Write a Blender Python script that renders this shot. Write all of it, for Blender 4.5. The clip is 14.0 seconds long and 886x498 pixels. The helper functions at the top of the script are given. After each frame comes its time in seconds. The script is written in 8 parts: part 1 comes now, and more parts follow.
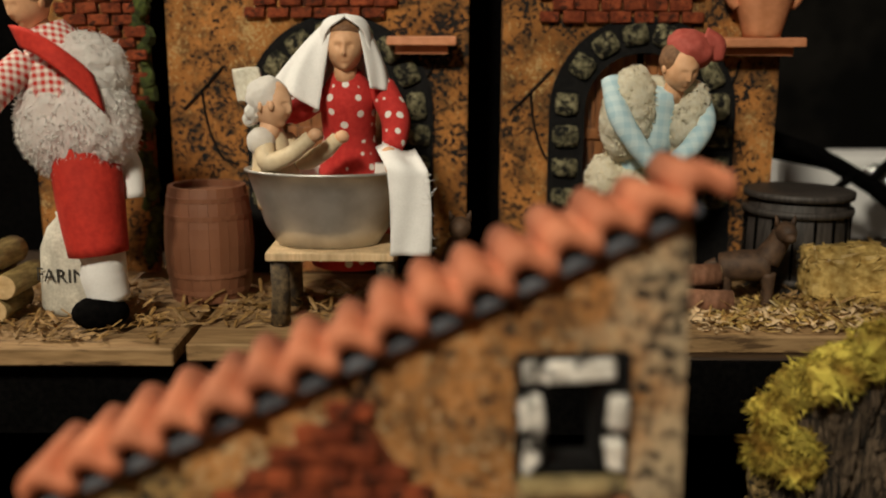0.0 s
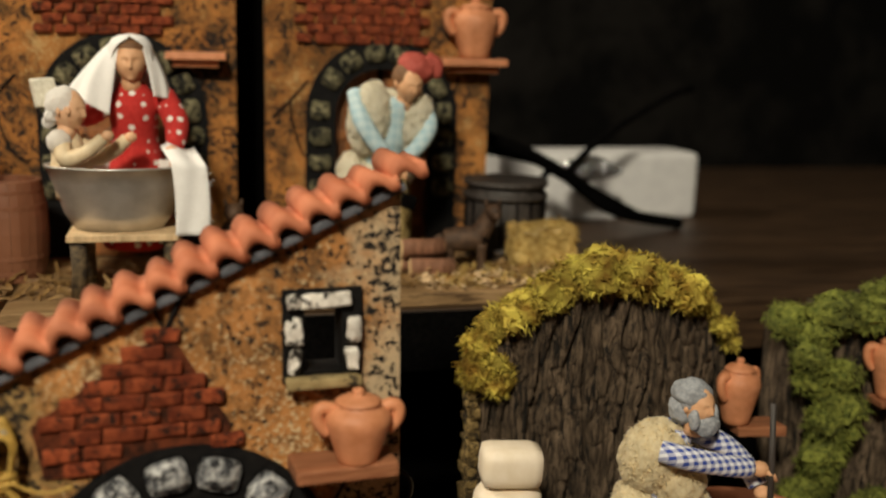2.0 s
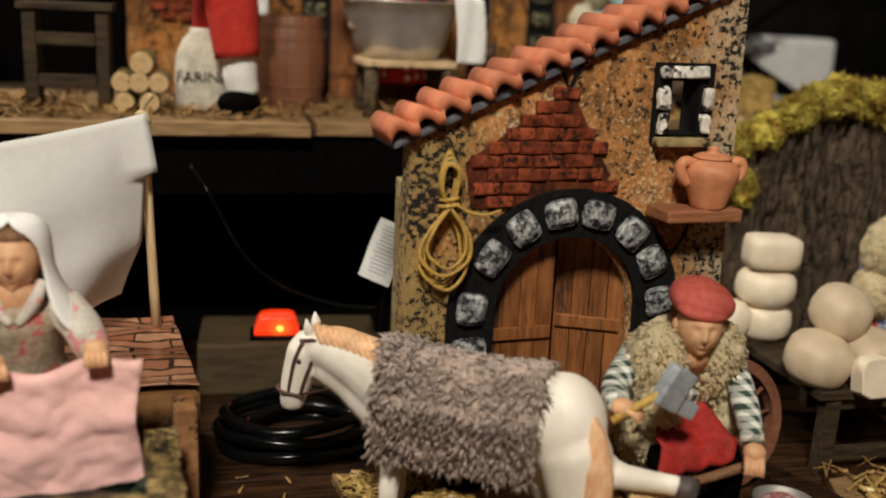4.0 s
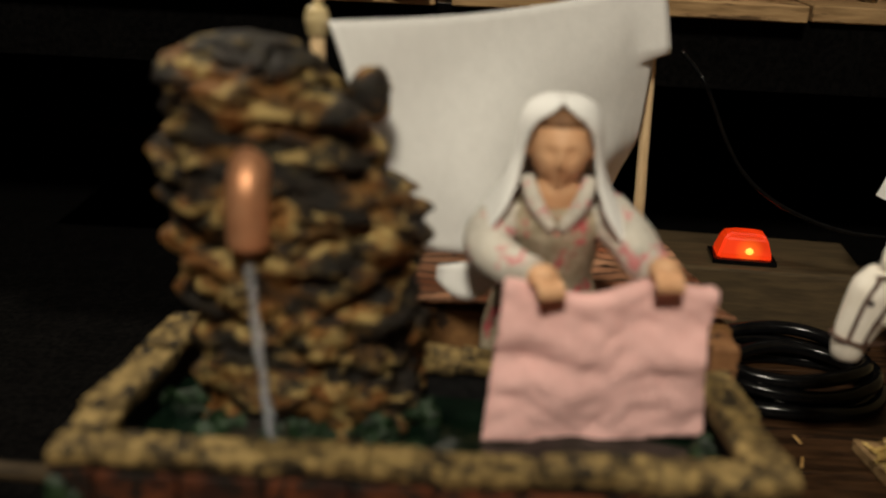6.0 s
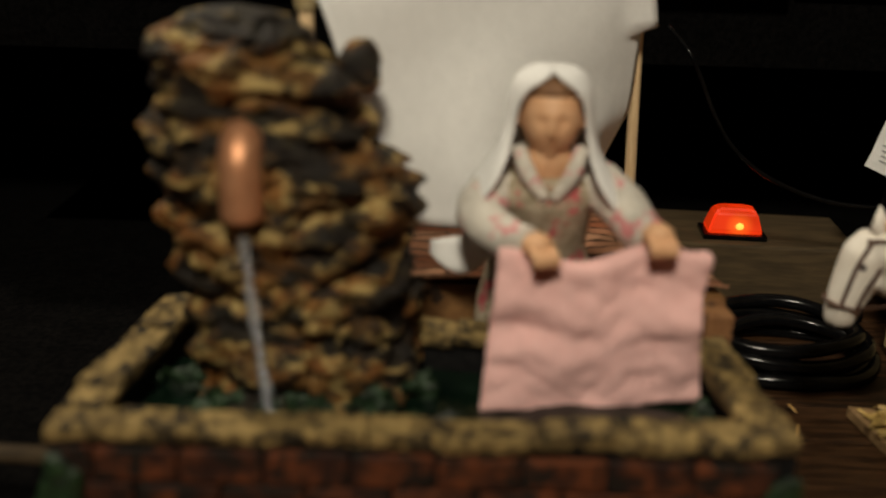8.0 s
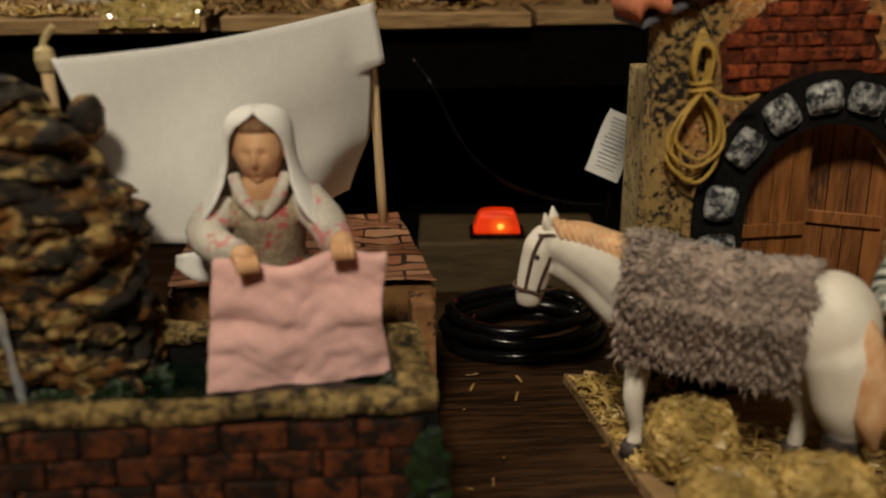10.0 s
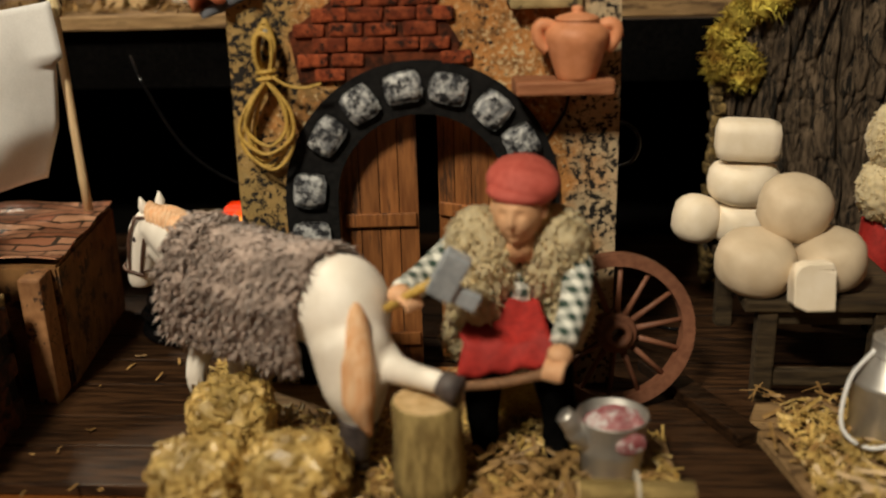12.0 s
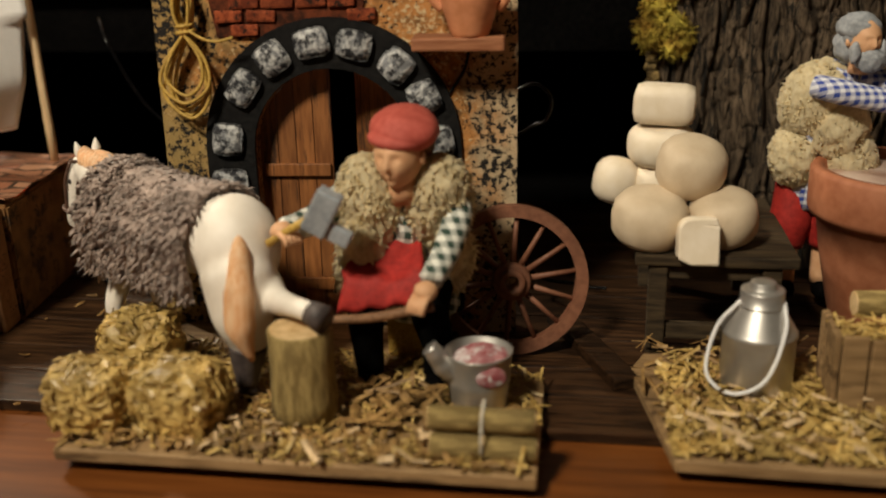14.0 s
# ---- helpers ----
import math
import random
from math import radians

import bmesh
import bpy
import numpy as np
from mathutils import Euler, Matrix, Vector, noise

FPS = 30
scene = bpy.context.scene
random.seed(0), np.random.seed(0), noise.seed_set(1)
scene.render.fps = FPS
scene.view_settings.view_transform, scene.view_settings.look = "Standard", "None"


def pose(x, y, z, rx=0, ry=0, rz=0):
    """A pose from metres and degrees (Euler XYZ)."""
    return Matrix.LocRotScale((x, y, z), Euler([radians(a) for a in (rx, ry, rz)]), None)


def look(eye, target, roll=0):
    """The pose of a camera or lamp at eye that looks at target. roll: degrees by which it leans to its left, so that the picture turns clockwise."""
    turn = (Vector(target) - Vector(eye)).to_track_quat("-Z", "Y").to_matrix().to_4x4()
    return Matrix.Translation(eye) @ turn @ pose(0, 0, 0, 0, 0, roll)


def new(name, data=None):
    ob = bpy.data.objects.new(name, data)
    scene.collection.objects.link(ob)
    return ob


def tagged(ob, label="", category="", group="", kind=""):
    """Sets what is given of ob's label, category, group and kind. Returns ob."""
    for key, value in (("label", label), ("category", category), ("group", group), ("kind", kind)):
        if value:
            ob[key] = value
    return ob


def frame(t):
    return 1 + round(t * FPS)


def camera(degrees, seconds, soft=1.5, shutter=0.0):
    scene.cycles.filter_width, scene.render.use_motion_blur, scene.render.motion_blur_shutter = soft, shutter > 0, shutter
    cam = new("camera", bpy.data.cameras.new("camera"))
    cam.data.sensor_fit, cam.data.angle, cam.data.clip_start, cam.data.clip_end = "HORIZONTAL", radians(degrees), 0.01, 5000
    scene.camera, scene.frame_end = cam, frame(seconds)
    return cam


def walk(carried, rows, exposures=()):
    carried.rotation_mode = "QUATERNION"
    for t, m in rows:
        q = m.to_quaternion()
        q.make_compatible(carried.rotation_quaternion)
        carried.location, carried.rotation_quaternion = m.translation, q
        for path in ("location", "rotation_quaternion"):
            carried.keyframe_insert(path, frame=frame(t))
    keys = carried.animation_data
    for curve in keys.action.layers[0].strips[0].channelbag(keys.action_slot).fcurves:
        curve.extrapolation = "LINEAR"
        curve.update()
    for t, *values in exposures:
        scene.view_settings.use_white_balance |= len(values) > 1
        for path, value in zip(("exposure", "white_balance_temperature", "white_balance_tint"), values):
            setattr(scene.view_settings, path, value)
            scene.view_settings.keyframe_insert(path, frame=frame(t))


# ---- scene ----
cam = camera(48.4, 14.0, soft=2.0)
cam.data.dof.use_dof, cam.data.dof.focus_distance, cam.data.dof.aperture_fstop = True, 0.53, 4.5
PATH = [
    (0.0, -0.0011, -0.0036, 0.3309, 77.90, -0.29, -0.18),
    (0.5, 0.0138, -0.0110, 0.3235, 77.84, -0.10, -0.42),
    (1.0, 0.0395, -0.0238, 0.3146, 78.13, -0.39, -2.46),
    (1.5, 0.0154, -0.0560, 0.3233, 78.19, -0.46, -7.53),
    (2.0, -0.0103, -0.1341, 0.3440, 78.13, -1.61, -13.66),
    (2.2, -0.0248, -0.1651, 0.3374, 77.93, -1.74, -15.07),
    (4.3, -0.2377, -0.1981, 0.2607, 75.33, -3.12, -12.92),
    (4.5, -0.2536, -0.1820, 0.2580, 75.25, -2.96, -11.02),
    (5.0, -0.2807, -0.1415, 0.2471, 73.14, -2.83, -5.56),
    (5.5, -0.2984, -0.1083, 0.2190, 69.70, -2.78, -1.22),
    (6.0, -0.3254, -0.0930, 0.2340, 69.44, -2.63, 1.57),
    (6.5, -0.3281, -0.0951, 0.2301, 69.91, -2.36, 3.42),
    (7.0, -0.3244, -0.0919, 0.2245, 69.49, -1.88, 3.94),
    (7.2, -0.3234, -0.0884, 0.2222, 69.43, -1.81, 3.78),
    (9.3, -0.3344, -0.1146, 0.2303, 69.51, -1.17, -5.56),
    (9.5, -0.3183, -0.1158, 0.2269, 69.91, -0.81, -5.49),
    (10.0, -0.2377, -0.1725, 0.2522, 69.96, 0.32, -4.12),
    (10.5, -0.1153, -0.2029, 0.2491, 71.85, 0.23, -0.06),
    (11.0, -0.0439, -0.1910, 0.2418, 71.49, 0.56, 2.98),
    (11.5, 0.0037, -0.1866, 0.2395, 71.40, 1.21, 3.56),
    (12.0, 0.0263, -0.1913, 0.2362, 71.29, 1.48, 3.99),
    (12.5, 0.0486, -0.1907, 0.2345, 71.34, 1.65, 4.95),
    (13.0, 0.0784, -0.1884, 0.2322, 71.46, 1.66, 5.48),
    (13.5, 0.0911, -0.1976, 0.2316, 71.60, 1.61, 7.33),
    (14.0, 0.1142, -0.2156, 0.2216, 71.00, 1.24, 8.51),
]
walk(cam, [(t, pose(x, y, z, rx, ry, rz)) for t, x, y, z, rx, ry, rz in PATH],
     [(0.0, -0.18, 6450, 10), (1.0, -0.16, 6600, 10), (1.5, 0.0, 6600, 10), (2.2, 0.05, 6500, 10), (4.3, -0.05, 6050, 12), (5.0, -0.02, 5950, 10), (5.8, -0.36, 6300, 10), (7.2, -0.62, 6450, 10),
      (9.3, -0.58, 6600, 10), (10.0, -0.74, 6800, 10), (10.5, -0.38, 6800, 10), (11.0, -0.05, 6650, 10), (14.0, 0.02, 6650, 11)])

# ---- world and lamps ----
world = bpy.data.worlds.new("room_dusk")
scene.world = world
world.use_nodes = True
wbg = world.node_tree.nodes["Background"]
wbg.inputs["Color"].default_value = (1.0, 0.78, 0.55, 1)
wbg.inputs["Strength"].default_value = 0.012


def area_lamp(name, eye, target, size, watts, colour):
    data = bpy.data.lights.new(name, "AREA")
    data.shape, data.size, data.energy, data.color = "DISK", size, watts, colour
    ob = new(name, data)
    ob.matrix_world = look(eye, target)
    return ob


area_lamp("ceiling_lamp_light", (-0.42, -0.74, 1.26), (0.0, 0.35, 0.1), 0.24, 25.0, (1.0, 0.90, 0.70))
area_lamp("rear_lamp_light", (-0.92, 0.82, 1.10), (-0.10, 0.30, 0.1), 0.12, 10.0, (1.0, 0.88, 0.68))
scene.view_settings.exposure = 0.0

# ---- materials ----
MATS = {}


def mat(name, c1, c2, scale=150, rough=0.7, bump=0.3, relief=0.0006, metal=0.0, speck=None, speck_scale=400, speck_cut=0.56,
        stretch=(1, 1, 1), vary=0.0, coat=0.0, detail=5.0, stain=0.25, sheen=0.0, soft=0.07, ragged=0.55, spec=0.5):
    """A node material: two colours mixed by fine noise, broad stains, optional dark specks and relief."""
    m = bpy.data.materials.new(name)
    m.use_nodes = True
    nt = m.node_tree
    n, l = nt.nodes, nt.links
    b = n["Principled BSDF"]
    co = n.new("ShaderNodeTexCoord")
    mp = n.new("ShaderNodeMapping")
    mp.inputs["Scale"].default_value = stretch
    l.new(co.outputs["Object"], mp.inputs["Vector"])
    if vary:
        own = n.new("ShaderNodeObjectInfo")
        step_off = n.new("ShaderNodeMath")
        step_off.operation = "MULTIPLY"
        step_off.inputs[1].default_value = 7.3
        l.new(own.outputs["Random"], step_off.inputs[0])
        l.new(step_off.outputs[0], mp.inputs["Location"])
    fine = n.new("ShaderNodeTexNoise")
    fine.inputs["Scale"].default_value, fine.inputs["Detail"].default_value = scale, detail
    fine.inputs["Roughness"].default_value = ragged
    l.new(mp.outputs["Vector"], fine.inputs["Vector"])
    ramp = n.new("ShaderNodeValToRGB")
    half = 0.14 if ragged < 0.6 else 0.085
    ramp.color_ramp.elements[0].position, ramp.color_ramp.elements[1].position = 0.5 - half, 0.5 + half
    ramp.color_ramp.elements[0].color, ramp.color_ramp.elements[1].color = (*c1, 1), (*c2, 1)
    l.new(fine.outputs["Fac"], ramp.inputs["Fac"])
    out = ramp.outputs["Color"]
    broad = n.new("ShaderNodeTexNoise")
    broad.inputs["Scale"].default_value, broad.inputs["Detail"].default_value = scale / 6, 3
    l.new(mp.outputs["Vector"], broad.inputs["Vector"])
    br = n.new("ShaderNodeMapRange")
    br.inputs["From Min"].default_value, br.inputs["From Max"].default_value = 0.3, 0.7
    br.inputs["To Min"].default_value, br.inputs["To Max"].default_value = 1 - stain, 1 + stain * 0.6
    l.new(broad.outputs["Fac"], br.inputs["Value"])
    mul = n.new("ShaderNodeVectorMath")
    mul.operation = "SCALE"
    l.new(out, mul.inputs[0])
    l.new(br.outputs["Result"], mul.inputs["Scale"])
    out = mul.outputs["Vector"]
    if vary:
        info = n.new("ShaderNodeObjectInfo")
        vr = n.new("ShaderNodeMapRange")
        vr.inputs["To Min"].default_value, vr.inputs["To Max"].default_value = 1 - vary, 1 + vary
        l.new(info.outputs["Random"], vr.inputs["Value"])
        mv = n.new("ShaderNodeVectorMath")
        mv.operation = "SCALE"
        l.new(out, mv.inputs[0])
        l.new(vr.outputs["Result"], mv.inputs["Scale"])
        out = mv.outputs["Vector"]
    if speck:
        sp = n.new("ShaderNodeTexNoise")
        sp.inputs["Scale"].default_value, sp.inputs["Detail"].default_value = speck_scale * 0.6, 7
        sp.inputs["Roughness"].default_value = 0.72
        l.new(mp.outputs["Vector"], sp.inputs["Vector"])
        sr = n.new("ShaderNodeMapRange")
        low = 0.5 + (speck_cut - 0.5) * 0.6
        sr.inputs["From Min"].default_value, sr.inputs["From Max"].default_value = low, low + soft * 0.6
        l.new(sp.outputs["Fac"], sr.inputs["Value"])
        mx = n.new("ShaderNodeMix")
        mx.data_type = "RGBA"
        l.new(sr.outputs["Result"], mx.inputs["Factor"])
        l.new(out, mx.inputs["A"])
        mx.inputs["B"].default_value = (*speck, 1)
        out = mx.outputs["Result"]
    l.new(out, b.inputs["Base Color"])
    b.inputs["Roughness"].default_value, b.inputs["Metallic"].default_value = rough, metal
    b.inputs["Coat Weight"].default_value = coat
    b.inputs["Specular IOR Level"].default_value = spec
    b.inputs["Sheen Weight"].default_value = sheen
    if bump:
        bp = n.new("ShaderNodeBump")
        bp.inputs["Strength"].default_value, bp.inputs["Distance"].default_value = bump, relief
        l.new(fine.outputs["Fac"], bp.inputs["Height"])
        l.new(bp.outputs["Normal"], b.inputs["Normal"])
    MATS[name] = m
    return m


def glow(name, colour, strength):
    m = bpy.data.materials.new(name)
    m.use_nodes = True
    b = m.node_tree.nodes["Principled BSDF"]
    b.inputs["Base Color"].default_value = (*colour, 1)
    b.inputs["Emission Color"].default_value = (*colour, 1)
    b.inputs["Emission Strength"].default_value = strength
    return m


def checked(name, c1, c2, size, rough=0.9):
    """Woven check: two crossed stripe sets of the given pitch."""
    m = mat(name, c1, c1, 900, rough, 0.3, 0.0003, stain=0.1)
    nt = m.node_tree
    n, l = nt.nodes, nt.links
    b = n["Principled BSDF"]
    co = n["Texture Coordinate"]
    sep = n.new("ShaderNodeSeparateXYZ")
    l.new(co.outputs["Object"], sep.inputs["Vector"])
    terms = []
    for axes in (("X", "Y"), ("Z", "Y")):
        add = n.new("ShaderNodeMath")
        add.operation = "ADD"
        l.new(sep.outputs[axes[0]], add.inputs[0])
        half = n.new("ShaderNodeMath")
        half.operation = "MULTIPLY"
        half.inputs[1].default_value = 0.5
        l.new(sep.outputs[axes[1]], half.inputs[0])
        l.new(half.outputs[0], add.inputs[1])
        sc = n.new("ShaderNodeMath")
        sc.operation = "MULTIPLY"
        sc.inputs[1].default_value = 1 / size
        l.new(add.outputs[0], sc.inputs[0])
        fr = n.new("ShaderNodeMath")
        fr.operation = "FRACT"
        l.new(sc.outputs[0], fr.inputs[0])
        gt = n.new("ShaderNodeMath")
        gt.operation = "GREATER_THAN"
        gt.inputs[1].default_value = 0.5
        l.new(fr.outputs[0], gt.inputs[0])
        terms.append(gt)
    tot = n.new("ShaderNodeMath")
    tot.operation = "ADD"
    l.new(terms[0].outputs[0], tot.inputs[0])
    l.new(terms[1].outputs[0], tot.inputs[1])
    hf = n.new("ShaderNodeMath")
    hf.operation = "MULTIPLY"
    hf.inputs[1].default_value = 0.5
    l.new(tot.outputs[0], hf.inputs[0])
    mx = n.new("ShaderNodeMix")
    mx.data_type = "RGBA"
    l.new(hf.outputs[0], mx.inputs["Factor"])
    mx.inputs["A"].default_value, mx.inputs["B"].default_value = (*c1, 1), (*c2, 1)
    l.new(mx.outputs["Result"], b.inputs["Base Color"])
    return m


def plaster(name, base, warm, pale, cut=0.55, ragged=0.15, pale_cut=0.60, smoke=None, lime=None):
    """Rough painted plaster: ochre and orange patches, pale dry-brushed grains and black pits that gather in patches."""
    m = mat(name, base, warm, 34, 0.88, 0.0, stain=0.25)
    n, l = m.node_tree.nodes, m.node_tree.links
    b = n["Principled BSDF"]
    last = b.inputs["Base Color"].links[0].from_socket
    co = n["Texture Coordinate"].outputs["Object"]
    def tex(scale, detail=4.0, rough=0.6):
        t = n.new("ShaderNodeTexNoise")
        t.inputs["Scale"].default_value, t.inputs["Detail"].default_value, t.inputs["Roughness"].default_value = scale, detail, rough
        l.new(co, t.inputs["Vector"])
        return t.outputs["Fac"]
    def math_node(op, a, c):
        q = n.new("ShaderNodeMath")
        q.operation = op
        for i, v in enumerate((a, c)):
            if isinstance(v, (int, float)):
                q.inputs[i].default_value = v
            else:
                l.new(v, q.inputs[i])
        return q.outputs[0]
    def step(v, lo, hi):
        r = n.new("ShaderNodeMapRange")
        r.inputs["From Min"].default_value, r.inputs["From Max"].default_value = lo, hi
        l.new(v, r.inputs["Value"])
        return r.outputs["Result"]
    def over(fac, under, colour):
        mx = n.new("ShaderNodeMix")
        mx.data_type = "RGBA"
        l.new(fac, mx.inputs["Factor"])
        l.new(under, mx.inputs["A"])
        mx.inputs["B"].default_value = (*colour, 1)
        return mx.outputs["Result"]
    patch = tex(26, 5, 0.6)
    grain = tex(430, 6, 0.68)
    pits = tex(390, 5, 0.66)
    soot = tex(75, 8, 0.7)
    push = math_node("MULTIPLY", math_node("SUBTRACT", patch, 0.5), ragged * 2)
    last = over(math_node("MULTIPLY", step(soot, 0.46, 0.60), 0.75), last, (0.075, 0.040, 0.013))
    sep = n.new("ShaderNodeSeparateXYZ")
    l.new(co, sep.inputs["Vector"])
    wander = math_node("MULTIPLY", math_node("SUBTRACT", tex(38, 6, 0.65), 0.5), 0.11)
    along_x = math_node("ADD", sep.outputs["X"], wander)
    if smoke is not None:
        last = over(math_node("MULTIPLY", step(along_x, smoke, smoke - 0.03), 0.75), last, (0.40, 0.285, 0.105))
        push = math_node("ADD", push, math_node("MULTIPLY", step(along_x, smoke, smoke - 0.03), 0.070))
    if lime is not None:
        last = over(math_node("MULTIPLY", step(along_x, lime, lime + 0.025), 0.80), last, (0.60, 0.48, 0.31))
        push = math_node("ADD", push, math_node("MULTIPLY", step(along_x, lime, lime + 0.025), 0.052))
    last = over(step(math_node("SUBTRACT", grain, push), pale_cut, pale_cut + 0.09), last, pale)
    pit = step(math_node("ADD", pits, push), cut, cut + 0.045)
    last = over(pit, last, (0.011, 0.008, 0.006))
    l.new(last, b.inputs["Base Color"])
    height = math_node("SUBTRACT", grain, math_node("MULTIPLY", pit, 0.5))
    bp = n.new("ShaderNodeBump")
    bp.inputs["Strength"].default_value, bp.inputs["Distance"].default_value = 0.8, 0.0014
    l.new(height, bp.inputs["Height"])
    l.new(bp.outputs["Normal"], b.inputs["Normal"])
    return m


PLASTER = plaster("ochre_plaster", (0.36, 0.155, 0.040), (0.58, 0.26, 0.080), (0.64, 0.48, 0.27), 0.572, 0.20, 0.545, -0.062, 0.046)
CREAM = mat("cream_plaster", (0.27, 0.20, 0.085), (0.44, 0.34, 0.165), 120, 0.85, 0.6, 0.001, speck=(0.02, 0.014, 0.008), speck_scale=330, speck_cut=0.59)
MORTAR = mat("black_mortar", (0.0025, 0.0025, 0.003), (0.008, 0.0075, 0.0075), 300, 0.75, 0.6, 0.001, spec=0.2)
BRICK = mat("red_brick", (0.14, 0.026, 0.009), (0.31, 0.070, 0.025), 160, 0.85, 0.7, 0.0008, vary=0.2, ragged=0.7, speck=(0.025, 0.010, 0.006), speck_scale=330, speck_cut=0.565, soft=0.10, spec=0.25)
STONE = mat("speckled_stone", (0.22, 0.23, 0.25), (0.66, 0.67, 0.67), 260, 0.8, 0.9, 0.002, speck=(0.022, 0.023, 0.028), speck_scale=300, speck_cut=0.44, vary=0.12, ragged=0.7, soft=0.17, spec=0.3)
OLIVE_STONE = mat("olive_stone", (0.075, 0.068, 0.036), (0.31, 0.28, 0.165), 240, 0.85, 0.9, 0.002, speck=(0.008, 0.008, 0.007), speck_scale=300, speck_cut=0.48, vary=0.2, ragged=0.7, soft=0.09, spec=0.3)
WHITE_STONE = mat("white_stone", (0.60, 0.56, 0.50), (0.85, 0.82, 0.76), 200, 0.8, 0.8, 0.0015, speck=(0.016, 0.013, 0.010), speck_scale=200, speck_cut=0.535, vary=0.1, ragged=0.7, spec=0.3)
DOOR = mat("door_wood", (0.19, 0.064, 0.016), (0.34, 0.130, 0.038), 110, 0.55, 0.5, 0.0006, stretch=(3, 3, 0.35), vary=0.15, speck=(0.05, 0.02, 0.008), speck_scale=60, speck_cut=0.58, soft=0.14)
TILE = mat("terracotta_tile", (0.46, 0.14, 0.065), (0.60, 0.21, 0.105), 60, 0.75, 0.3, 0.0004, vary=0.12, stain=0.2)
CLAY = mat("terracotta", (0.60, 0.235, 0.105), (0.71, 0.30, 0.15), 160, 0.6, 0.25, 0.0003)
LEDGE = mat("ledge_wood", (0.24, 0.085, 0.035), (0.36, 0.15, 0.07), 140, 0.7, 0.5, 0.0006, stretch=(0.4, 4, 4))
DARK_PLANK = mat("dark_plank", (0.014, 0.0062, 0.0028), (0.056, 0.026, 0.011), 120, 0.45, 0.5, 0.0008, stretch=(0.25, 3, 3), vary=0.25, ragged=0.65, spec=0.3)
TABLE = mat("varnished_table", (0.11, 0.033, 0.007), (0.19, 0.060, 0.013), 40, 0.35, 0.15, 0.0004, stretch=(0.3, 4, 4), spec=0.3)
PLY = mat("raw_plywood", (0.23, 0.135, 0.056), (0.39, 0.245, 0.113), 90, 0.75, 0.35, 0.0005, stretch=(0.4, 3, 3), speck=(0.09, 0.048, 0.018), speck_scale=60, speck_cut=0.57, soft=0.12)
SHELF = mat("shelf_wood", (0.030, 0.016, 0.008), (0.075, 0.042, 0.021), 60, 0.5, 0.3, 0.0005, stretch=(0.3, 3, 3))
WHITEWOOD = mat("pale_wood", (0.58, 0.40, 0.22), (0.70, 0.52, 0.31), 200, 0.7, 0.3, 0.0003, stretch=(4, 4, 0.3))
STRAW = mat("straw", (0.37, 0.225, 0.058), (0.66, 0.47, 0.165), 260, 0.40, 0.3, 0.0004, stain=0.45)
DULL_STRAW = mat("dull_straw", (0.20, 0.105, 0.03), (0.42, 0.25, 0.085), 200, 0.6, 0.3, 0.0004, stain=0.5)
ROPE = mat("yellow_cord", (0.40, 0.24, 0.04), (0.58, 0.38, 0.09), 700, 0.6, 0.5, 0.0004)
LINEN = mat("white_linen", (0.80, 0.79, 0.78), (0.85, 0.84, 0.83), 900, 0.95, 0.15, 0.0001, stain=0.03)
PINK = mat("pink_cloth", (0.82, 0.48, 0.46), (0.86, 0.53, 0.51), 500, 0.95, 0.3, 0.0002, stain=0.10, spec=0.2)
SKIN = mat("painted_clay_skin", (0.67, 0.36, 0.19), (0.75, 0.44, 0.25), 200, 0.6, 0.1, 0.0002, stain=0.12)
FLEECE = mat("cream_fleece", (0.84, 0.71, 0.44), (0.95, 0.84, 0.58), 500, 0.95, 0.5, 0.0006, sheen=0.4, stain=0.10)
WHITE_FLEECE = mat("white_fleece", (0.90, 0.89, 0.86), (0.95, 0.94, 0.92), 500, 0.95, 0.5, 0.0006, sheen=0.4, stain=0.04)
IVORY_FLEECE = mat("ivory_fleece", (0.88, 0.81, 0.64), (0.95, 0.90, 0.76), 500, 0.95, 0.5, 0.0006, sheen=0.4, stain=0.06)
for wool in (FLEECE, WHITE_FLEECE, IVORY_FLEECE):
    # light passes through the thin locks
    wn, wl = wool.node_tree.nodes, wool.node_tree.links
    through_wool = wn.new("ShaderNodeBsdfTranslucent")
    wl.new(wn["Principled BSDF"].inputs["Base Color"].links[0].from_socket, through_wool.inputs["Color"])
    wool_mix = wn.new("ShaderNodeMixShader")
    wool_mix.inputs["Fac"].default_value = 0.48
    wl.new(wn["Principled BSDF"].outputs["BSDF"], wool_mix.inputs[1])
    wl.new(through_wool.outputs["BSDF"], wool_mix.inputs[2])
    wl.new(wool_mix.outputs["Shader"], wn["Material Output"].inputs["Surface"])
FUR = mat("grey_brown_fur", (0.28, 0.205, 0.172), (0.50, 0.39, 0.335), 420, 0.95, 0.4, 0.0008, sheen=0.3)
RED = mat("red_cloth", (0.28, 0.010, 0.007), (0.42, 0.020, 0.014), 300, 0.75, 0.3, 0.0003, stain=0.2)
BERET = mat("red_beret", (0.42, 0.07, 0.05), (0.50, 0.10, 0.075), 300, 0.75, 0.3, 0.0003, stain=0.15)
BLACK = mat("black_rubber", (0.0022, 0.0022, 0.0026), (0.005, 0.005, 0.0055), 300, 0.17, 0.05, 0.0001, spec=0.24)
# flat black for boots and cables, and for sheets standing in for shade
FLAT_BLACK = mat("flat_black", (0.0014, 0.0013, 0.0013), (0.0040, 0.0036, 0.0035), 300, 0.95, 0.3, 0.0004, spec=0.03)
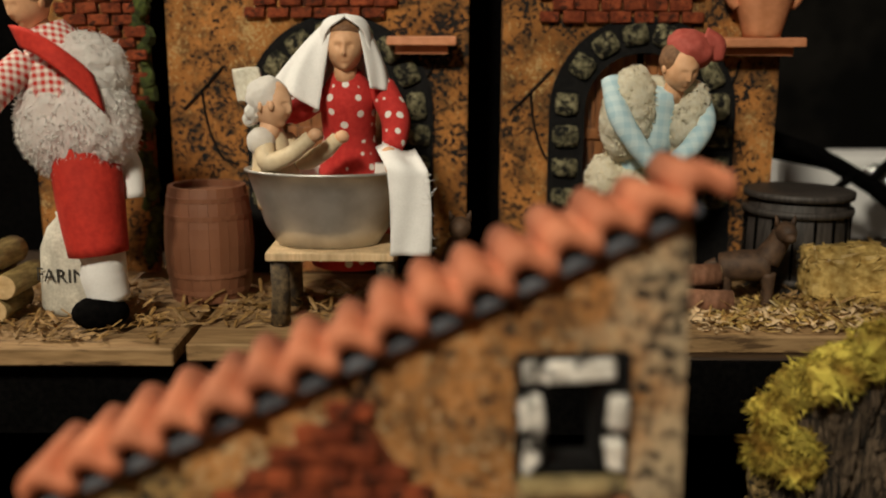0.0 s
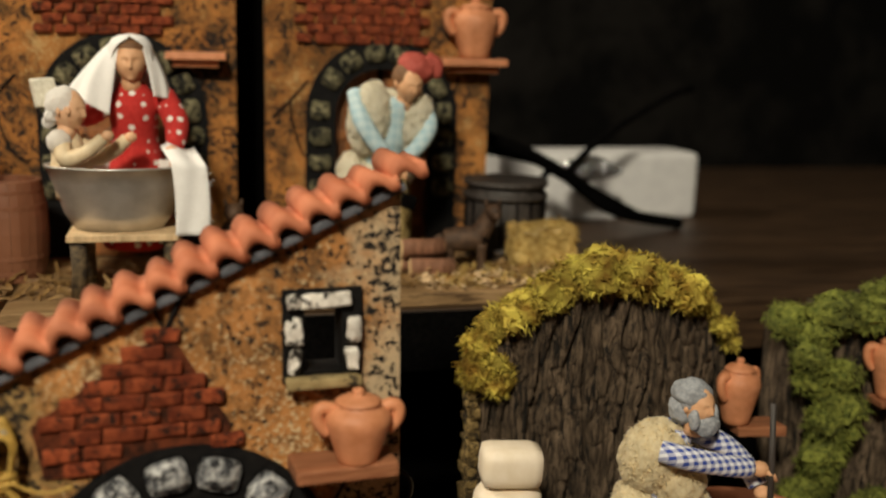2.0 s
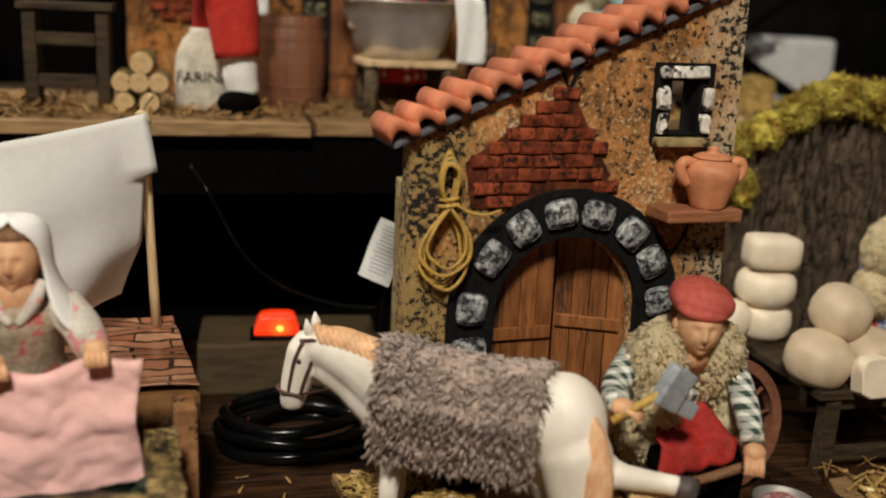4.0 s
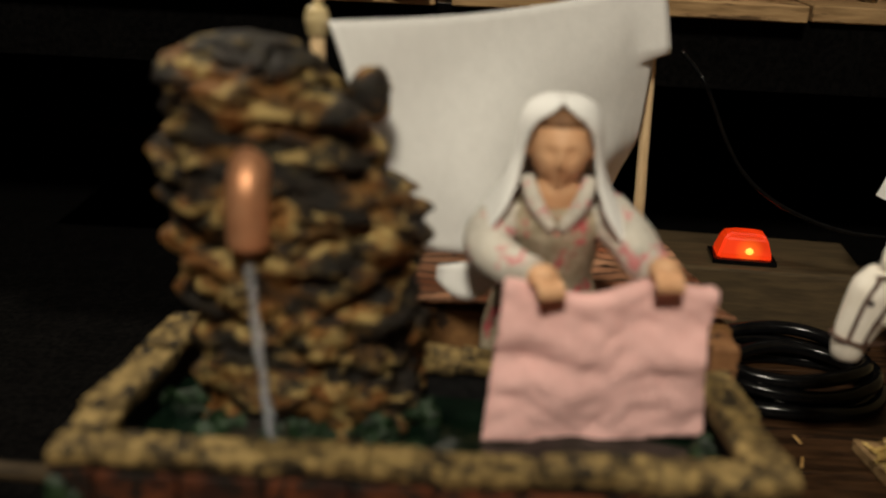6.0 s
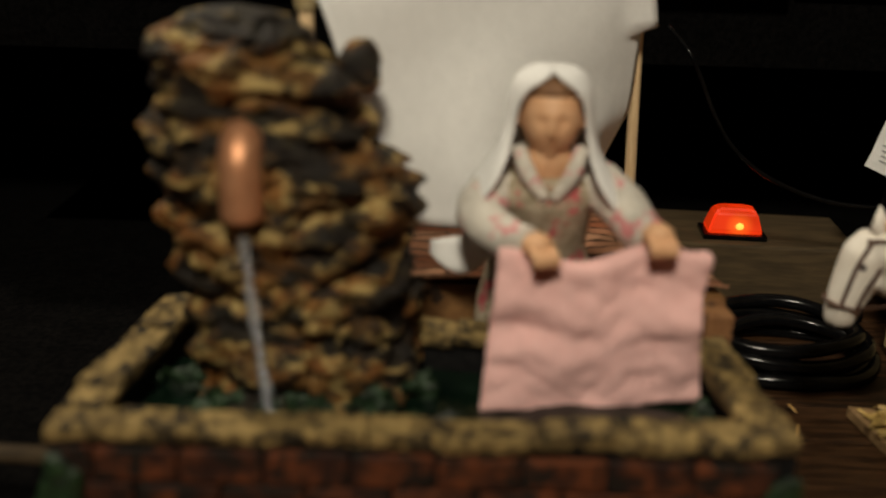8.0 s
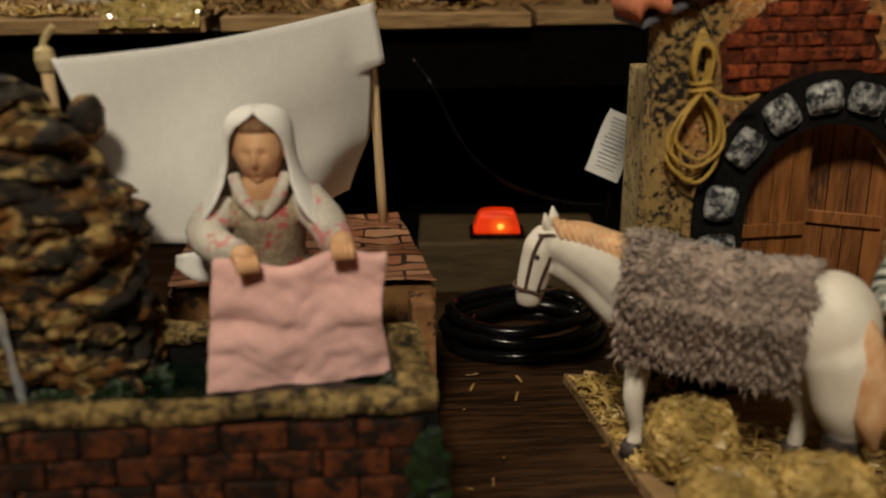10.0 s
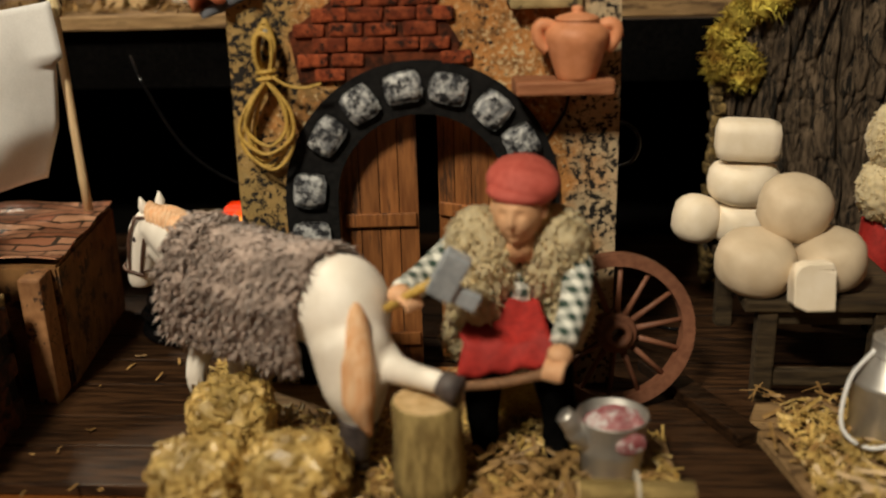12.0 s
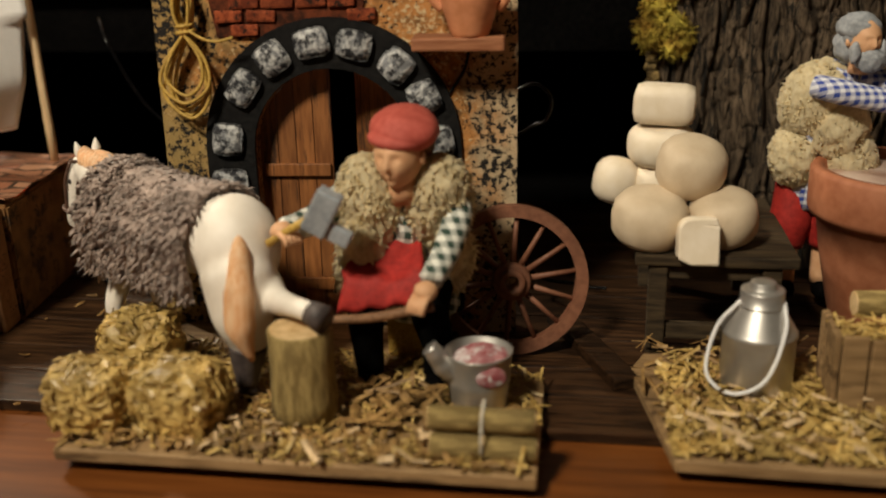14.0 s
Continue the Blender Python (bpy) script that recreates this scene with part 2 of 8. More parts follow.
HORSE = mat("white_horse_paint", (0.70, 0.64, 0.56), (0.80, 0.75, 0.68), 60, 0.55, 0.15, 0.0003, speck=(0.70, 0.36, 0.20), speck_scale=30, speck_cut=0.64, soft=0.12)
RUST = mat("rust_mane", (0.74, 0.38, 0.18), (0.83, 0.55, 0.33), 200, 0.7, 0.4, 0.0006, stretch=(2, 2, 0.5))
HOOF = mat("dark_hoof", (0.04, 0.03, 0.03), (0.09, 0.07, 0.065), 200, 0.6)
LEATHER = mat("brown_leather", (0.06, 0.03, 0.02), (0.12, 0.06, 0.04), 300, 0.5)
WHEEL = mat("wheel_brown", (0.17, 0.065, 0.035), (0.24, 0.10, 0.055), 260, 0.6, 0.3, 0.0004)
STEEL = mat("grey_steel", (0.30, 0.34, 0.38), (0.42, 0.46, 0.50), 300, 0.45, 0.2, 0.0003, metal=0.3)
ZINC = mat("zinc", (0.52, 0.50, 0.47), (0.64, 0.62, 0.59), 70, 0.42, 0.12, 0.0003, metal=0.75)
COPPER = mat("copper", (0.58, 0.26, 0.13), (0.70, 0.35, 0.19), 200, 0.48, 0.2, 0.0003, metal=0.6)
ROCK = mat("cork_rock", (0.014, 0.008, 0.004), (0.22, 0.105, 0.024), 60, 0.60, 0.9, 0.002, stain=0.4, stretch=(1, 1, 1.9), ragged=0.76, detail=9, spec=0.35)
rn, rl = ROCK.node_tree.nodes, ROCK.node_tree.links


def rock_layer(scale, low, high, colour, amount, shift):
    """Brushed paint over the rock: patches of one colour where stretched noise passes a level."""
    mp = rn.new("ShaderNodeMapping")
    mp.inputs["Scale"].default_value, mp.inputs["Location"].default_value = (1, 1, 2.0), (shift, 0.3, 0.7)
    rl.new(rn["Texture Coordinate"].outputs["Object"], mp.inputs["Vector"])
    nz = rn.new("ShaderNodeTexNoise")
    nz.inputs["Scale"].default_value, nz.inputs["Detail"].default_value, nz.inputs["Roughness"].default_value = scale, 6, 0.66
    nz.inputs["Distortion"].default_value = 0.6
    rl.new(mp.outputs["Vector"], nz.inputs["Vector"])
    st = rn.new("ShaderNodeMapRange")
    st.inputs["From Min"].default_value, st.inputs["From Max"].default_value, st.inputs["To Max"].default_value = low, high, amount
    rl.new(nz.outputs["Fac"], st.inputs["Value"])
    mx = rn.new("ShaderNodeMix")
    mx.data_type = "RGBA"
    rl.new(st.outputs["Result"], mx.inputs["Factor"])
    rl.new(rn["Principled BSDF"].inputs["Base Color"].links[0].from_socket, mx.inputs["A"])
    mx.inputs["B"].default_value = (*colour, 1)
    rl.new(mx.outputs["Result"], rn["Principled BSDF"].inputs["Base Color"])


rock_layer(30, 0.50, 0.62, (0.27, 0.100, 0.020), 0.60, 0.0)
rock_layer(70, 0.50, 0.58, (0.46, 0.33, 0.125), 0.88, 2.0)
rock_layer(40, 0.475, 0.525, (0.006, 0.005, 0.004), 0.96, 5.0)
RIM = mat("pale_rim_stone", (0.055, 0.035, 0.012), (0.34, 0.235, 0.090), 130, 0.85, 0.8, 0.0018, speck=(0.016, 0.012, 0.007), speck_scale=220, speck_cut=0.53, vary=0.12, ragged=0.72, soft=0.09, spec=0.3)
DARK_BRICK = mat("dark_red_brick", (0.020, 0.006, 0.003), (0.135, 0.036, 0.010), 70, 0.7, 0.8, 0.0014, vary=0.3, speck=(0.008, 0.005, 0.003), speck_scale=150, speck_cut=0.51, ragged=0.72, spec=0.35)
GREEN = mat("green_paint", (0.002, 0.009, 0.003), (0.010, 0.036, 0.008), 160, 0.6, 0.5, 0.001, ragged=0.7)
BARK = mat("grey_bark", (0.040, 0.027, 0.017), (0.165, 0.118, 0.078), 150, 0.9, 0.9, 0.0025, stretch=(2.2, 2.2, 0.4), stain=0.45, ragged=0.72, detail=8, speck=(0.012, 0.010, 0.008), speck_scale=170, speck_cut=0.56, spec=0.25)
MOSS = mat("dry_moss", (0.22, 0.13, 0.022), (0.54, 0.46, 0.085), 75, 0.95, 0.5, 0.001, stain=0.35, spec=0.15)
mn, ml = MOSS.node_tree.nodes, MOSS.node_tree.links
strand = mn.new("ShaderNodeNewGeometry")
strand_tone = mn.new("ShaderNodeMapRange")
strand_tone.inputs["To Min"].default_value, strand_tone.inputs["To Max"].default_value = 0.55, 1.65
ml.new(strand.outputs["Random Per Island"], strand_tone.inputs["Value"])
strand_mul = mn.new("ShaderNodeVectorMath")
strand_mul.operation = "SCALE"
ml.new(mn["Principled BSDF"].inputs["Base Color"].links[0].from_socket, strand_mul.inputs[0])
ml.new(strand_tone.outputs["Result"], strand_mul.inputs["Scale"])
ml.new(strand_mul.outputs["Vector"], mn["Principled BSDF"].inputs["Base Color"])
GREEN_MOSS = mat("green_moss", (0.070, 0.088, 0.010), (0.23, 0.25, 0.042), 260, 0.95, 0.5, 0.001, stain=0.5)
CHEESE = mat("pale_cheese", (0.80, 0.69, 0.53), (0.87, 0.77, 0.63), 90, 0.6, 0.12, 0.0003, stain=0.10)
# darker beige for the three cheeses at the front
BEIGE_CHEESE = mat("beige_cheese", (0.58, 0.46, 0.32), (0.68, 0.56, 0.41), 60, 0.6, 0.15, 0.0003, stain=0.15)
GREY_WOOD = mat("weathered_wood", (0.022, 0.014, 0.007), (0.066, 0.044, 0.022), 120, 0.75, 0.5, 0.0006, stretch=(0.4, 3, 3), spec=0.3)
LOG = mat("log_bark", (0.17, 0.115, 0.036), (0.33, 0.24, 0.088), 150, 0.85, 0.6, 0.001, stretch=(2, 2, 0.5), ragged=0.65)
LOG_END = mat("log_end", (0.50, 0.33, 0.15), (0.66, 0.47, 0.25), 260, 0.8, 0.3, 0.0004)
BROWN_LOG = mat("brown_log", (0.16, 0.07, 0.035), (0.28, 0.13, 0.075), 150, 0.8, 0.4, 0.0006, stretch=(0.5, 2, 2))
BARREL = mat("brown_barrel", (0.17, 0.066, 0.033), (0.21, 0.088, 0.046), 60, 0.5, 0.15, 0.0003, stretch=(2, 2, 0.4))
SACK = mat("sackcloth", (0.52, 0.48, 0.40), (0.66, 0.62, 0.53), 700, 0.95, 0.5, 0.0004)
INK = mat("printed_ink", (0.02, 0.018, 0.015), (0.04, 0.036, 0.03), 300, 0.9, 0)
PAPER = mat("white_paper", (0.76, 0.76, 0.77), (0.84, 0.84, 0.84), 60, 0.8, 0.05, 0.0002, stain=0.06)
FADED_INK = mat("faded_ink", (0.36, 0.37, 0.40), (0.46, 0.47, 0.50), 300, 0.9, 0)
BOX_SIDE = mat("papered_crate_side", (0.14, 0.064, 0.021), (0.27, 0.135, 0.048), 90, 0.6, 0.3, 0.0006, speck=(0.03, 0.016, 0.009), speck_scale=120, speck_cut=0.57)
BLOCK = mat("raw_block", (0.050, 0.032, 0.013), (0.095, 0.062, 0.027), 90, 0.8, 0.3, 0.0005, stretch=(0.4, 3, 3))
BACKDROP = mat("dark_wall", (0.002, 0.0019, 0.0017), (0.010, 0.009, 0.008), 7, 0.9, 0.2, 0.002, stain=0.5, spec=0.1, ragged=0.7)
ROOM = mat("room_wall", (0.16, 0.13, 0.095), (0.20, 0.165, 0.12), 6, 0.9, 0.1, 0.001, stain=0.1)
STOVE = mat("dark_iron_wood", (0.022, 0.018, 0.016), (0.06, 0.05, 0.045), 160, 0.6, 0.4, 0.0006, stretch=(3, 3, 0.4))
DOG = mat("dark_brown_clay", (0.045, 0.024, 0.014), (0.10, 0.055, 0.03), 160, 0.7, 0.4, 0.0006)
FOIL = mat("tin_foil", (0.55, 0.56, 0.58), (0.75, 0.76, 0.78), 160, 0.2, 0.9, 0.002, metal=0.9)
HAIR = mat("brown_hair", (0.15, 0.070, 0.030), (0.25, 0.125, 0.058), 500, 0.7, 0.4, 0.0004)
GREY_HAIR = mat("grey_hair", (0.26, 0.28, 0.31), (0.38, 0.40, 0.43), 500, 0.7, 0.4, 0.0004)
FLORAL = mat("floral_cotton", (0.30, 0.245, 0.165), (0.46, 0.39, 0.29), 350, 0.95, 0.3, 0.0003, speck=(0.50, 0.10, 0.11), speck_scale=190, speck_cut=0.60, ragged=0.7)
PALE_FLORAL = mat("pale_floral_cotton", (0.60, 0.55, 0.48), (0.70, 0.66, 0.60), 500, 0.95, 0.3, 0.0003, speck=(0.66, 0.24, 0.25), speck_scale=170, speck_cut=0.585)
DOTTED = mat("red_dotted_cotton", (0.46, 0.02, 0.018), (0.55, 0.035, 0.028), 400, 0.9, 0.3, 0.0003, stain=0.1)
dn, dl = DOTTED.node_tree.nodes, DOTTED.node_tree.links
dots = dn.new("ShaderNodeTexVoronoi")
dots.inputs["Scale"].default_value, dots.inputs["Randomness"].default_value = 128, 0.25
dl.new(dn["Texture Coordinate"].outputs["Object"], dots.inputs["Vector"])
dot_edge = dn.new("ShaderNodeMapRange")
dot_edge.inputs["From Min"].default_value, dot_edge.inputs["From Max"].default_value = 0.30, 0.26
dl.new(dots.outputs["Distance"], dot_edge.inputs["Value"])
dot_mix = dn.new("ShaderNodeMix")
dot_mix.data_type = "RGBA"
dl.new(dot_edge.outputs["Result"], dot_mix.inputs["Factor"])
dl.new(dn["Principled BSDF"].inputs["Base Color"].links[0].from_socket, dot_mix.inputs["A"])
dot_mix.inputs["B"].default_value = (0.78, 0.74, 0.70, 1)
dl.new(dot_mix.outputs["Result"], dn["Principled BSDF"].inputs["Base Color"])
LIGHT_BLUE = checked("light_blue_check", (0.38, 0.56, 0.64), (0.54, 0.68, 0.72), 0.007)
BLUE_CHECK = checked("blue_check", (0.03, 0.06, 0.30), (0.70, 0.72, 0.78), 0.0042)
GREEN_CHECK = checked("green_white_check", (0.030, 0.060, 0.045), (0.78, 0.78, 0.72), 0.0068)
RED_CHECK = checked("red_white_check", (0.50, 0.03, 0.02), (0.72, 0.66, 0.6), 0.004)
WATER = bpy.data.materials.new("water")
WATER.use_nodes = True
wb = WATER.node_tree.nodes["Principled BSDF"]
wb.inputs["Base Color"].default_value, wb.inputs["Roughness"].default_value = (0.92, 0.95, 1, 1), 0.2
wb.inputs["Transmission Weight"].default_value, wb.inputs["IOR"].default_value = 0.80, 1.33
POOL = mat("dark_pool_water", (0.002, 0.006, 0.004), (0.005, 0.012, 0.007), 60, 0.04, 0.35, 0.0012)
LAMP_GLOW = glow("orange_lamp", (1.0, 0.045, 0.003), 0.85)
BULB_GLOW = glow("bulb", (1.0, 0.36, 0.05), 3.0)
gn, gl = LAMP_GLOW.node_tree.nodes, LAMP_GLOW.node_tree.links
g_co, g_far, g_map, g_mix = gn.new("ShaderNodeTexCoord"), gn.new("ShaderNodeVectorMath"), gn.new("ShaderNodeMapRange"), gn.new("ShaderNodeMix")
g_far.operation, g_mix.data_type = "DISTANCE", "RGBA"
g_far.inputs[1].default_value = (0.002, -0.0085, 0.0080)
gl.new(g_co.outputs["Object"], g_far.inputs[0])
gl.new(g_far.outputs["Value"], g_map.inputs["Value"])
g_map.inputs["From Min"].default_value, g_map.inputs["From Max"].default_value = 0.0015, 0.0085
gl.new(g_map.outputs["Result"], g_mix.inputs["Factor"])
g_mix.inputs["A"].default_value, g_mix.inputs["B"].default_value = (1.0, 0.20, 0.015, 1), (0.60, 0.030, 0.002, 1)
gl.new(g_mix.outputs["Result"], gn["Principled BSDF"].inputs["Emission Color"])

# ---- mesh helpers ----
from mathutils.geometry import tessellate_polygon

RNG = random.Random(7)


def part(name, bm, material, parent=None, label="", smooth=False):
    """Links a bmesh as one mesh object, with one material or a list of them, under a thing or a part."""
    me = bpy.data.meshes.new(name)
    bm.to_mesh(me)
    bm.free()
    for m in material if isinstance(material, (list, tuple)) else [material]:
        me.materials.append(m)
    if smooth:
        for p in me.polygons:
            p.use_smooth = True
    ob = new(name, me)
    if parent:
        ob.parent = parent
    return tagged(ob, label) if label else ob


def thing(name, label, category, place=(0, 0, 0), turn=0, group="", kind=""):
    """An empty at the base of a thing, which parents its parts."""
    ob = new(name)
    ob.empty_display_size = 0.01
    ob.matrix_basis = pose(*place, 0, 0, turn)
    return tagged(ob, label, category, group, kind)


def box(bm, c, s, rot=(0, 0, 0), bevel=0.0, mi=0, jitter=0.0):
    """A bevelled block with centre c and size s."""
    m = pose(*c, *rot) @ Matrix.Diagonal((*s, 1))
    before = set(bm.faces)
    vs = bmesh.ops.create_cube(bm, size=1, matrix=m)["verts"]
    if jitter:
        for v in vs:
            v.co += Vector([RNG.uniform(-jitter, jitter) for _ in range(3)])
    if bevel:
        es = {e for v in vs for e in v.link_edges}
        bmesh.ops.bevel(bm, geom=list(es), offset=bevel, segments=2, affect="EDGES", profile=0.6)
    for f in bm.faces:
        if f not in before:
            f.material_index = mi


def lathe(bm, profile, seg=28, m=Matrix(), mi=0, close=True):
    """Turns rows of (radius, height) about z."""
    rings = []
    for r, z in profile:
        rings.append([bm.verts.new(m @ Vector((r * math.cos(a), r * math.sin(a), z))) for a in [2 * math.pi * i / seg for i in range(seg)]])
    for a, b in zip(rings, rings[1:]):
        for i in range(seg):
            bm.faces.new((a[i], a[(i + 1) % seg], b[(i + 1) % seg], b[i])).material_index = mi
    if close:
        bm.faces.new(rings[0][::-1]).material_index = mi
        bm.faces.new(rings[-1]).material_index = mi


def tube(bm, pts, radii, seg=10, mi=0, flat=1.0):
    """A tube along points; radii a number or one per point."""
    pts = [Vector(p) for p in pts]
    if not isinstance(radii, (list, tuple)):
        radii = [radii] * len(pts)
    rings, prev = [], None
    for i, p in enumerate(pts):
        d = (pts[min(i + 1, len(pts) - 1)] - pts[max(i - 1, 0)]).normalized()
        if prev is None:
            u = d.cross(Vector((0, 0, 1)) if abs(d.z) < 0.9 else Vector((1, 0, 0))).normalized()
        else:
            u = (prev - d * prev.dot(d)).normalized()
        prev = u
        w = d.cross(u)
        rings.append([bm.verts.new(p + radii[i] * (math.cos(a) * u + flat * math.sin(a) * w)) for a in [2 * math.pi * k / seg for k in range(seg)]])
    for a, b in zip(rings, rings[1:]):
        for i in range(seg):
            bm.faces.new((a[i], a[(i + 1) % seg], b[(i + 1) % seg], b[i])).material_index = mi
    bm.faces.new(rings[0][::-1]).material_index = mi
    bm.faces.new(rings[-1]).material_index = mi


def spline(pts, n=8):
    """Catmull-Rom points through pts."""
    p = [Vector(q) for q in pts]
    p = [2 * p[0] - p[1], *p, 2 * p[-1] - p[-2]]
    out = []
    for i in range(1, len(p) - 2):
        for k in range(n):
            t = k / n
            out.append(0.5 * (2 * p[i] + (p[i + 1] - p[i - 1]) * t + (2 * p[i - 1] - 5 * p[i] + 4 * p[i + 1] - p[i + 2]) * t * t
                              + (3 * p[i] - p[i - 1] - 3 * p[i + 1] + p[i + 2]) * t ** 3))
    out.append(p[-2])
    return out


def blob(bm, c, s, mi=0, sub=3, rough=0.0, freq=60.0, rot=(0, 0, 0)):
    """An ellipsoid with noise."""
    m = pose(*c, *rot) @ Matrix.Diagonal((*s, 1))
    vs = bmesh.ops.create_icosphere(bm, subdivisions=sub, radius=1, matrix=m)["verts"]
    cc = Vector(c)
    if rough:
        for v in vs:
            d = v.co - cc
            v.co += d.normalized() * rough * noise.noise(v.co * freq)
    for f in {f for v in vs for f in v.link_faces}:
        f.material_index = mi


def tufts(bm, spots, length, width, mi=0, droop=0.5, spread=0.5):
    """Small bent locks at (place, outward way) pairs."""
    for p, n in spots:
        n = (Vector(n) + Vector([RNG.gauss(0, spread) for _ in range(3)])).normalized()
        d = (n + Vector((0, 0, -droop))).normalized()
        side = n.cross(Vector((RNG.gauss(0, 1), RNG.gauss(0, 1), RNG.gauss(0, 1)))).normalized() * width * RNG.uniform(0.6, 1.2)
        k = length * RNG.uniform(0.6, 1.3)
        a = Vector(p) - n * width * 0.5
        q = a + (n + d).normalized() * k * 0.55
        e = q + d * k * 0.5
        up = n.cross(side).normalized() * width * 0.5
        v = [bm.verts.new(x) for x in (a - side, a + side, q + side * 0.8, q - side * 0.8, e, q + up)]
        for f in ((0, 1, 2, 3), (3, 2, 4), (0, 3, 5), (1, 5, 2), (3, 4, 5), (2, 5, 4)):
            bm.faces.new([v[i] for i in f]).material_index = mi


def on_blob(c, s, n, rot=(0, 0, 0), keep=None):
    """n places with outward ways on an ellipsoid."""
    m = pose(0, 0, 0, *rot)
    out = []
    while len(out) < n:
        d = Vector([RNG.gauss(0, 1) for _ in range(3)]).normalized()
        p = m @ Vector((d.x * s[0], d.y * s[1], d.z * s[2]))
        w = m @ Vector((d.x / s[0], d.y / s[1], d.z / s[2]))
        if keep is None or keep(p):
            out.append((Vector(c) + p, w.normalized()))
    return out


def slab(loops, y0, y1, bm=None, mi=0):
    """A wall standing in x and z, from y0 to y1, with holes: loops[0] is the outline, the rest the holes."""
    bm = bm or bmesh.new()
    loops3 = [[Vector((x, z, 0)) for x, z in lp] for lp in loops]
    tris = tessellate_polygon(loops3)
    flat = [p for lp in loops for p in lp]
    front = [bm.verts.new((x, y0, z)) for x, z in flat]
    back = [bm.verts.new((x, y1, z)) for x, z in flat]
    for t in tris:
        bm.faces.new([front[i] for i in t]).material_index = mi
        bm.faces.new([back[i] for i in reversed(t)]).material_index = mi
    i0 = 0
    for lp in loops:
        n = len(lp)
        for i in range(n):
            a, b = i0 + i, i0 + (i + 1) % n
            bm.faces.new((front[a], front[b], back[b], back[a])).material_index = mi
        i0 += n
    bmesh.ops.recalc_face_normals(bm, faces=bm.faces)
    return bm


def straw_bits(name, label, spots, material, length=0.011, width=0.0009, lift=0.002, parent=None, category="straw"):
    """Loose straw as one body of stuff: spots is a function that gives a place."""
    vs, fs = [], []
    for p in spots:
        a = RNG.uniform(0, math.pi * 2)
        k, w = length * RNG.uniform(0.35, 1.25) / 2, width * RNG.uniform(0.5, 1.3)
        tilt = RNG.gauss(0, 0.28)
        d = Vector((math.cos(a) * math.cos(tilt), math.sin(a) * math.cos(tilt), math.sin(tilt)))
        s = Vector((-math.sin(a), math.cos(a), RNG.gauss(0, 0.4))).normalized() * w
        up = d.cross(s).normalized() * w * 0.5
        c = Vector(p) + Vector((0, 0, RNG.uniform(0, lift) + abs(math.sin(tilt)) * k))
        bend = Vector((0, 0, RNG.gauss(0, 0.12) * k))
        i = len(vs)
        for q, e in ((-1, 0), (0, 1), (1, 0)):
            o = c + d * k * q + bend * e
            vs += [o - s, o + s, o + up]
        for r in (0, 3):
            fs += [(i + r, i + r + 1, i + r + 4, i + r + 3), (i + r + 1, i + r + 2, i + r + 5, i + r + 4), (i + r + 2, i + r, i + r + 3, i + r + 5)]
    me = bpy.data.meshes.new(name)
    me.from_pydata([tuple(v) for v in vs], [], fs)
    me.materials.append(material)
    ob = new(name, me)
    return tagged(ob, label, category, kind="stuff")


def shared(name, me, m, parent):
    """A piece of its own on a shared mesh, under parent."""
    ob = new(name, me)
    ob.parent = parent
    ob.matrix_local = m
    return ob

# ---- the setting ----
def block(name, c, s, material, label, category="", kind="structure", bevel=0.0):
    bm = bmesh.new()
    box(bm, c, s, bevel=bevel)
    return tagged(part(name, bm, material), label, category, kind=kind)


block("floor", (0, -0.6, -0.79), (5, 5, 0.04), ROOM, "plain floor of the dim room", "floor")
block("ceiling", (0, -0.6, 1.72), (5, 5, 0.04), ROOM, "plain ceiling of the dim room", "ceiling")
block("wall_south", (0, -3.0, 0.45), (5, 0.06, 2.5), ROOM, "plain wall behind the visitors", "wall")
block("wall_west", (-2.4, -0.6, 0.45), (0.06, 4.8, 2.5), ROOM, "plain side wall of the room", "wall")
block("wall_east", (2.4, -0.6, 0.45), (0.06, 4.8, 2.5), ROOM, "plain side wall of the room", "wall")
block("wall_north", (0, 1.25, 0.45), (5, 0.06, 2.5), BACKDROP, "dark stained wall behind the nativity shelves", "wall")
table = block("display_table", (0, 0.30, -0.0262), (2.6, 1.7, 0.04), TABLE, "varnished brown wooden display table top", "table", kind="structure", bevel=0.004)

plank_floor = thing("plank_floor", "dark stained wooden plank platform on the table", "floor", kind="structure")
px0, widths = 0.178, [0.034, 0.030, 0.036, 0.031, 0.033, 0.035, 0.030, 0.034, 0.036, 0.032, 0.034]
for w in widths:
    bm = bmesh.new()
    box(bm, (0.215, px0 + w / 2, -0.0030), (1.36, w - 0.0012, 0.0060), bevel=0.0010)
    part("plank", bm, DARK_PLANK, plank_floor)
    px0 += w
# unlit-looking ground beside the fountain: an added black sheet hides the table
block("black_cloth", (-0.98, 0.30, -0.0030), (1.02, 1.0, 0.004), FLAT_BLACK, "black sheet added to darken the table beside the fountain", "cloth")
# shade under the shelf, put in as a black sheet and a panel
block("under_shelf_cloth", (0.2, 0.715, -0.0030), (1.6, 0.342, 0.004), FLAT_BLACK, "black sheet standing in for shade on the table under the shelf", "cloth")
block("back_panel", (0, 0.86, 0.07), (2.0, 0.02, 0.17), FLAT_BLACK, "black panel standing in for the shaded depth under the shelf", "panel")

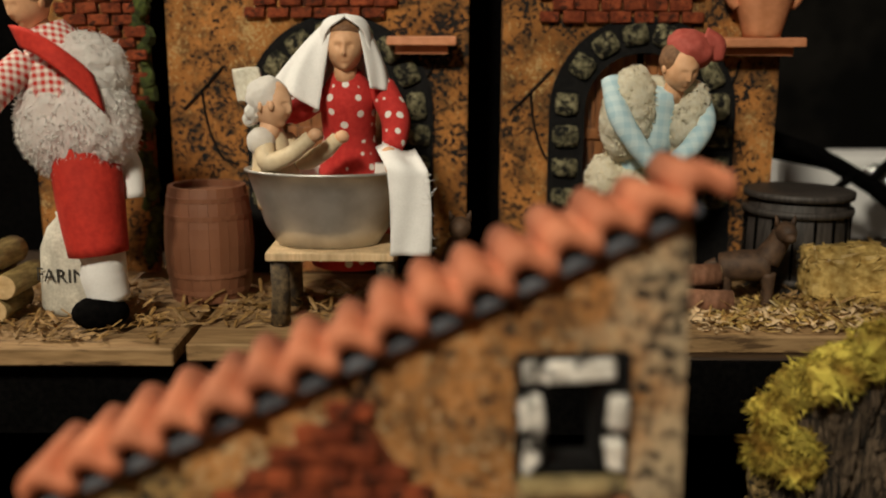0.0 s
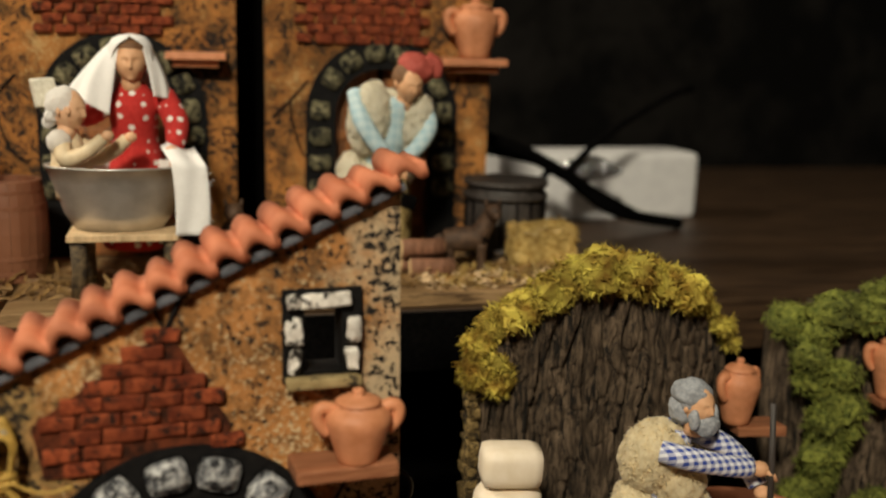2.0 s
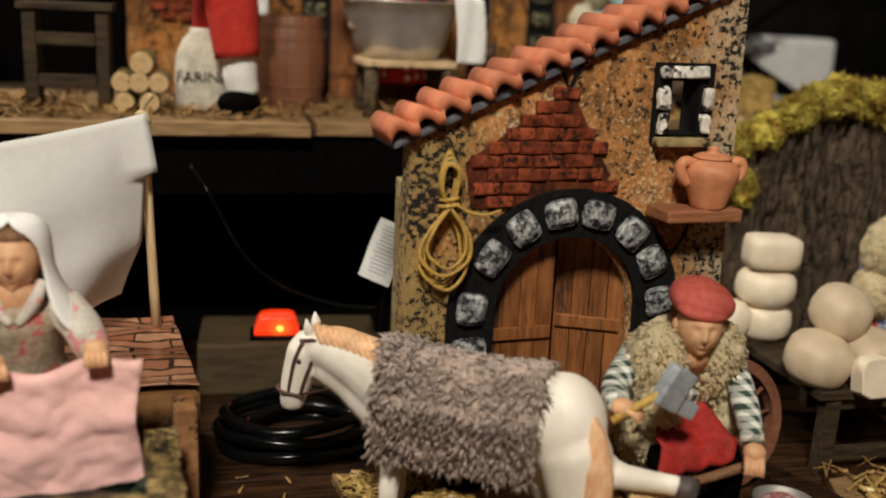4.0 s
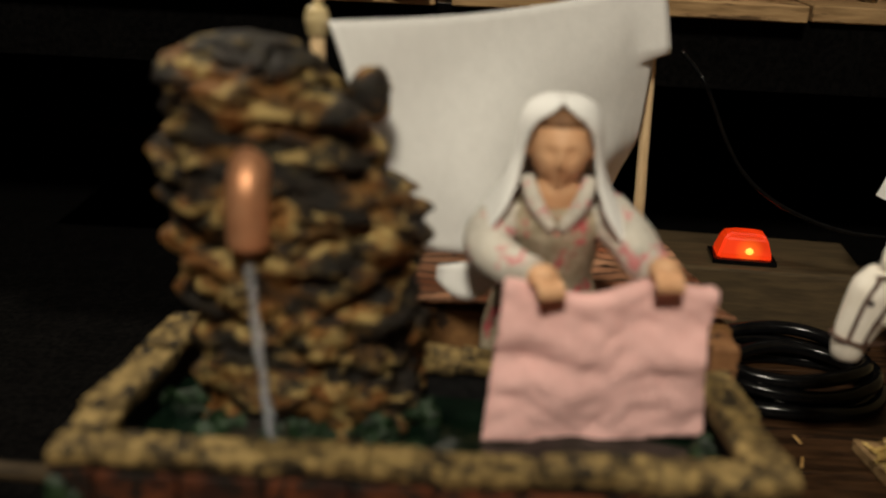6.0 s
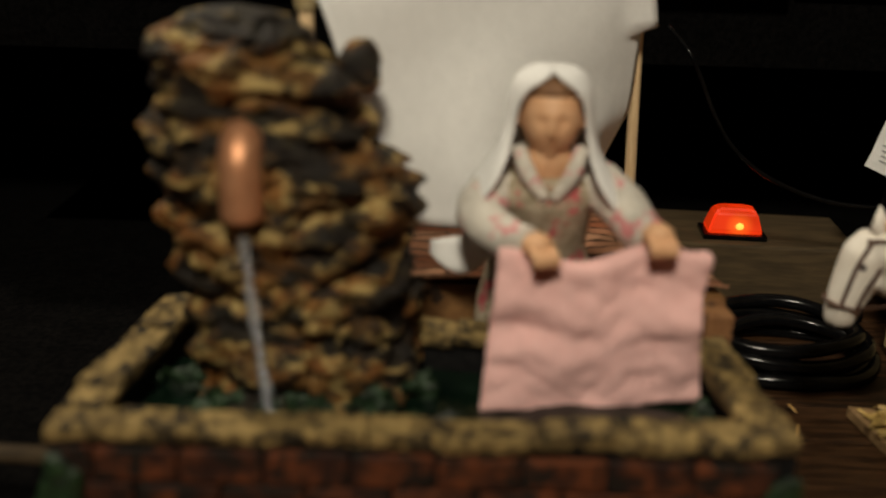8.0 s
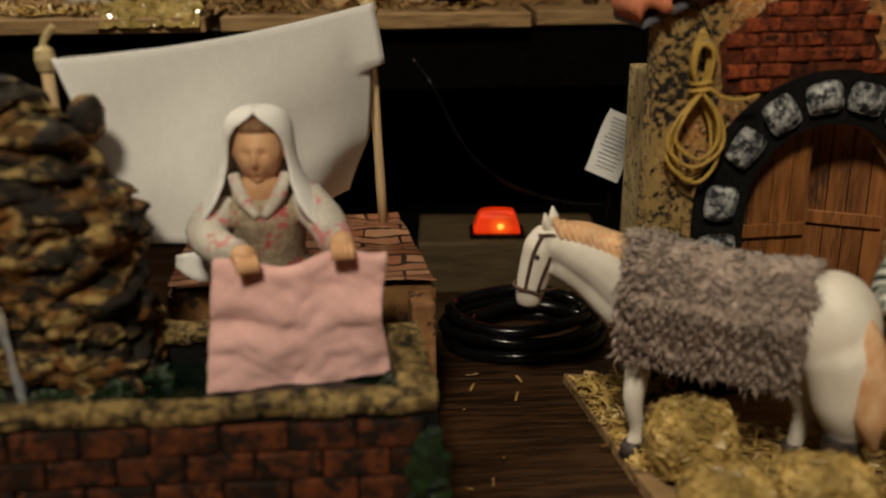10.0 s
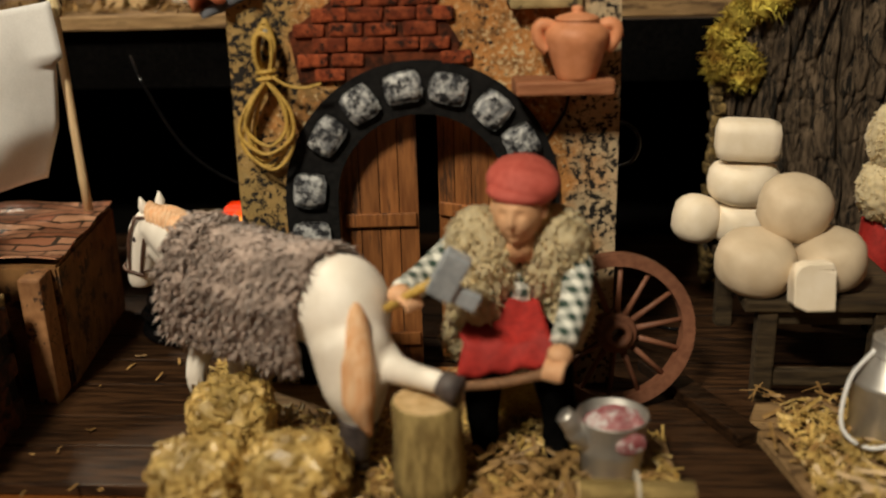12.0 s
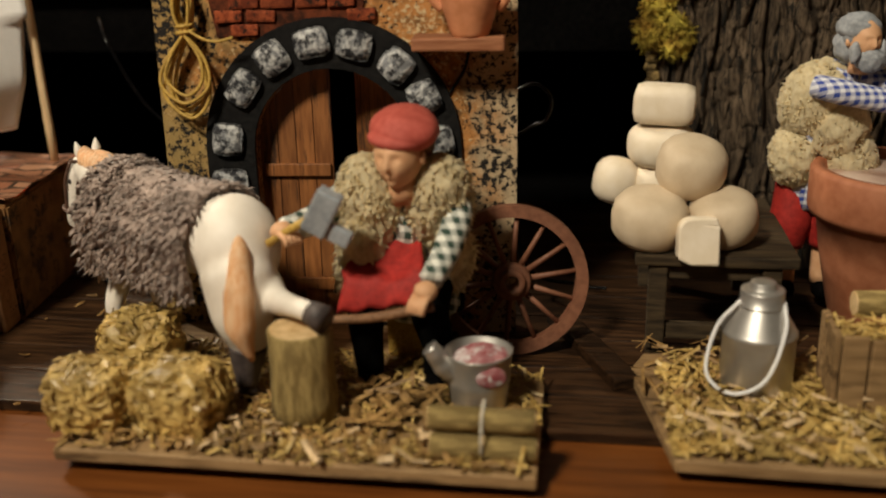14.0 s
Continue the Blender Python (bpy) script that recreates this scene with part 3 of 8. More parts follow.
shelf = thing("upper_shelf", "dark wooden shelf board carrying the upper scenes", "shelf", kind="structure")
bm = bmesh.new()
box(bm, (0.0, 0.8665, 0.159), (2.2, 0.755, 0.018), bevel=0.002)
part("board", bm, SHELF, shelf)
bm = bmesh.new()
box(bm, (0.0, 0.4995, 0.139), (2.2, 0.018, 0.022), bevel=0.0015)
part("batten", bm, SHELF, shelf)
# added black strip covers the board front in place of shade
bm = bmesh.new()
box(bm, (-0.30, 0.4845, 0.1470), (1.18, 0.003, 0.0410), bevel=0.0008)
part("valance", bm, FLAT_BLACK, shelf, "black strip standing in for shade below the shelf front")
for x in (-0.95, 0.95):
    bm = bmesh.new()
    box(bm, (x, 0.70, 0.075), (0.03, 0.25, 0.15), bevel=0.002)
    part("support", bm, SHELF, shelf)


def arch_loop(cx, cz, r, base, n=20):
    """Outline of a round-headed opening."""
    return [(cx + r, base), *[(cx + r * math.cos(math.pi * i / n), cz + r * math.sin(math.pi * i / n)) for i in range(n + 1)], (cx - r, base)]


def rounded_piece(s, bevel, wear=0.06):
    bm = bmesh.new()
    box(bm, (0, 0, 0), s, bevel=bevel, jitter=min(s) * wear)
    me = bpy.data.meshes.new("piece")
    bm.to_mesh(me)
    bm.free()
    return me


def roof_tile_mesh(w, depth, rise, n=18):
    """One wavy roof tile, axis along y: an S section of thickness 2 mm."""
    bm = bmesh.new()
    rows = []
    for y in (0, depth * 0.5, depth):
        top = []
        for i in range(n + 1):
            u = i / n
            x = (u - 0.5) * w * 1.12
            z = rise * math.sin(math.pi * u / 0.72) ** 0.75 if u < 0.72 else -rise * 0.18 * math.sin(math.pi * (u - 0.72) / 0.28)
            top.append((x, z))
        loop = top + [(x, z - 0.0062) for x, z in reversed(top)]
        rows.append([bm.verts.new((x, y, z)) for x, z in loop])
    k = len(rows[0])
    for a, b in zip(rows, rows[1:]):
        for i in range(k):
            bm.faces.new((a[i], a[(i + 1) % k], b[(i + 1) % k], b[i]))
    for i in range(n):
        for r, o in ((rows[0], 1), (rows[-1], -1)):
            q = [r[i], r[k - 1 - i], r[k - 2 - i], r[i + 1]]
            bm.faces.new(q if o > 0 else q[::-1])
    bmesh.ops.recalc_face_normals(bm, faces=bm.faces)
    me = bpy.data.meshes.new("tile")
    bm.to_mesh(me)
    bm.free()
    for p in me.polygons:
        p.use_smooth = True
    me.materials.append(TILE)
    return me


def facade(name, label, outline, arch, y, thick, stone_mat, plaster, window=None, leaf_swing=0.0, angles=(4, 28.7, 51, 75.5, 98, 121, 144, 174), low_stones=3):
    """A model house front: plaster slab with a round-headed door, a ring of stones and two plank leaves."""
    cx, cz, r, base = arch
    house = thing(name, label, "model house")
    holes = [arch_loop(cx, cz, r, base + 0.0005)]
    if window:
        x0, x1, z0, z1 = window
        holes.append([(x0, z0), (x1, z0), (x1, z1), (x0, z1)])
    wall = part("wall", slab([outline, *holes], y, y + thick), plaster, house)
    ro = r * 1.62
    ring = slab([[*arch_loop(cx, cz, ro, base)], arch_loop(cx, cz, r, base + 0.0004)], y - 0.0025, y + 0.001)
    part("arch_band", ring, MORTAR, house, "black mortar band of the arch")
    sm = rounded_piece((r * 0.43, 0.006, r * 0.36), r * 0.11)
    sm.materials.append(stone_mat)
    for p in sm.polygons:
        p.use_smooth = True
    rm = r * 1.33
    for deg in angles:
        a = math.radians(deg)
        j = RNG.uniform(0.88, 1.1)
        shared("stone", sm, pose(cx + rm * math.cos(a), y - 0.004, cz + rm * math.sin(a), 0, 90 - math.degrees(a) + RNG.uniform(-5, 5), 0) @ Matrix.Diagonal((j, 1, 2 - j, 1)), house)
    for k in range(low_stones):
        z = cz - r * (0.42 + 0.54 * k)
        if z > base + r * 0.2:
            for s in (-1, 1):
                shared("stone", sm, pose(cx + s * rm, y - 0.004, z, 0, RNG.uniform(-4, 4), 0) @ Matrix.Diagonal((1.05, 1, RNG.uniform(0.9, 1.08), 1)), house)
    for s in (-1, 1):
        leaf = new("door_leaf")
        leaf.parent = house
        leaf.matrix_local = pose(cx + s * r, y + thick * 0.75, base, 0, 0, s * leaf_swing if s > 0 else 0)
        n, wl = 4, r - 0.0022
        for i in range(n):
            x0, x1 = wl * i / n, wl * (i + 1) / n
            def top(x):
                d = r - x
                return (cz - base) + math.sqrt(max(r * r - d * d, 0)) - 0.0006
            bm = slab([[(-s * x0, 0), (-s * (x1 - 0.0005), 0), (-s * (x1 - 0.0005), top(x1)), (-s * (x0 + x1) / 2, top((x0 + x1) / 2)), (-s * x0, top(max(x0, 0.001)))]], 0, 0.003)
            part("plank", bm, DOOR, leaf)
        bm = bmesh.new()
        box(bm, (-s * wl * 0.5, -0.0012, (cz - base) * 0.86), (wl * 0.92, 0.0022, 0.007), bevel=0.0006)
        part("cross_board", bm, DOOR, leaf)
        bm = bmesh.new()
        box(bm, (-s * wl * 0.5, -0.0012, (cz - base) * 0.2), (wl * 0.92, 0.0022, 0.007), bevel=0.0006)
        part("cross_board", bm, DOOR, leaf)
    return house


def brick_patch(house, inside, y, x0, x1, z0, z1, bw, bh):
    """Rows of small bricks with recessed joints where inside(x, z) holds."""
    me = rounded_piece((bw * 0.955, 0.0042, bh * 0.91), 0.0013, 0.14)
    me.materials.append(BRICK)
    k, z = 0, z0
    while z < z1:
        x = x0 + (bw / 2 if k % 2 else 0)
        while x < x1:
            if inside(x, z):
                shared("brick", me, pose(x + RNG.uniform(-1, 1) * bw * 0.05, y + RNG.uniform(-0.0005, 0.0005), z, RNG.uniform(-2, 2), RNG.uniform(-2.5, 2.5), RNG.uniform(-2, 2)) @ Matrix.Diagonal((RNG.uniform(0.85, 1.05), 1, RNG.uniform(0.9, 1.05), 1)), house)
            x += bw
        z += bh
        k += 1


def crack(house, pts, r=0.0006):
    bm = bmesh.new()
    tube(bm, spline(pts, 5), r, 5)
    part("crack", bm, MORTAR, house)


def jug(place, h, w, label, group="", turn=0):
    """Two-handled clay amphora."""
    j = thing("clay_jug", label, "jug", place, turn, group)
    bm = bmesh.new()
    prof = [(0.27, 0), (0.31, 0.02), (0.33, 0.08), (0.42, 0.34), (0.495, 0.58), (0.515, 0.68), (0.48, 0.77), (0.40, 0.84), (0.34, 0.87), (0.34, 0.90), (0.31, 0.905), (0.28, 0.88)]
    lathe(bm, [(r * w, z * h) for r, z in prof], 30)
    part("body", bm, CLAY, j, smooth=True)
    bm = bmesh.new()
    lathe(bm, [(r * w, z * h) for r, z in [(0.20, 0.89), (0.355, 0.905), (0.35, 0.93), (0.26, 0.975), (0.13, 1.005), (0.075, 1.025), (0.10, 1.06), (0.085, 1.10), (0.03, 1.115)]], 24)
    part("lid", bm, CLAY, j, smooth=True)
    for s in (-1, 1):
        bm = bmesh.new()
        tube(bm, spline([(s * w * 0.34, 0, h * 0.79), (s * w * 0.52, 0, h * 0.84), (s * w * 0.61, 0, h * 0.775), (s * w * 0.605, 0, h * 0.65), (s * w * 0.54, 0, h * 0.54), (s * w * 0.45, 0, h * 0.46)], 6), w * 0.105, 10)
        part("handle", bm, CLAY, j, smooth=True)
    return j


# ---- the smithy ----
SLOPE = math.atan2(0.2794 - 0.197, 0.0731 + 0.1108)
out = [(-0.111, 0.0012), (0.0755, 0.0012), (0.0765, 0.150), (0.0750, 0.2794), (-0.1085, 0.197), (-0.1095, 0.10)]
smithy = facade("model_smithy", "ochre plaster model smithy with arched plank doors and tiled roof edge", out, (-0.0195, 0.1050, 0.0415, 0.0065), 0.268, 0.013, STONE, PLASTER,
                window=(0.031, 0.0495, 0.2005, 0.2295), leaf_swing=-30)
smithy.matrix_basis = pose(0, 0.2755, 0, -0.8, 0, 4.6) @ pose(0, -0.268, 0)
bm = slab([[(-0.076, 0.1625), (-0.004, 0.1625), (0.000, 0.180), (-0.025, 0.2235), (-0.080, 0.186)]], 0.2668, 0.2685)
part("brick_bed", bm, mat("red_black_mortar", (0.030, 0.010, 0.005), (0.14, 0.034, 0.013), 90, 0.9, 0.7, 0.001, ragged=0.7, spec=0.2), smithy)


def in_patch(x, z):
    if math.hypot(x + 0.0195, z - 0.105) < 0.070 or z < 0.163:
        return False
    return x > -0.077 and z < 0.1855 + (x + 0.078) * 0.72 and z < 0.2225 - (x + 0.026) * 1.75


brick_patch(smithy, in_patch, 0.2668, -0.078, 0.004, 0.1660, 0.226, 0.0168, 0.0069)
bm = bmesh.new()
box(bm, (-0.0905, 0.3245, 0.0825), (0.010, 0.087, 0.157), bevel=0.001)
part("side_wall", bm, CREAM, smithy, "cream speckled side wall").matrix_local = smithy.matrix_basis.inverted()
crack(smithy, [(0.053, 0.2672, 0.161), (0.0495, 0.2672, 0.145), (0.040, 0.2672, 0.130), (0.037, 0.2672, 0.118)], 0.0008)
crack(smithy, [(-0.026, 0.2672, 0.2225), (-0.022, 0.2672, 0.232), (-0.014, 0.2672, 0.244)], 0.0011)
crack(smithy, [(-0.026, 0.2672, 0.2225), (-0.031, 0.2672, 0.233), (-0.036, 0.2672, 0.236)], 0.0008)
# eaves strip and tiles
tile_me = roof_tile_mesh(0.0140, 0.040, 0.0046)
bm = bmesh.new()
box(bm, (-0.0215, 0.2830, 0.2388), (0.214, 0.040, 0.0040), (0, -math.degrees(SLOPE), 0), bevel=0.0012)
part("eaves_strip", bm, mat("slate_grey_paint", (0.05, 0.055, 0.068), (0.13, 0.14, 0.165), 120, 0.8, ragged=0.7), smithy, "slate grey painted eaves strip")
for i in range(16):
    d = 0.0140 * (i + 0.6)
    x, z = -0.1235 + d * math.cos(SLOPE), 0.2018 + d * math.sin(SLOPE)
    shared("tile", tile_me, pose(x, 0.259 + RNG.uniform(-0.001, 0.001), z, RNG.uniform(-2, 2), -math.degrees(SLOPE) + 4 + RNG.uniform(-3, 3), RNG.uniform(-3, 3)), smithy)
# window surround
bm = slab([[(0.0225, 0.196), (0.0575, 0.196), (0.0575, 0.238), (0.0225, 0.238)], [(0.031, 0.2005), (0.0495, 0.2005), (0.0495, 0.2295), (0.031, 0.2295)]], 0.2655, 0.2685)
part("window_band", bm, MORTAR, smithy)
# thin black liner over the plaster thickness of the opening
bm = slab([[(0.0308, 0.2003), (0.0497, 0.2003), (0.0497, 0.2297), (0.0308, 0.2297)], [(0.0318, 0.2013), (0.0487, 0.2013), (0.0487, 0.2287), (0.0318, 0.2287)]], 0.2650, 0.2818)
part("window_reveal", bm, MORTAR, smithy, "black liner added to darken the window reveal")
for x, z, w, h, r in ((0.0274, 0.2068, 0.0066, 0.0112, 2), (0.0270, 0.2196, 0.0074, 0.0124, -3), (0.0532, 0.2066, 0.0064, 0.0106, -4), (0.0536, 0.2190, 0.0070, 0.0118, 4), (0.0415, 0.2338, 0.0225, 0.0062, -2), (0.0274, 0.2332, 0.0058, 0.0058, 6)):
    bm = bmesh.new()
    box(bm, (0, 0, 0), (w, 0.0055, h), bevel=0.0018, jitter=0.0009)
    bmesh.ops.subdivide_edges(bm, edges=bm.edges[:], cuts=2, use_grid_fill=True)
    for v in bm.verts:
        v.co += Vector([noise.noise((v.co + Vector((x, 0, z))) * 330 + Vector((0, 0, 7 * k))) for k in range(3)]) * 0.0009
    part("stone", bm, WHITE_STONE, smithy, smooth=True).matrix_local = pose(x, 0.2645, z, 0, r, 0)
bm = bmesh.new()
box(bm, (0.040, 0.2632, 0.1968), (0.033, 0.009, 0.005), bevel=0.0016, jitter=0.0006)
part("window_sill", bm, CREAM, smithy)
bm = bmesh.new()
box(bm, (0.0475, 0.2565, 0.1598), (0.046, 0.0225, 0.0066), bevel=0.0014, jitter=0.0006)
part("ledge", bm, LEDGE, smithy, "red-brown wooden ledge")
bm = bmesh.new()
lathe(bm, [(0.0008, -0.002), (0.0008, 0.008), (0.0018, 0.009), (0.0012, 0.010)], 8, pose(-0.0895, 0.268, 0.187, 90, 0, 0))
part("nail", bm, STEEL, smithy)
jug((0.0540, 0.2680, 0.1628), 0.0300, 0.0290, "two-handled orange terracotta jug on the smithy ledge")

# coiled cord on its nail
cord = thing("cord_coil", "yellow cord coil knotted and hung on a nail", "rope", (-0.0895, 0.2635, 0.167))
for w, b, tw, yo in ((0.013, 0.044, 0.3, 0), (0.0115, 0.040, -0.2, 0.002), (0.014, 0.036, 0.1, -0.002), (0.009, 0.043, 0.0, 0.003), (0.0105, 0.032, 0.2, -0.003)):
    bm = bmesh.new()
    tube(bm, spline([(0.001, yo, 0.0), (-w * 0.75, yo - 0.001, -b * 0.4), (-w * (1 + tw * 0.2), yo - 0.002, -b * 0.75), (-w * 0.25 + tw * 0.01, yo - 0.003, -b), (w * 0.75, yo - 0.002, -b * 0.78), (w * 0.7, yo - 0.001, -b * 0.4), (-0.001, yo, 0.0),
                     (-0.003 - w * 0.12, yo, 0.008), (-w * 0.3, yo, 0.018), (0.0, yo, 0.0225 + yo), (w * 0.35, yo, 0.016), (0.003, yo, 0.006), (0.001, yo, 0.0)], 6), 0.00095, 7)
    part("strand", bm, ROPE, cord, smooth=True)
bm = bmesh.new()
tube(bm, [(0.0045 * math.cos(a), 0.004 * math.sin(a), 0.0005 * a - 0.003) for a in [i * 0.5 for i in range(26)]], 0.001, 7)
part("knot", bm, ROPE, cord, smooth=True)
bm = bmesh.new()
tube(bm, spline([(0.003, -0.003, 0.0), (0.010, -0.003, -0.004), (0.018, -0.004, -0.005), (0.026, -0.004, -0.003)], 6), 0.0008, 6)
part("loose_end", bm, ROPE, cord, smooth=True)

# ---- straw-covered base boards ----
def base_board(name, loop, z0, z1, label, rim=PLY):
    bm = bmesh.new()
    lo = [bm.verts.new((x, y, z0)) for x, y in loop]
    hi = [bm.verts.new((x, y, z1)) for x, y in loop]
    n = len(loop)
    bm.faces.new(lo[::-1])
    bm.faces.new(hi)
    for i in range(n):
        bm.faces.new((lo[i], lo[(i + 1) % n], hi[(i + 1) % n], hi[i]))
    bmesh.ops.bevel(bm, geom=list(bm.edges), offset=0.0008, segments=1, affect="EDGES")
    return tagged(part(name, bm, rim), label, "base board")


def scatter(x0, x1, y0, y1, z, n, keep=None):
    out = []
    while len(out) < n:
        x, y = RNG.uniform(x0, x1), RNG.uniform(y0, y1)
        if (keep is None or keep(x, y)) and RNG.random() < 0.35 + 0.65 * (noise.noise(Vector((x * 40, y * 40, z))) > -0.15):
            out.append((x, y, z))
    return out


base_board("smithy_base", [(-0.112, 0.128), (0.096, 0.128), (0.0945, 0.215), (0.034, 0.238), (0.034, 0.268), (-0.140, 0.300), (-0.126, 0.20)], 0.0, 0.006, "pale plywood base board of the smithy strewn with straw")
straw_bits("smithy_straw", "loose golden straw on the smithy base board", scatter(-0.112, 0.094, 0.130, 0.250, 0.0062, 1900, lambda x, y: y < 0.238 - 0.38 * max(0, x - 0.034)) + scatter(-0.135, -0.112, 0.205, 0.292, 0.0062, 420, lambda x, y: x > -0.112 - (y - 0.128) * 0.16), STRAW, 0.010, 0.0008)
straw_bits("kindling_chips", "tan wood chips heaped by the farrier", scatter(0.010, 0.050, 0.150, 0.190, 0.0070, 55), DULL_STRAW, 0.018, 0.0017, 0.009)
straw_bits("floor_straw", "few straw bits dropped on the dark planks", scatter(-0.205, -0.13, 0.17, 0.34, 0.0002, 16), DULL_STRAW, 0.0060, 0.0007)
base_board("dairy_base", [(0.1515, 0.148), (0.46, 0.140), (0.46, 0.262), (0.143, 0.252), (0.1355, 0.232)], 0.0, 0.006, "plywood base board of the dairy strewn with straw")
straw_bits("dairy_straw", "loose straw heaped on the dairy base board", scatter(0.14, 0.40, 0.152, 0.26, 0.0062, 420, lambda x, y: x > 0.1515 - (y - 0.148) * 0.19), DULL_STRAW, 0.013, 0.001, 0.004)
straw_bits("dairy_pale_straw", "pale straw shavings on the dairy base board", scatter(0.155, 0.40, 0.153, 0.245, 0.008, 900), STRAW, 0.013, 0.0009, 0.003)
straw_bits("dairy_chaff", "short pale chaff flakes on the dairy base board", scatter(0.15, 0.40, 0.150, 0.235, 0.0066, 4200, lambda x, y: x > 0.1515 - (y - 0.148) * 0.19), STRAW, 0.0062, 0.0014, 0.003)
straw_bits("smithy_chaff", "short pale chaff flakes on the smithy base board", scatter(-0.108, 0.092, 0.1295, 0.180, 0.0066, 1300), DULL_STRAW, 0.0060, 0.0013, 0.003)


straw_bits("wood_shavings", "broad pale wood shavings on the dairy base board", scatter(0.155, 0.34, 0.149, 0.205, 0.0085, 55), WHITEWOOD, 0.013, 0.0016, 0.005)
straw_bits("smithy_shavings", "broad pale wood shavings along the smithy base edge", scatter(-0.060, 0.060, 0.1290, 0.150, 0.0080, 22), WHITEWOOD, 0.013, 0.0018, 0.004)


# ---- hay bales ----
def hay_bale(place, s, label, turn=0, group="hay bales", n=1500, material=STRAW, r=0.28):
    """A rounded pressed bale with straw ends standing out."""
    bm = bmesh.new()
    box(bm, (0, 0, s[2] / 2), s, bevel=min(s) * r)
    bmesh.ops.subdivide_edges(bm, edges=bm.edges[:], cuts=2, use_grid_fill=True)
    for v in bm.verts:
        v.co += Vector([noise.noise(v.co * 260 + Vector((k * 9, place[0] * 50, 0))) for k in range(3)]) * min(s) * 0.09
        v.co.z = max(v.co.z, 0)
    vs, fs = [], []
    for _ in range(n):
        f = bm.faces[RNG.randrange(len(bm.faces))] if bm.faces.ensure_lookup_table() is None else None
        c = f.calc_center_median() + Vector([RNG.gauss(0, s[0] * 0.03) for _ in range(3)]) * 0.5
        nrm = f.normal
        t = nrm.cross(Vector([RNG.gauss(0, 1) for _ in range(3)])).normalized()
        t = (t + nrm * RNG.uniform(-0.1, 0.25)).normalized()
        k, w = RNG.uniform(0.003, 0.008), RNG.uniform(0.0003, 0.0010)
        q = nrm.cross(t).normalized() * w
        o = c + nrm * 0.0006
        i = [bm.verts.new(p) for p in (o - t * k * 0.5 - q, o - t * k * 0.5 + q, o + t * k * 0.5 + q, o + t * k * 0.5 - q, o + nrm * w * 1.2)]
        if i[0].co.z > 0 and i[2].co.z > 0:
            for a in ((0, 1, 4), (1, 2, 4), (2, 3, 4), (3, 0, 4)):
                bm.faces.new([i[x] for x in a])
    loose = [v for v in bm.verts if not v.link_faces]
    bmesh.ops.delete(bm, geom=loose, context="VERTS")
    ob = tagged(part("hay_bale", bm, material), label, "hay bale", group)
    ob.matrix_basis = pose(*place, 0, 0, turn)
    return ob


hay_bale((-0.1030, 0.150, 0.006), (0.036, 0.032, 0.0310), "small golden hay bale beside the tree stump", 4, r=0.40)
hay_bale((-0.0625, 0.153, 0.006), (0.039, 0.034, 0.0320), "small golden hay bale behind the base edge", -8, r=0.40)
hay_bale((-0.1020, 0.200, 0.006), (0.038, 0.032, 0.0345), "shiny rounded hay bundle under the horse", 10, r=0.42)

# ---- stump, logs and bucket ----
stump = thing("log_post", "sawn upright log serving as shoeing block", "log", (-0.010, 0.166, 0.006))
bm = bmesh.new()
lathe(bm, [(0.0152, 0), (0.0148, 0.012), (0.0142, 0.030), (0.0146, 0.0436), (0.0138, 0.0446)], 26)
for v in bm.verts:
    v.co += Vector((v.co.x, v.co.y, 0)).normalized() * 0.0009 * noise.noise(v.co * 210)
part("trunk", bm, LOG, stump, smooth=True)
bm = bmesh.new()
lathe(bm, [(0.0001, 0.0450), (0.006, 0.0452), (0.0136, 0.0447), (0.0137, 0.0440)], 26)
part("cut_face", bm, LOG_END, stump, "pale sawn top")


def log_piece(c, length, r, rot, group, label, bark=LOG):
    lg = thing("firewood_log", label, "log", (0, 0, 0), 0, group)
    lg.matrix_basis = pose(*c, *rot)
    bm = bmesh.new()
    lathe(bm, [(r * 0.97, -length / 2), (r, -length / 4), (r * 0.96, length / 6), (r, length / 2)], 14)
    part("bark", bm, bark, lg, smooth=True)
    for s in (-1, 1):
        bm = bmesh.new()
        lathe(bm, [(r * 0.93, 0), (r * 0.9, 0.0004), (0.0001, 0.0005)], 14, pose(0, 0, s * length / 2, 0 if s > 0 else 180))
        part("cut_end", bm, LOG_END, lg)
    return lg


for i, (x, y, z) in enumerate([(0.062, 0.140, 0.0115), (0.0845, 0.140, 0.0115), (0.061, 0.1435, 0.0225), (0.0835, 0.143, 0.0225), (0.062, 0.151, 0.0115), (0.0845, 0.151, 0.0115)]):
    log_piece((x, y, z), 0.0215, 0.0054, (0, 90, RNG.uniform(-3, 3)), "firewood bundle", "short pale firewood log in a tied bundle")
bm = bmesh.new()
tube(bm, [(0.0729, 0.1455 + 0.0118 * math.cos(a), 0.0168 + 0.0122 * math.sin(a)) for a in [i * math.pi / 10 for i in range(21)]], 0.0007, 6)
tagged(part("bundle_string", bm, SACK), "thin string tied round the firewood bundle", "string")

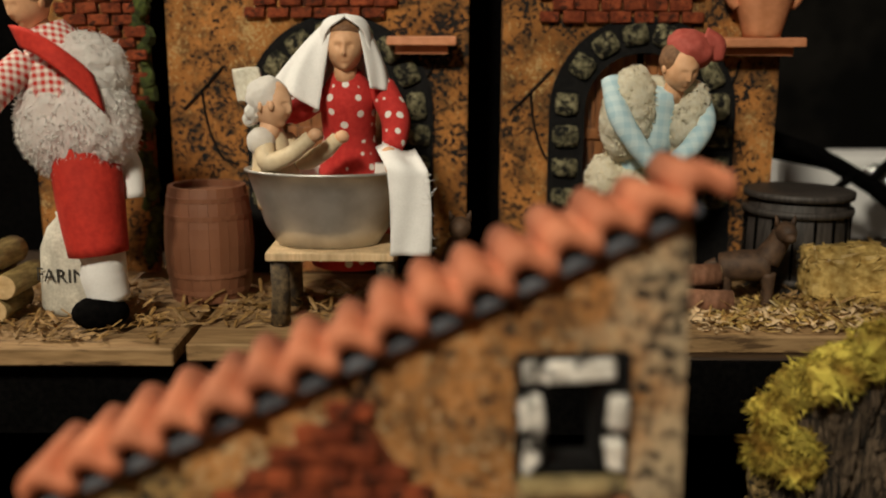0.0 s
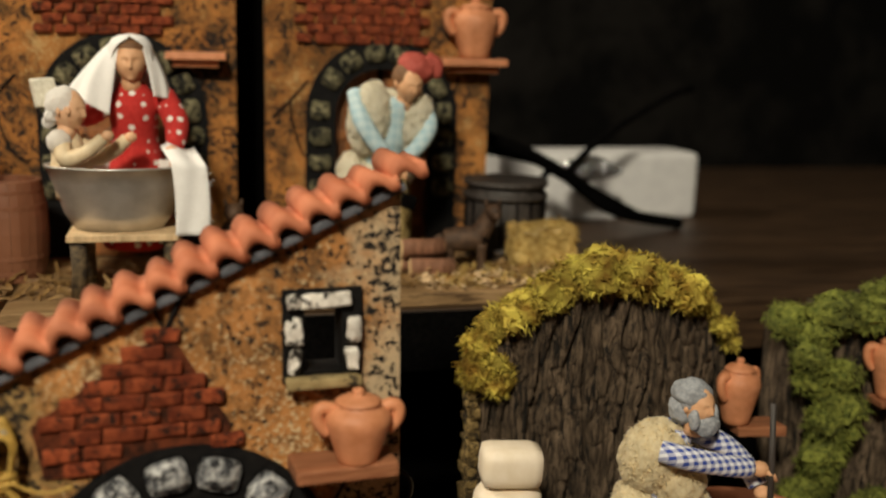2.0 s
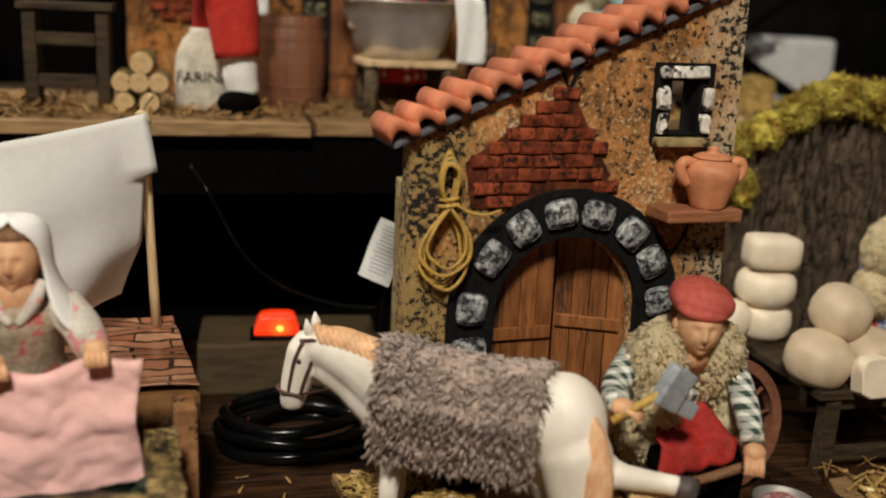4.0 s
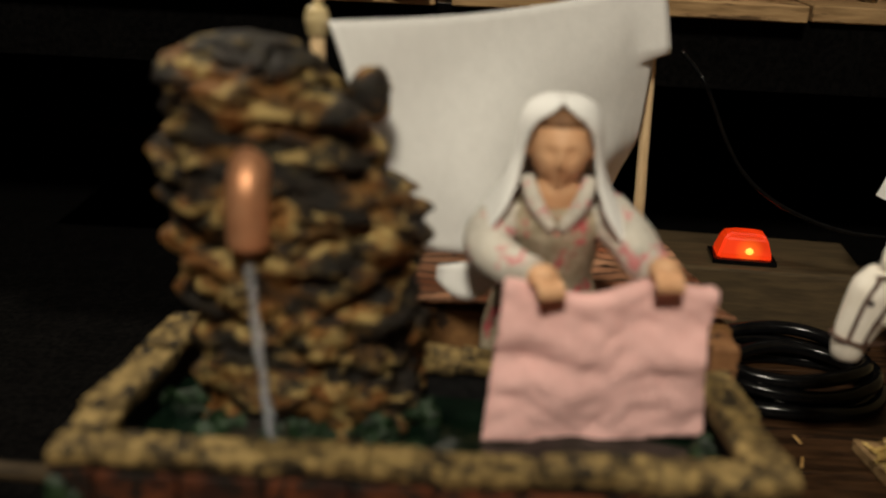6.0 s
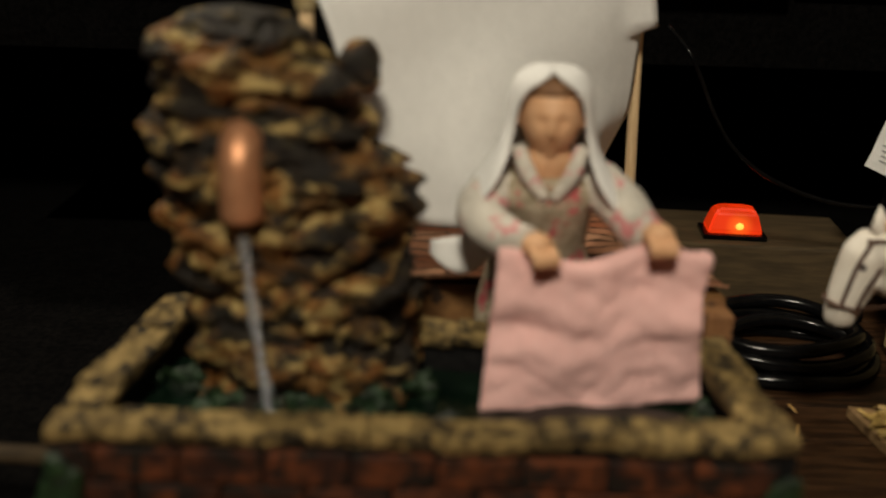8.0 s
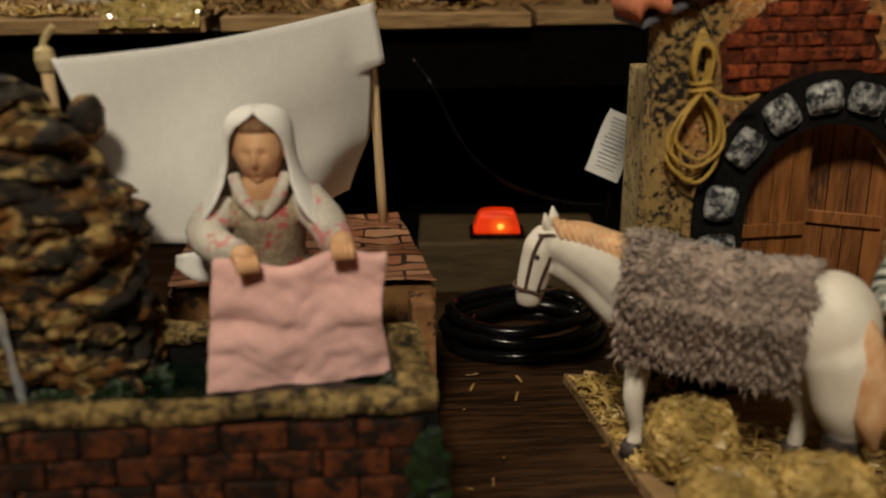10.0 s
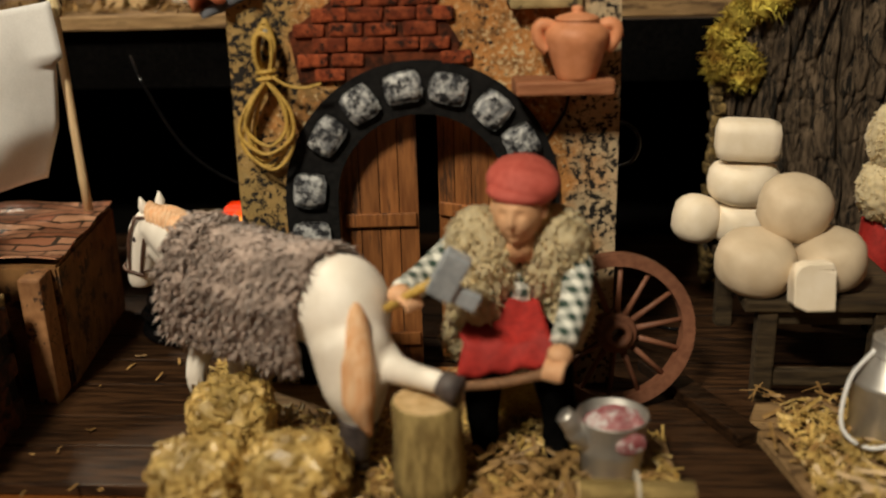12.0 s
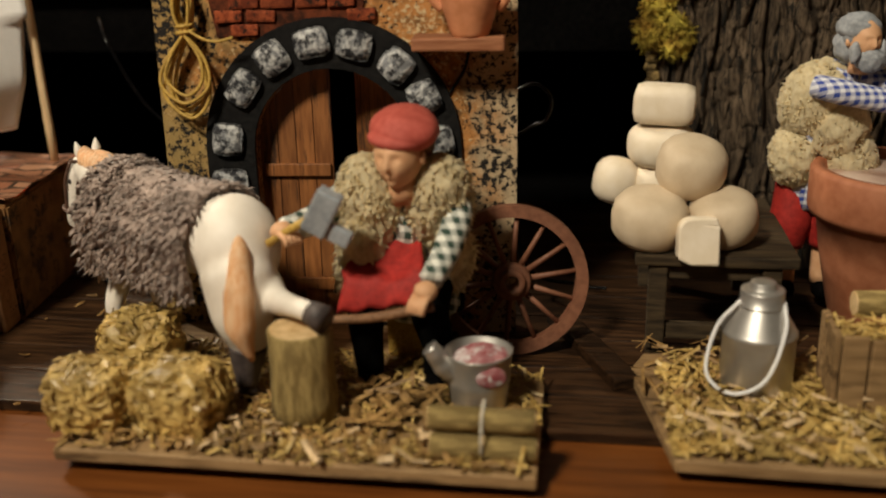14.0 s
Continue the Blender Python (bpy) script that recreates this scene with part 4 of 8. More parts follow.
pail = thing("tin_pail", "grey tin pail with short spout and faded red rag", "pail", (0.0665, 0.184, 0.0062), 15)
bm = bmesh.new()
lathe(bm, [(0.0118, 0), (0.0124, 0.001), (0.0136, 0.0130), (0.0142, 0.0145), (0.0140, 0.0160), (0.0150, 0.0280), (0.0156, 0.0290), (0.0146, 0.0290), (0.0115, 0.002), (0.0001, 0.0018)], 28)
part("body", bm, ZINC, pail, smooth=True)
bm = bmesh.new()
tube(bm, spline([(-0.0120, -0.002, 0.0200), (-0.0170, -0.003, 0.0250), (-0.0205, -0.004, 0.0310), (-0.0225, -0.004, 0.0335)], 5), [0.0052] * 6 + [0.0044] * 5 + [0.0040] * 5, 14)
part("spout", bm, ZINC, pail, "short round spout", smooth=True)
bm = bmesh.new()
blob(bm, (0.001, 0, 0.0235), (0.0128, 0.0128, 0.0070), rough=0.002, freq=200)
part("rag", bm, mat("faded_red_rag", (0.30, 0.05, 0.06), (0.48, 0.24, 0.25), 200, 0.9, speck=(0.6, 0.55, 0.55), speck_scale=120, speck_cut=0.55), pail, "faded red rag inside")
bm = bmesh.new()
blob(bm, (0.0035, -0.0142, 0.0215), (0.0066, 0.0014, 0.0050), 0, 3, 0.0006, 200)
part("rag_flap", bm, MATS["faded_red_rag"], pail, "corner of the red rag over the rim")

# ---- cart wheel leaning on the wall ----
wheel = thing("cart_wheel", "brown wooden cart wheel leaning on the smithy wall", "wheel", (0, 0, 0))
wheel.matrix_basis = pose(0.0747, 0.2610, 0.0397, 90 - 7, 0, 8)
bm = bmesh.new()
R = 0.0395
lathe(bm, [(R - 0.0062, -0.0035), (R, -0.0035), (R, 0.0035), (R - 0.0062, 0.0035), (R - 0.0062, -0.0035)], 48, close=False)
bmesh.ops.remove_doubles(bm, verts=bm.verts, dist=1e-6)
part("rim", bm, WHEEL, wheel)
bm = bmesh.new()
lathe(bm, [(0.0036, -0.006), (0.0085, -0.006), (0.0100, -0.004), (0.0100, 0.0045), (0.0096, 0.0056), (0.0086, 0.0060), (0.0072, 0.0060), (0.0070, 0.0062), (0.0068, 0.0080), (0.0062, 0.0086), (0.0040, 0.0086), (0.0036, 0.0080), (0.0036, -0.006)], 30, close=False)
part("hub", bm, WHEEL, wheel, smooth=True)
for i in range(14):
    a = 2 * math.pi * (i + 0.3) / 14
    bm = bmesh.new()
    tube(bm, [(0.0085 * math.cos(a), 0.0085 * math.sin(a), 0.001), (0.022 * math.cos(a), 0.022 * math.sin(a), 0.0005), ((R - 0.005) * math.cos(a), (R - 0.005) * math.sin(a), 0)], [0.0017, 0.0014, 0.0012], 8)
    part("spoke", bm, WHEEL, wheel, smooth=True)


# ---- figurine helpers ----
def sheet(bm, fn, nu=14, nv=14, thick=0.0007, mi=0):
    """A cloth with thickness over fn(u, v)."""
    g = [[Vector(fn(i / nu, j / nv)) for j in range(nv + 1)] for i in range(nu + 1)]
    def nrm(i, j):
        a = g[min(i + 1, nu)][j] - g[max(i - 1, 0)][j]
        b = g[i][min(j + 1, nv)] - g[i][max(j - 1, 0)]
        n = a.cross(b)
        return n.normalized() if n.length > 1e-12 else Vector((0, 0, 1))
    A = [[bm.verts.new(g[i][j] + nrm(i, j) * thick / 2) for j in range(nv + 1)] for i in range(nu + 1)]
    B = [[bm.verts.new(g[i][j] - nrm(i, j) * thick / 2) for j in range(nv + 1)] for i in range(nu + 1)]
    fs = []
    for i in range(nu):
        for j in range(nv):
            fs.append((A[i][j], A[i + 1][j], A[i + 1][j + 1], A[i][j + 1]))
            fs.append((B[i][j], B[i][j + 1], B[i + 1][j + 1], B[i + 1][j]))
    for i in range(nu):
        for j, o in ((0, 1), (nv, -1)):
            q = (A[i][j], B[i][j], B[i + 1][j], A[i + 1][j])
            fs.append(q if o > 0 else q[::-1])
    for j in range(nv):
        for i, o in ((0, -1), (nu, 1)):
            q = (A[i][j], B[i][j], B[i][j + 1], A[i][j + 1])
            fs.append(q if o > 0 else q[::-1])
    for f in fs:
        bm.faces.new(f).material_index = mi


def head(bm, c, r, yaw, nod=0, mi=0, hair=None):
    """A plain modelled head with nose, brow, chin and ears; yaw 0 faces the viewer (minus y)."""
    m = pose(*c, nod, 0, yaw)
    def at(x, y, z):
        return m @ Vector((x * r, y * r, z * r))
    bumps = [(0, -0.06, 0.10, 0.20, 0.15), (0, -0.20, 0.13, 0.08, 0.10), (0, 0.27, 0.45, 0.10, 0.05), (0, -0.50, 0.20, 0.05, 0.05), (0, -0.58, 0.16, 0.03, -0.03),
             (0, -0.80, 0.26, 0.14, 0.13), (-0.34, 0.09, 0.15, 0.10, -0.08), (0.34, 0.09, 0.15, 0.10, -0.08), (-0.42, -0.28, 0.2, 0.2, 0.04), (0.42, -0.28, 0.2, 0.2, 0.04)]
    vs = bmesh.ops.create_icosphere(bm, subdivisions=5, radius=1)["verts"]
    for v in vs:
        d = v.co.copy()
        push = sum(h * math.exp(-((d.x - x) / sx) ** 2 - ((d.z - z) / sz) ** 2) for x, z, sx, sz, h in bumps) if d.y < 0 else 0
        v.co = at(d.x * 0.80 * (1 - 0.20 * max(0, -d.z) ** 1.6), d.y * 0.92 - push, d.z * 1.10)
    for f in {f for v in vs for f in v.link_faces}:
        f.material_index = mi
    for s in (-1, 1):
        blob(bm, at(s * 0.80, 0.05, -0.05), (r * 0.12, r * 0.2, r * 0.26), mi, 2)
    tube(bm, [at(0, 0.05, -0.7), at(0, 0.12, -1.6)], [r * 0.48, r * 0.52], 16, mi)
    if hair is not None:
        blob(bm, at(0, 0.22, 0.28), (r * 0.95, r * 0.92, r * 0.95), hair, 3, r * 0.08, 250)


def hand(bm, c, r, mi, way=(0, -1, 0)):
    w = Vector(way).normalized()
    blob(bm, c, (r, r, r * 0.85), mi, 2)
    side = w.cross(Vector((0, 0, 1))).normalized()
    for k in (-1.2, -0.4, 0.4, 1.2):
        a = Vector(c) + side * k * r * 0.5 + w * r * 0.5
        tube(bm, [a, a + w * r * 0.8 + Vector((0, 0, -r * 0.3)), a + w * r * 1.1 + Vector((0, 0, -r * 0.9))], r * 0.28, 6, mi)


def hood(bm, c, r, yaw, rows, mi, seg=26, thick=0.0008, wave=0.0):
    """A head cloth: rows of (radius, height, half angle round the back, shift to the front)."""
    m = pose(*c, 0, 0, yaw)
    rr = rows
    def fn(u, v):
        k = u * (len(rr) - 1)
        i = min(int(k), len(rr) - 2)
        f = k - i
        f = f * f * (3 - 2 * f) if 0 < i < len(rr) - 2 else f
        a, b = rr[i], rr[i + 1]
        rad, z, ang, sh = [a[q] * (1 - f) + b[q] * f for q in range(4)]
        t = math.radians(90 + (v * 2 - 1) * ang)
        w = 1 + wave * u * math.sin(v * 24)
        return m @ Vector((r * rad * w * math.cos(t), r * (rad * w * math.sin(t) - sh), r * z))
    sheet(bm, fn, 20, seg, thick, mi)


def figure(name, label, bm, mats, category="figurine"):
    bmesh.ops.recalc_face_normals(bm, faces=bm.faces)
    ob = part(name, bm, mats, smooth=True)
    return tagged(ob, label, category)


def limb(bm, pts, radii, mi, seg=12, n=5):
    sp = spline(pts, n)
    rr = []
    for i in range(len(sp)):
        k = i / (len(sp) - 1) * (len(radii) - 1)
        j = min(int(k), len(radii) - 2)
        rr.append(radii[j] * (1 - k + j) + radii[j + 1] * (k - j))
    tube(bm, sp, rr, seg, mi)


def fleece(bm, c, s, n, mi, rot=(0, 0, 0), length=0.005, width=0.0009, keep=None, rough=0.002, droop=0.8, spread=0.6, curls=0.0011):
    """A body of curled wool with loose locks standing out of it."""
    m = pose(*c, *rot) @ Matrix.Diagonal((*s, 1))
    vs = bmesh.ops.create_icosphere(bm, subdivisions=5, radius=1, matrix=m)["verts"]
    for v in vs:
        p = v.co.copy()
        bend = Vector((noise.noise(p * 150), noise.noise(p * 150 + Vector((7, 0, 0))), noise.noise(p * 150 + Vector((0, 7, 0)))))
        curl = 1 - abs(noise.noise(Vector((p.x * 330, p.y * 330, p.z * 210)) + bend * 2.0)) * 2.2
        v.co += (p - Vector(c)).normalized() * (rough * noise.noise(p * 180) + curls * curl + 0.0003 * noise.noise(p * 700))
    for f in {f for v in vs for f in v.link_faces}:
        f.material_index, f.smooth = mi, True
    tufts(bm, on_blob(c, [q + 0.0003 for q in s], int(n * 0.7), rot, keep), length * 0.62, width * 1.05, mi, droop, spread)


def fused(bm, voxel=0.0013, rounds=14):
    """Melts overlapping shapes of one bmesh into one smooth skin."""
    me = bpy.data.meshes.new("skin")
    bmesh.ops.recalc_face_normals(bm, faces=bm.faces)
    bm.to_mesh(me)
    bm.free()
    tmp = new("skin", me)
    melt = tmp.modifiers.new("melt", "REMESH")
    melt.mode, melt.voxel_size = "VOXEL", voxel
    even = tmp.modifiers.new("even", "SMOOTH")
    even.factor, even.iterations = 0.5, rounds
    dg = bpy.context.evaluated_depsgraph_get()
    skin = bpy.data.meshes.new_from_object(tmp.evaluated_get(dg))
    bpy.data.objects.remove(tmp)
    out = bmesh.new()
    out.from_mesh(skin)
    return out


# ---- horse ----
bm = bmesh.new()
W, RU, FU, HO, LE = 0, 1, 2, 3, 4
limb(bm, [(-0.126, 0.240, 0.079), (-0.110, 0.232, 0.078), (-0.085, 0.219, 0.075), (-0.060, 0.205, 0.079), (-0.043, 0.196, 0.078), (-0.034, 0.192, 0.072)], [0.011, 0.019, 0.020, 0.019, 0.0215, 0.018, 0.010], W, 18)
blob(bm, (-0.047, 0.1965, 0.0765), (0.0203, 0.0210, 0.0250), W, 4)
limb(bm, [(-0.0465, 0.1945, 0.079), (-0.044, 0.1875, 0.066), (-0.042, 0.184, 0.046), (-0.041, 0.184, 0.032), (-0.043, 0.184, 0.012)], [0.0120, 0.0178, 0.0145, 0.0085, 0.0045], W, 20)
limb(bm, [(-0.118, 0.236, 0.080), (-0.132, 0.2480, 0.0880), (-0.145, 0.2600, 0.0930), (-0.1545, 0.2680, 0.0935)], [0.0170, 0.0135, 0.0112, 0.0092], W, 14)
limb(bm, [(-0.1545, 0.2690, 0.0985), (-0.1575, 0.2695, 0.0900), (-0.1615, 0.2695, 0.0785), (-0.1645, 0.2690, 0.0670), (-0.1650, 0.2690, 0.0605)], [0.0074, 0.0106, 0.0088, 0.0070, 0.0058], W, 14)
blob(bm, (-0.1545, 0.2690, 0.0850), (0.0082, 0.0070, 0.0088), W, 3)
limb(bm, [(-0.1500, 0.2640, 0.0840), (-0.1380, 0.2540, 0.0800), (-0.1220, 0.2390, 0.0700)], [0.0085, 0.0105, 0.0140], W, 14)
# legs
limb(bm, [(-0.118, 0.229, 0.070), (-0.121, 0.224, 0.048), (-0.124, 0.2185, 0.034), (-0.121, 0.219, 0.018), (-0.123, 0.217, 0.010)], [0.0085, 0.0062, 0.0048, 0.0038, 0.0042], W)
limb(bm, [(-0.112, 0.246, 0.070), (-0.114, 0.246, 0.045), (-0.113, 0.247, 0.028), (-0.114, 0.247, 0.010)], [0.0085, 0.0058, 0.0042, 0.0040], W)
limb(bm, [(-0.050, 0.208, 0.065), (-0.052, 0.210, 0.045), (-0.047, 0.211, 0.028), (-0.050, 0.210, 0.010)], [0.0125, 0.0075, 0.0048, 0.0042], W)
limb(bm, [(-0.034, 0.190, 0.060), (-0.025, 0.181, 0.0570), (-0.016, 0.1720, 0.0585), (-0.008, 0.1650, 0.0595), (-0.003, 0.1630, 0.0590)], [0.0100, 0.0068, 0.0054, 0.0048, 0.0050], W)
bm = fused(bm)
limb(bm, [(-0.112, 0.233, 0.090), (-0.128, 0.2455, 0.0945), (-0.142, 0.2580, 0.0985), (-0.1530, 0.2680, 0.0998)], [0.0120, 0.0098, 0.0078, 0.0040], RU, 14)
for s in (-1, 1):
    o = Vector((0.40, 0.80, 0)).normalized() * 0.0045 * s
    tube(bm, [Vector((-0.1545, 0.2700, 0.0985)) + o, Vector((-0.1552, 0.2705, 0.1040)) + o * 1.25, Vector((-0.1560, 0.2710, 0.1085)) + o * 1.4], [0.0024, 0.0025, 0.0004], 10, W)
# mane: combed waves down the near side of the neck
for k in range(15):
    f = k / 14
    a = Vector((-0.1130 - 0.0405 * f, 0.2300 + 0.0350 * f, 0.1015 + 0.0035 * f))
    d = 0.0105 - 0.0035 * f
    limb(bm, [a, a + Vector((0.0010, -0.0060, -0.0020)), a + Vector((0.0022, -0.0092, -0.0020 - d * 0.5)), a + Vector((0.0036, -0.0098, -0.0020 - d))], [0.0020, 0.0026, 0.0021, 0.0006], RU, 8, 4)
# bridle
def strap(pts, r=0.0009):
    limb(bm, pts, [r, r], LE, 6, 6)
near = Vector((-0.10, -0.97, 0.0))
def cheek(x, y, z, r):
    return Vector((x, y, z)) + near * r
strap([cheek(-0.1600, 0.2690, 0.0985, 0.0085), cheek(-0.1640, 0.2690, 0.0890, 0.0088), cheek(-0.1660, 0.2690, 0.0780, 0.0074), cheek(-0.1670, 0.2690, 0.0705, 0.0062)])
strap([cheek(-0.1530, 0.2690, 0.0960, 0.0100), cheek(-0.1560, 0.2690, 0.0870, 0.0104), cheek(-0.1590, 0.2690, 0.0780, 0.0084), cheek(-0.1610, 0.2690, 0.0700, 0.0068)])
strap([(-0.1600, 0.2770, 0.0740), (-0.1720, 0.2700, 0.0720), (-0.1700, 0.2640, 0.0710), (-0.1650, 0.2620, 0.0700), (-0.1600, 0.2620, 0.0685)])
strap([(-0.1620, 0.2625, 0.0985), (-0.1540, 0.2580, 0.0990), (-0.1490, 0.2570, 0.0900), (-0.1540, 0.2590, 0.0840)])
strap([(-0.1610, 0.2625, 0.0700), (-0.1490, 0.2530, 0.0760), (-0.1340, 0.2390, 0.0850), (-0.1220, 0.2280, 0.0930)], 0.0006)
blob(bm, cheek(-0.1615, 0.2695, 0.0880, 0.0088), (0.0014, 0.0010, 0.0016), HO, 2)
for x, y in ((-0.124, 0.2165), (-0.114, 0.247), (-0.051, 0.210), (-0.043, 0.184)):
    tube(bm, [(x, y, 0.0128), (x, y, 0.006)], [0.0042, 0.0056], 12, HO)
limb(bm, [(-0.0412, 0.184, 0.0330), (-0.0425, 0.184, 0.0230), (-0.0432, 0.184, 0.0120)], [0.0094, 0.0074, 0.0050], HO, 14)
tube(bm, [(-0.004, 0.1635, 0.0590), (0.0035, 0.1600, 0.0570)], [0.0052, 0.0066], 12, HO)
# tail
limb(bm, [(-0.0410, 0.1830, 0.089), (-0.0385, 0.1770, 0.078), (-0.0385, 0.1720, 0.062), (-0.0385, 0.1700, 0.047), (-0.0345, 0.1705, 0.0310)], [0.0016, 0.0048, 0.0070, 0.0070, 0.0012], RU, 14)
# fur blanket over the back
axis = [Vector((-0.124, 0.238, 0.083)), Vector((-0.100, 0.2265, 0.081)), Vector((-0.074, 0.2125, 0.079)), Vector((-0.054, 0.2015, 0.081))]
spots = []
for i in range(6500):
    k = RNG.uniform(0, 2.9999)
    j = int(k)
    c = axis[j].lerp(axis[j + 1], k - j)
    fw = (axis[j + 1] - axis[j]).normalized()
    sd = fw.cross(Vector((0, 0, 1))).normalized()
    a = RNG.uniform(-2.35, 2.35)
    w = sd * math.sin(a) + Vector((0, 0, 1)) * math.cos(a)
    rad = 0.0225 + (0.003 if abs(a) > 1.3 else 0) + (0.002 if k < 0.6 else 0)
    low = max(0, abs(a) - 1.5)
    w = sd * math.copysign(math.sin(min(abs(a), 1.5)), a) + Vector((0, 0, 1)) * math.cos(min(abs(a), 1.5))
    spots.append((c + w * rad - sd * math.copysign(0.004, a) * low + Vector((0, 0, -0.0330 * low)), w))
tufts(bm, spots, 0.0068, 0.0012, FU, 1.0, 0.85)
def cover(u, v):
    k = u * 2.9999
    j = int(k)
    c = axis[j].lerp(axis[j + 1], k - j)
    fw = (axis[j + 1] - axis[j]).normalized()
    sd = fw.cross(Vector((0, 0, 1))).normalized()
    a = (v * 2 - 1) * 2.35
    rad = 0.0228 + (0.003 if abs(a) > 1.3 else 0)
    b, low = math.copysign(min(abs(a), 1.5), a), max(0, abs(a) - 1.5)
    return c + (sd * math.sin(b) + Vector((0, 0, 1)) * math.cos(b)) * rad - sd * math.copysign(0.004, a) * low + Vector((0, 0, -0.0330 * low))
sheet(bm, cover, 14, 24, 0.0014, FU)
figure("horse_figurine", "white and rust clay horse wearing grey-brown fur and bridle", bm, [HORSE, RUST, FUR, HOOF, LEATHER], "horse figurine")

# ---- farrier ----
bm = bmesh.new()
SK, FL, CH, RD, BE, BK, WD, HR = range(8)
head(bm, (0.0272, 0.2150, 0.1165), 0.0140, -14, 4, SK, None)
blob(bm, (0.0297, 0.2195, 0.1278), (0.0160, 0.0166, 0.0098), BE, 4, 0.0010, 90, (12, 8, 0))
blob(bm, (0.0268, 0.2118, 0.1246), (0.0132, 0.0104, 0.0046), BE, 3, 0.0006, 90, (8, 6, 0))
blob(bm, (0.0300, 0.2260, 0.1190), (0.0122, 0.0095, 0.0105), HR, 3)
limb(bm, [(0.030, 0.246, 0.030), (0.029, 0.243, 0.055), (0.027, 0.237, 0.085), (0.0275, 0.229, 0.104)], [0.020, 0.021, 0.023, 0.012], CH, 16)
locks = dict(length=0.0062, width=0.0010, droop=1.0, spread=0.6)
fleece(bm, (0.0120, 0.2265, 0.0890), (0.0165, 0.0165, 0.0270), 1900, FL, (18, -8, 0), **locks)
fleece(bm, (0.0420, 0.2285, 0.0890), (0.0160, 0.0165, 0.0260), 1900, FL, (18, 10, 0), **locks)
fleece(bm, (0.0275, 0.2420, 0.0880), (0.0240, 0.0130, 0.0260), 400, FL, (12, 0, 0), **locks)
fleece(bm, (0.0085, 0.2160, 0.0680), (0.0115, 0.0120, 0.0190), 800, FL, (12, -10, 0), **locks)
fleece(bm, (0.0030, 0.2200, 0.0560), (0.0090, 0.0120, 0.0130), 500, FL, (0, -14, 0), **locks)
fleece(bm, (0.0500, 0.2230, 0.0640), (0.0095, 0.0115, 0.0170), 520, FL, (10, 14, 0), **locks)
limb(bm, [(0.0480, 0.2360, 0.0990), (0.0530, 0.2200, 0.0880), (0.0505, 0.2010, 0.0760), (0.0455, 0.1850, 0.0675)], [0.0075, 0.0072, 0.0066, 0.0056], CH, 14)
hand(bm, (0.0440, 0.1800, 0.0640), 0.0056, SK, (-0.5, -1, -0.4))
limb(bm, [(0.0035, 0.2320, 0.0980), (-0.0120, 0.2180, 0.0860), (-0.0185, 0.2040, 0.0850), (-0.0215, 0.1935, 0.0865)], [0.0075, 0.0072, 0.0064, 0.0056], CH, 14)
hand(bm, (-0.0220, 0.1885, 0.0870), 0.0056, SK, (0.7, -0.6, 0.1))
def apron(u, v):
    w = 0.020 + 0.020 * min(1, u / 0.6)
    x = 0.0240 + w * (v - 0.5)
    if u < 0.6:
        t = u / 0.6
        return (x - 0.003 * t, 0.224 - 0.028 * t, 0.0765 - 0.012 * t + 0.0012 * math.sin(v * 13 + 3 * t) - 0.0026 * math.sin(v * math.pi) * t)
    t = (u - 0.6) / 0.4
    return (x - 0.004 * t, 0.196 - 0.005 * math.sin(t * 1.5), 0.0640 - 0.0170 * t + 0.007 * v * t + 0.001 * math.sin(v * 20))
sheet(bm, apron, 14, 16, 0.0012, RD)
for s in (-1, 1):
    limb(bm, [(0.028 + s * 0.010, 0.238, 0.052), (0.027 + s * 0.014, 0.212, 0.053), (0.027 + s * 0.015, 0.200, 0.045), (0.028 + s * 0.017, 0.204, 0.026), (0.028 + s * 0.016, 0.204, 0.012)], [0.011, 0.0105, 0.0092, 0.0075, 0.0065], BK, 12)
    blob(bm, (0.028 + s * 0.016, 0.199, 0.0105), (0.0058, 0.0105, 0.0050), BK, 2)
limb(bm, [(-0.004, 0.1875, 0.0450), (0.020, 0.1865, 0.0480), (0.046, 0.185, 0.0550)], [0.0022, 0.0026], HR, 8)
box(bm, (0.029, 0.246, 0.020), (0.030, 0.026, 0.028), (0, 0, 0), 0.002, WD)
figure("farrier_figurine", "seated farrier figurine in fleece vest, red apron and beret", bm, [SKIN, FLEECE, GREEN_CHECK, RED, BERET, FLAT_BLACK, ROPE, HAIR])
hammer = thing("hammer", "small grey hammer with pale handle in the farrier's fist", "hammer")
bm = bmesh.new()
tube(bm, [(-0.0280, 0.1855, 0.0820), (-0.0150, 0.1835, 0.0905), (-0.0020, 0.1820, 0.0985)], 0.0020, 10)
part("handle", bm, ROPE, hammer, "pale wooden handle", smooth=True)
bm = bmesh.new()
box(bm, (-0.0010, 0.1820, 0.0985), (0.0115, 0.0095, 0.0200), (0, 28, 0), 0.0012)
box(bm, (0.0042, 0.1820, 0.0890), (0.0150, 0.0050, 0.0080), (0, 28, 0), 0.0014)
part("head", bm, STEEL, hammer, "grey painted head")

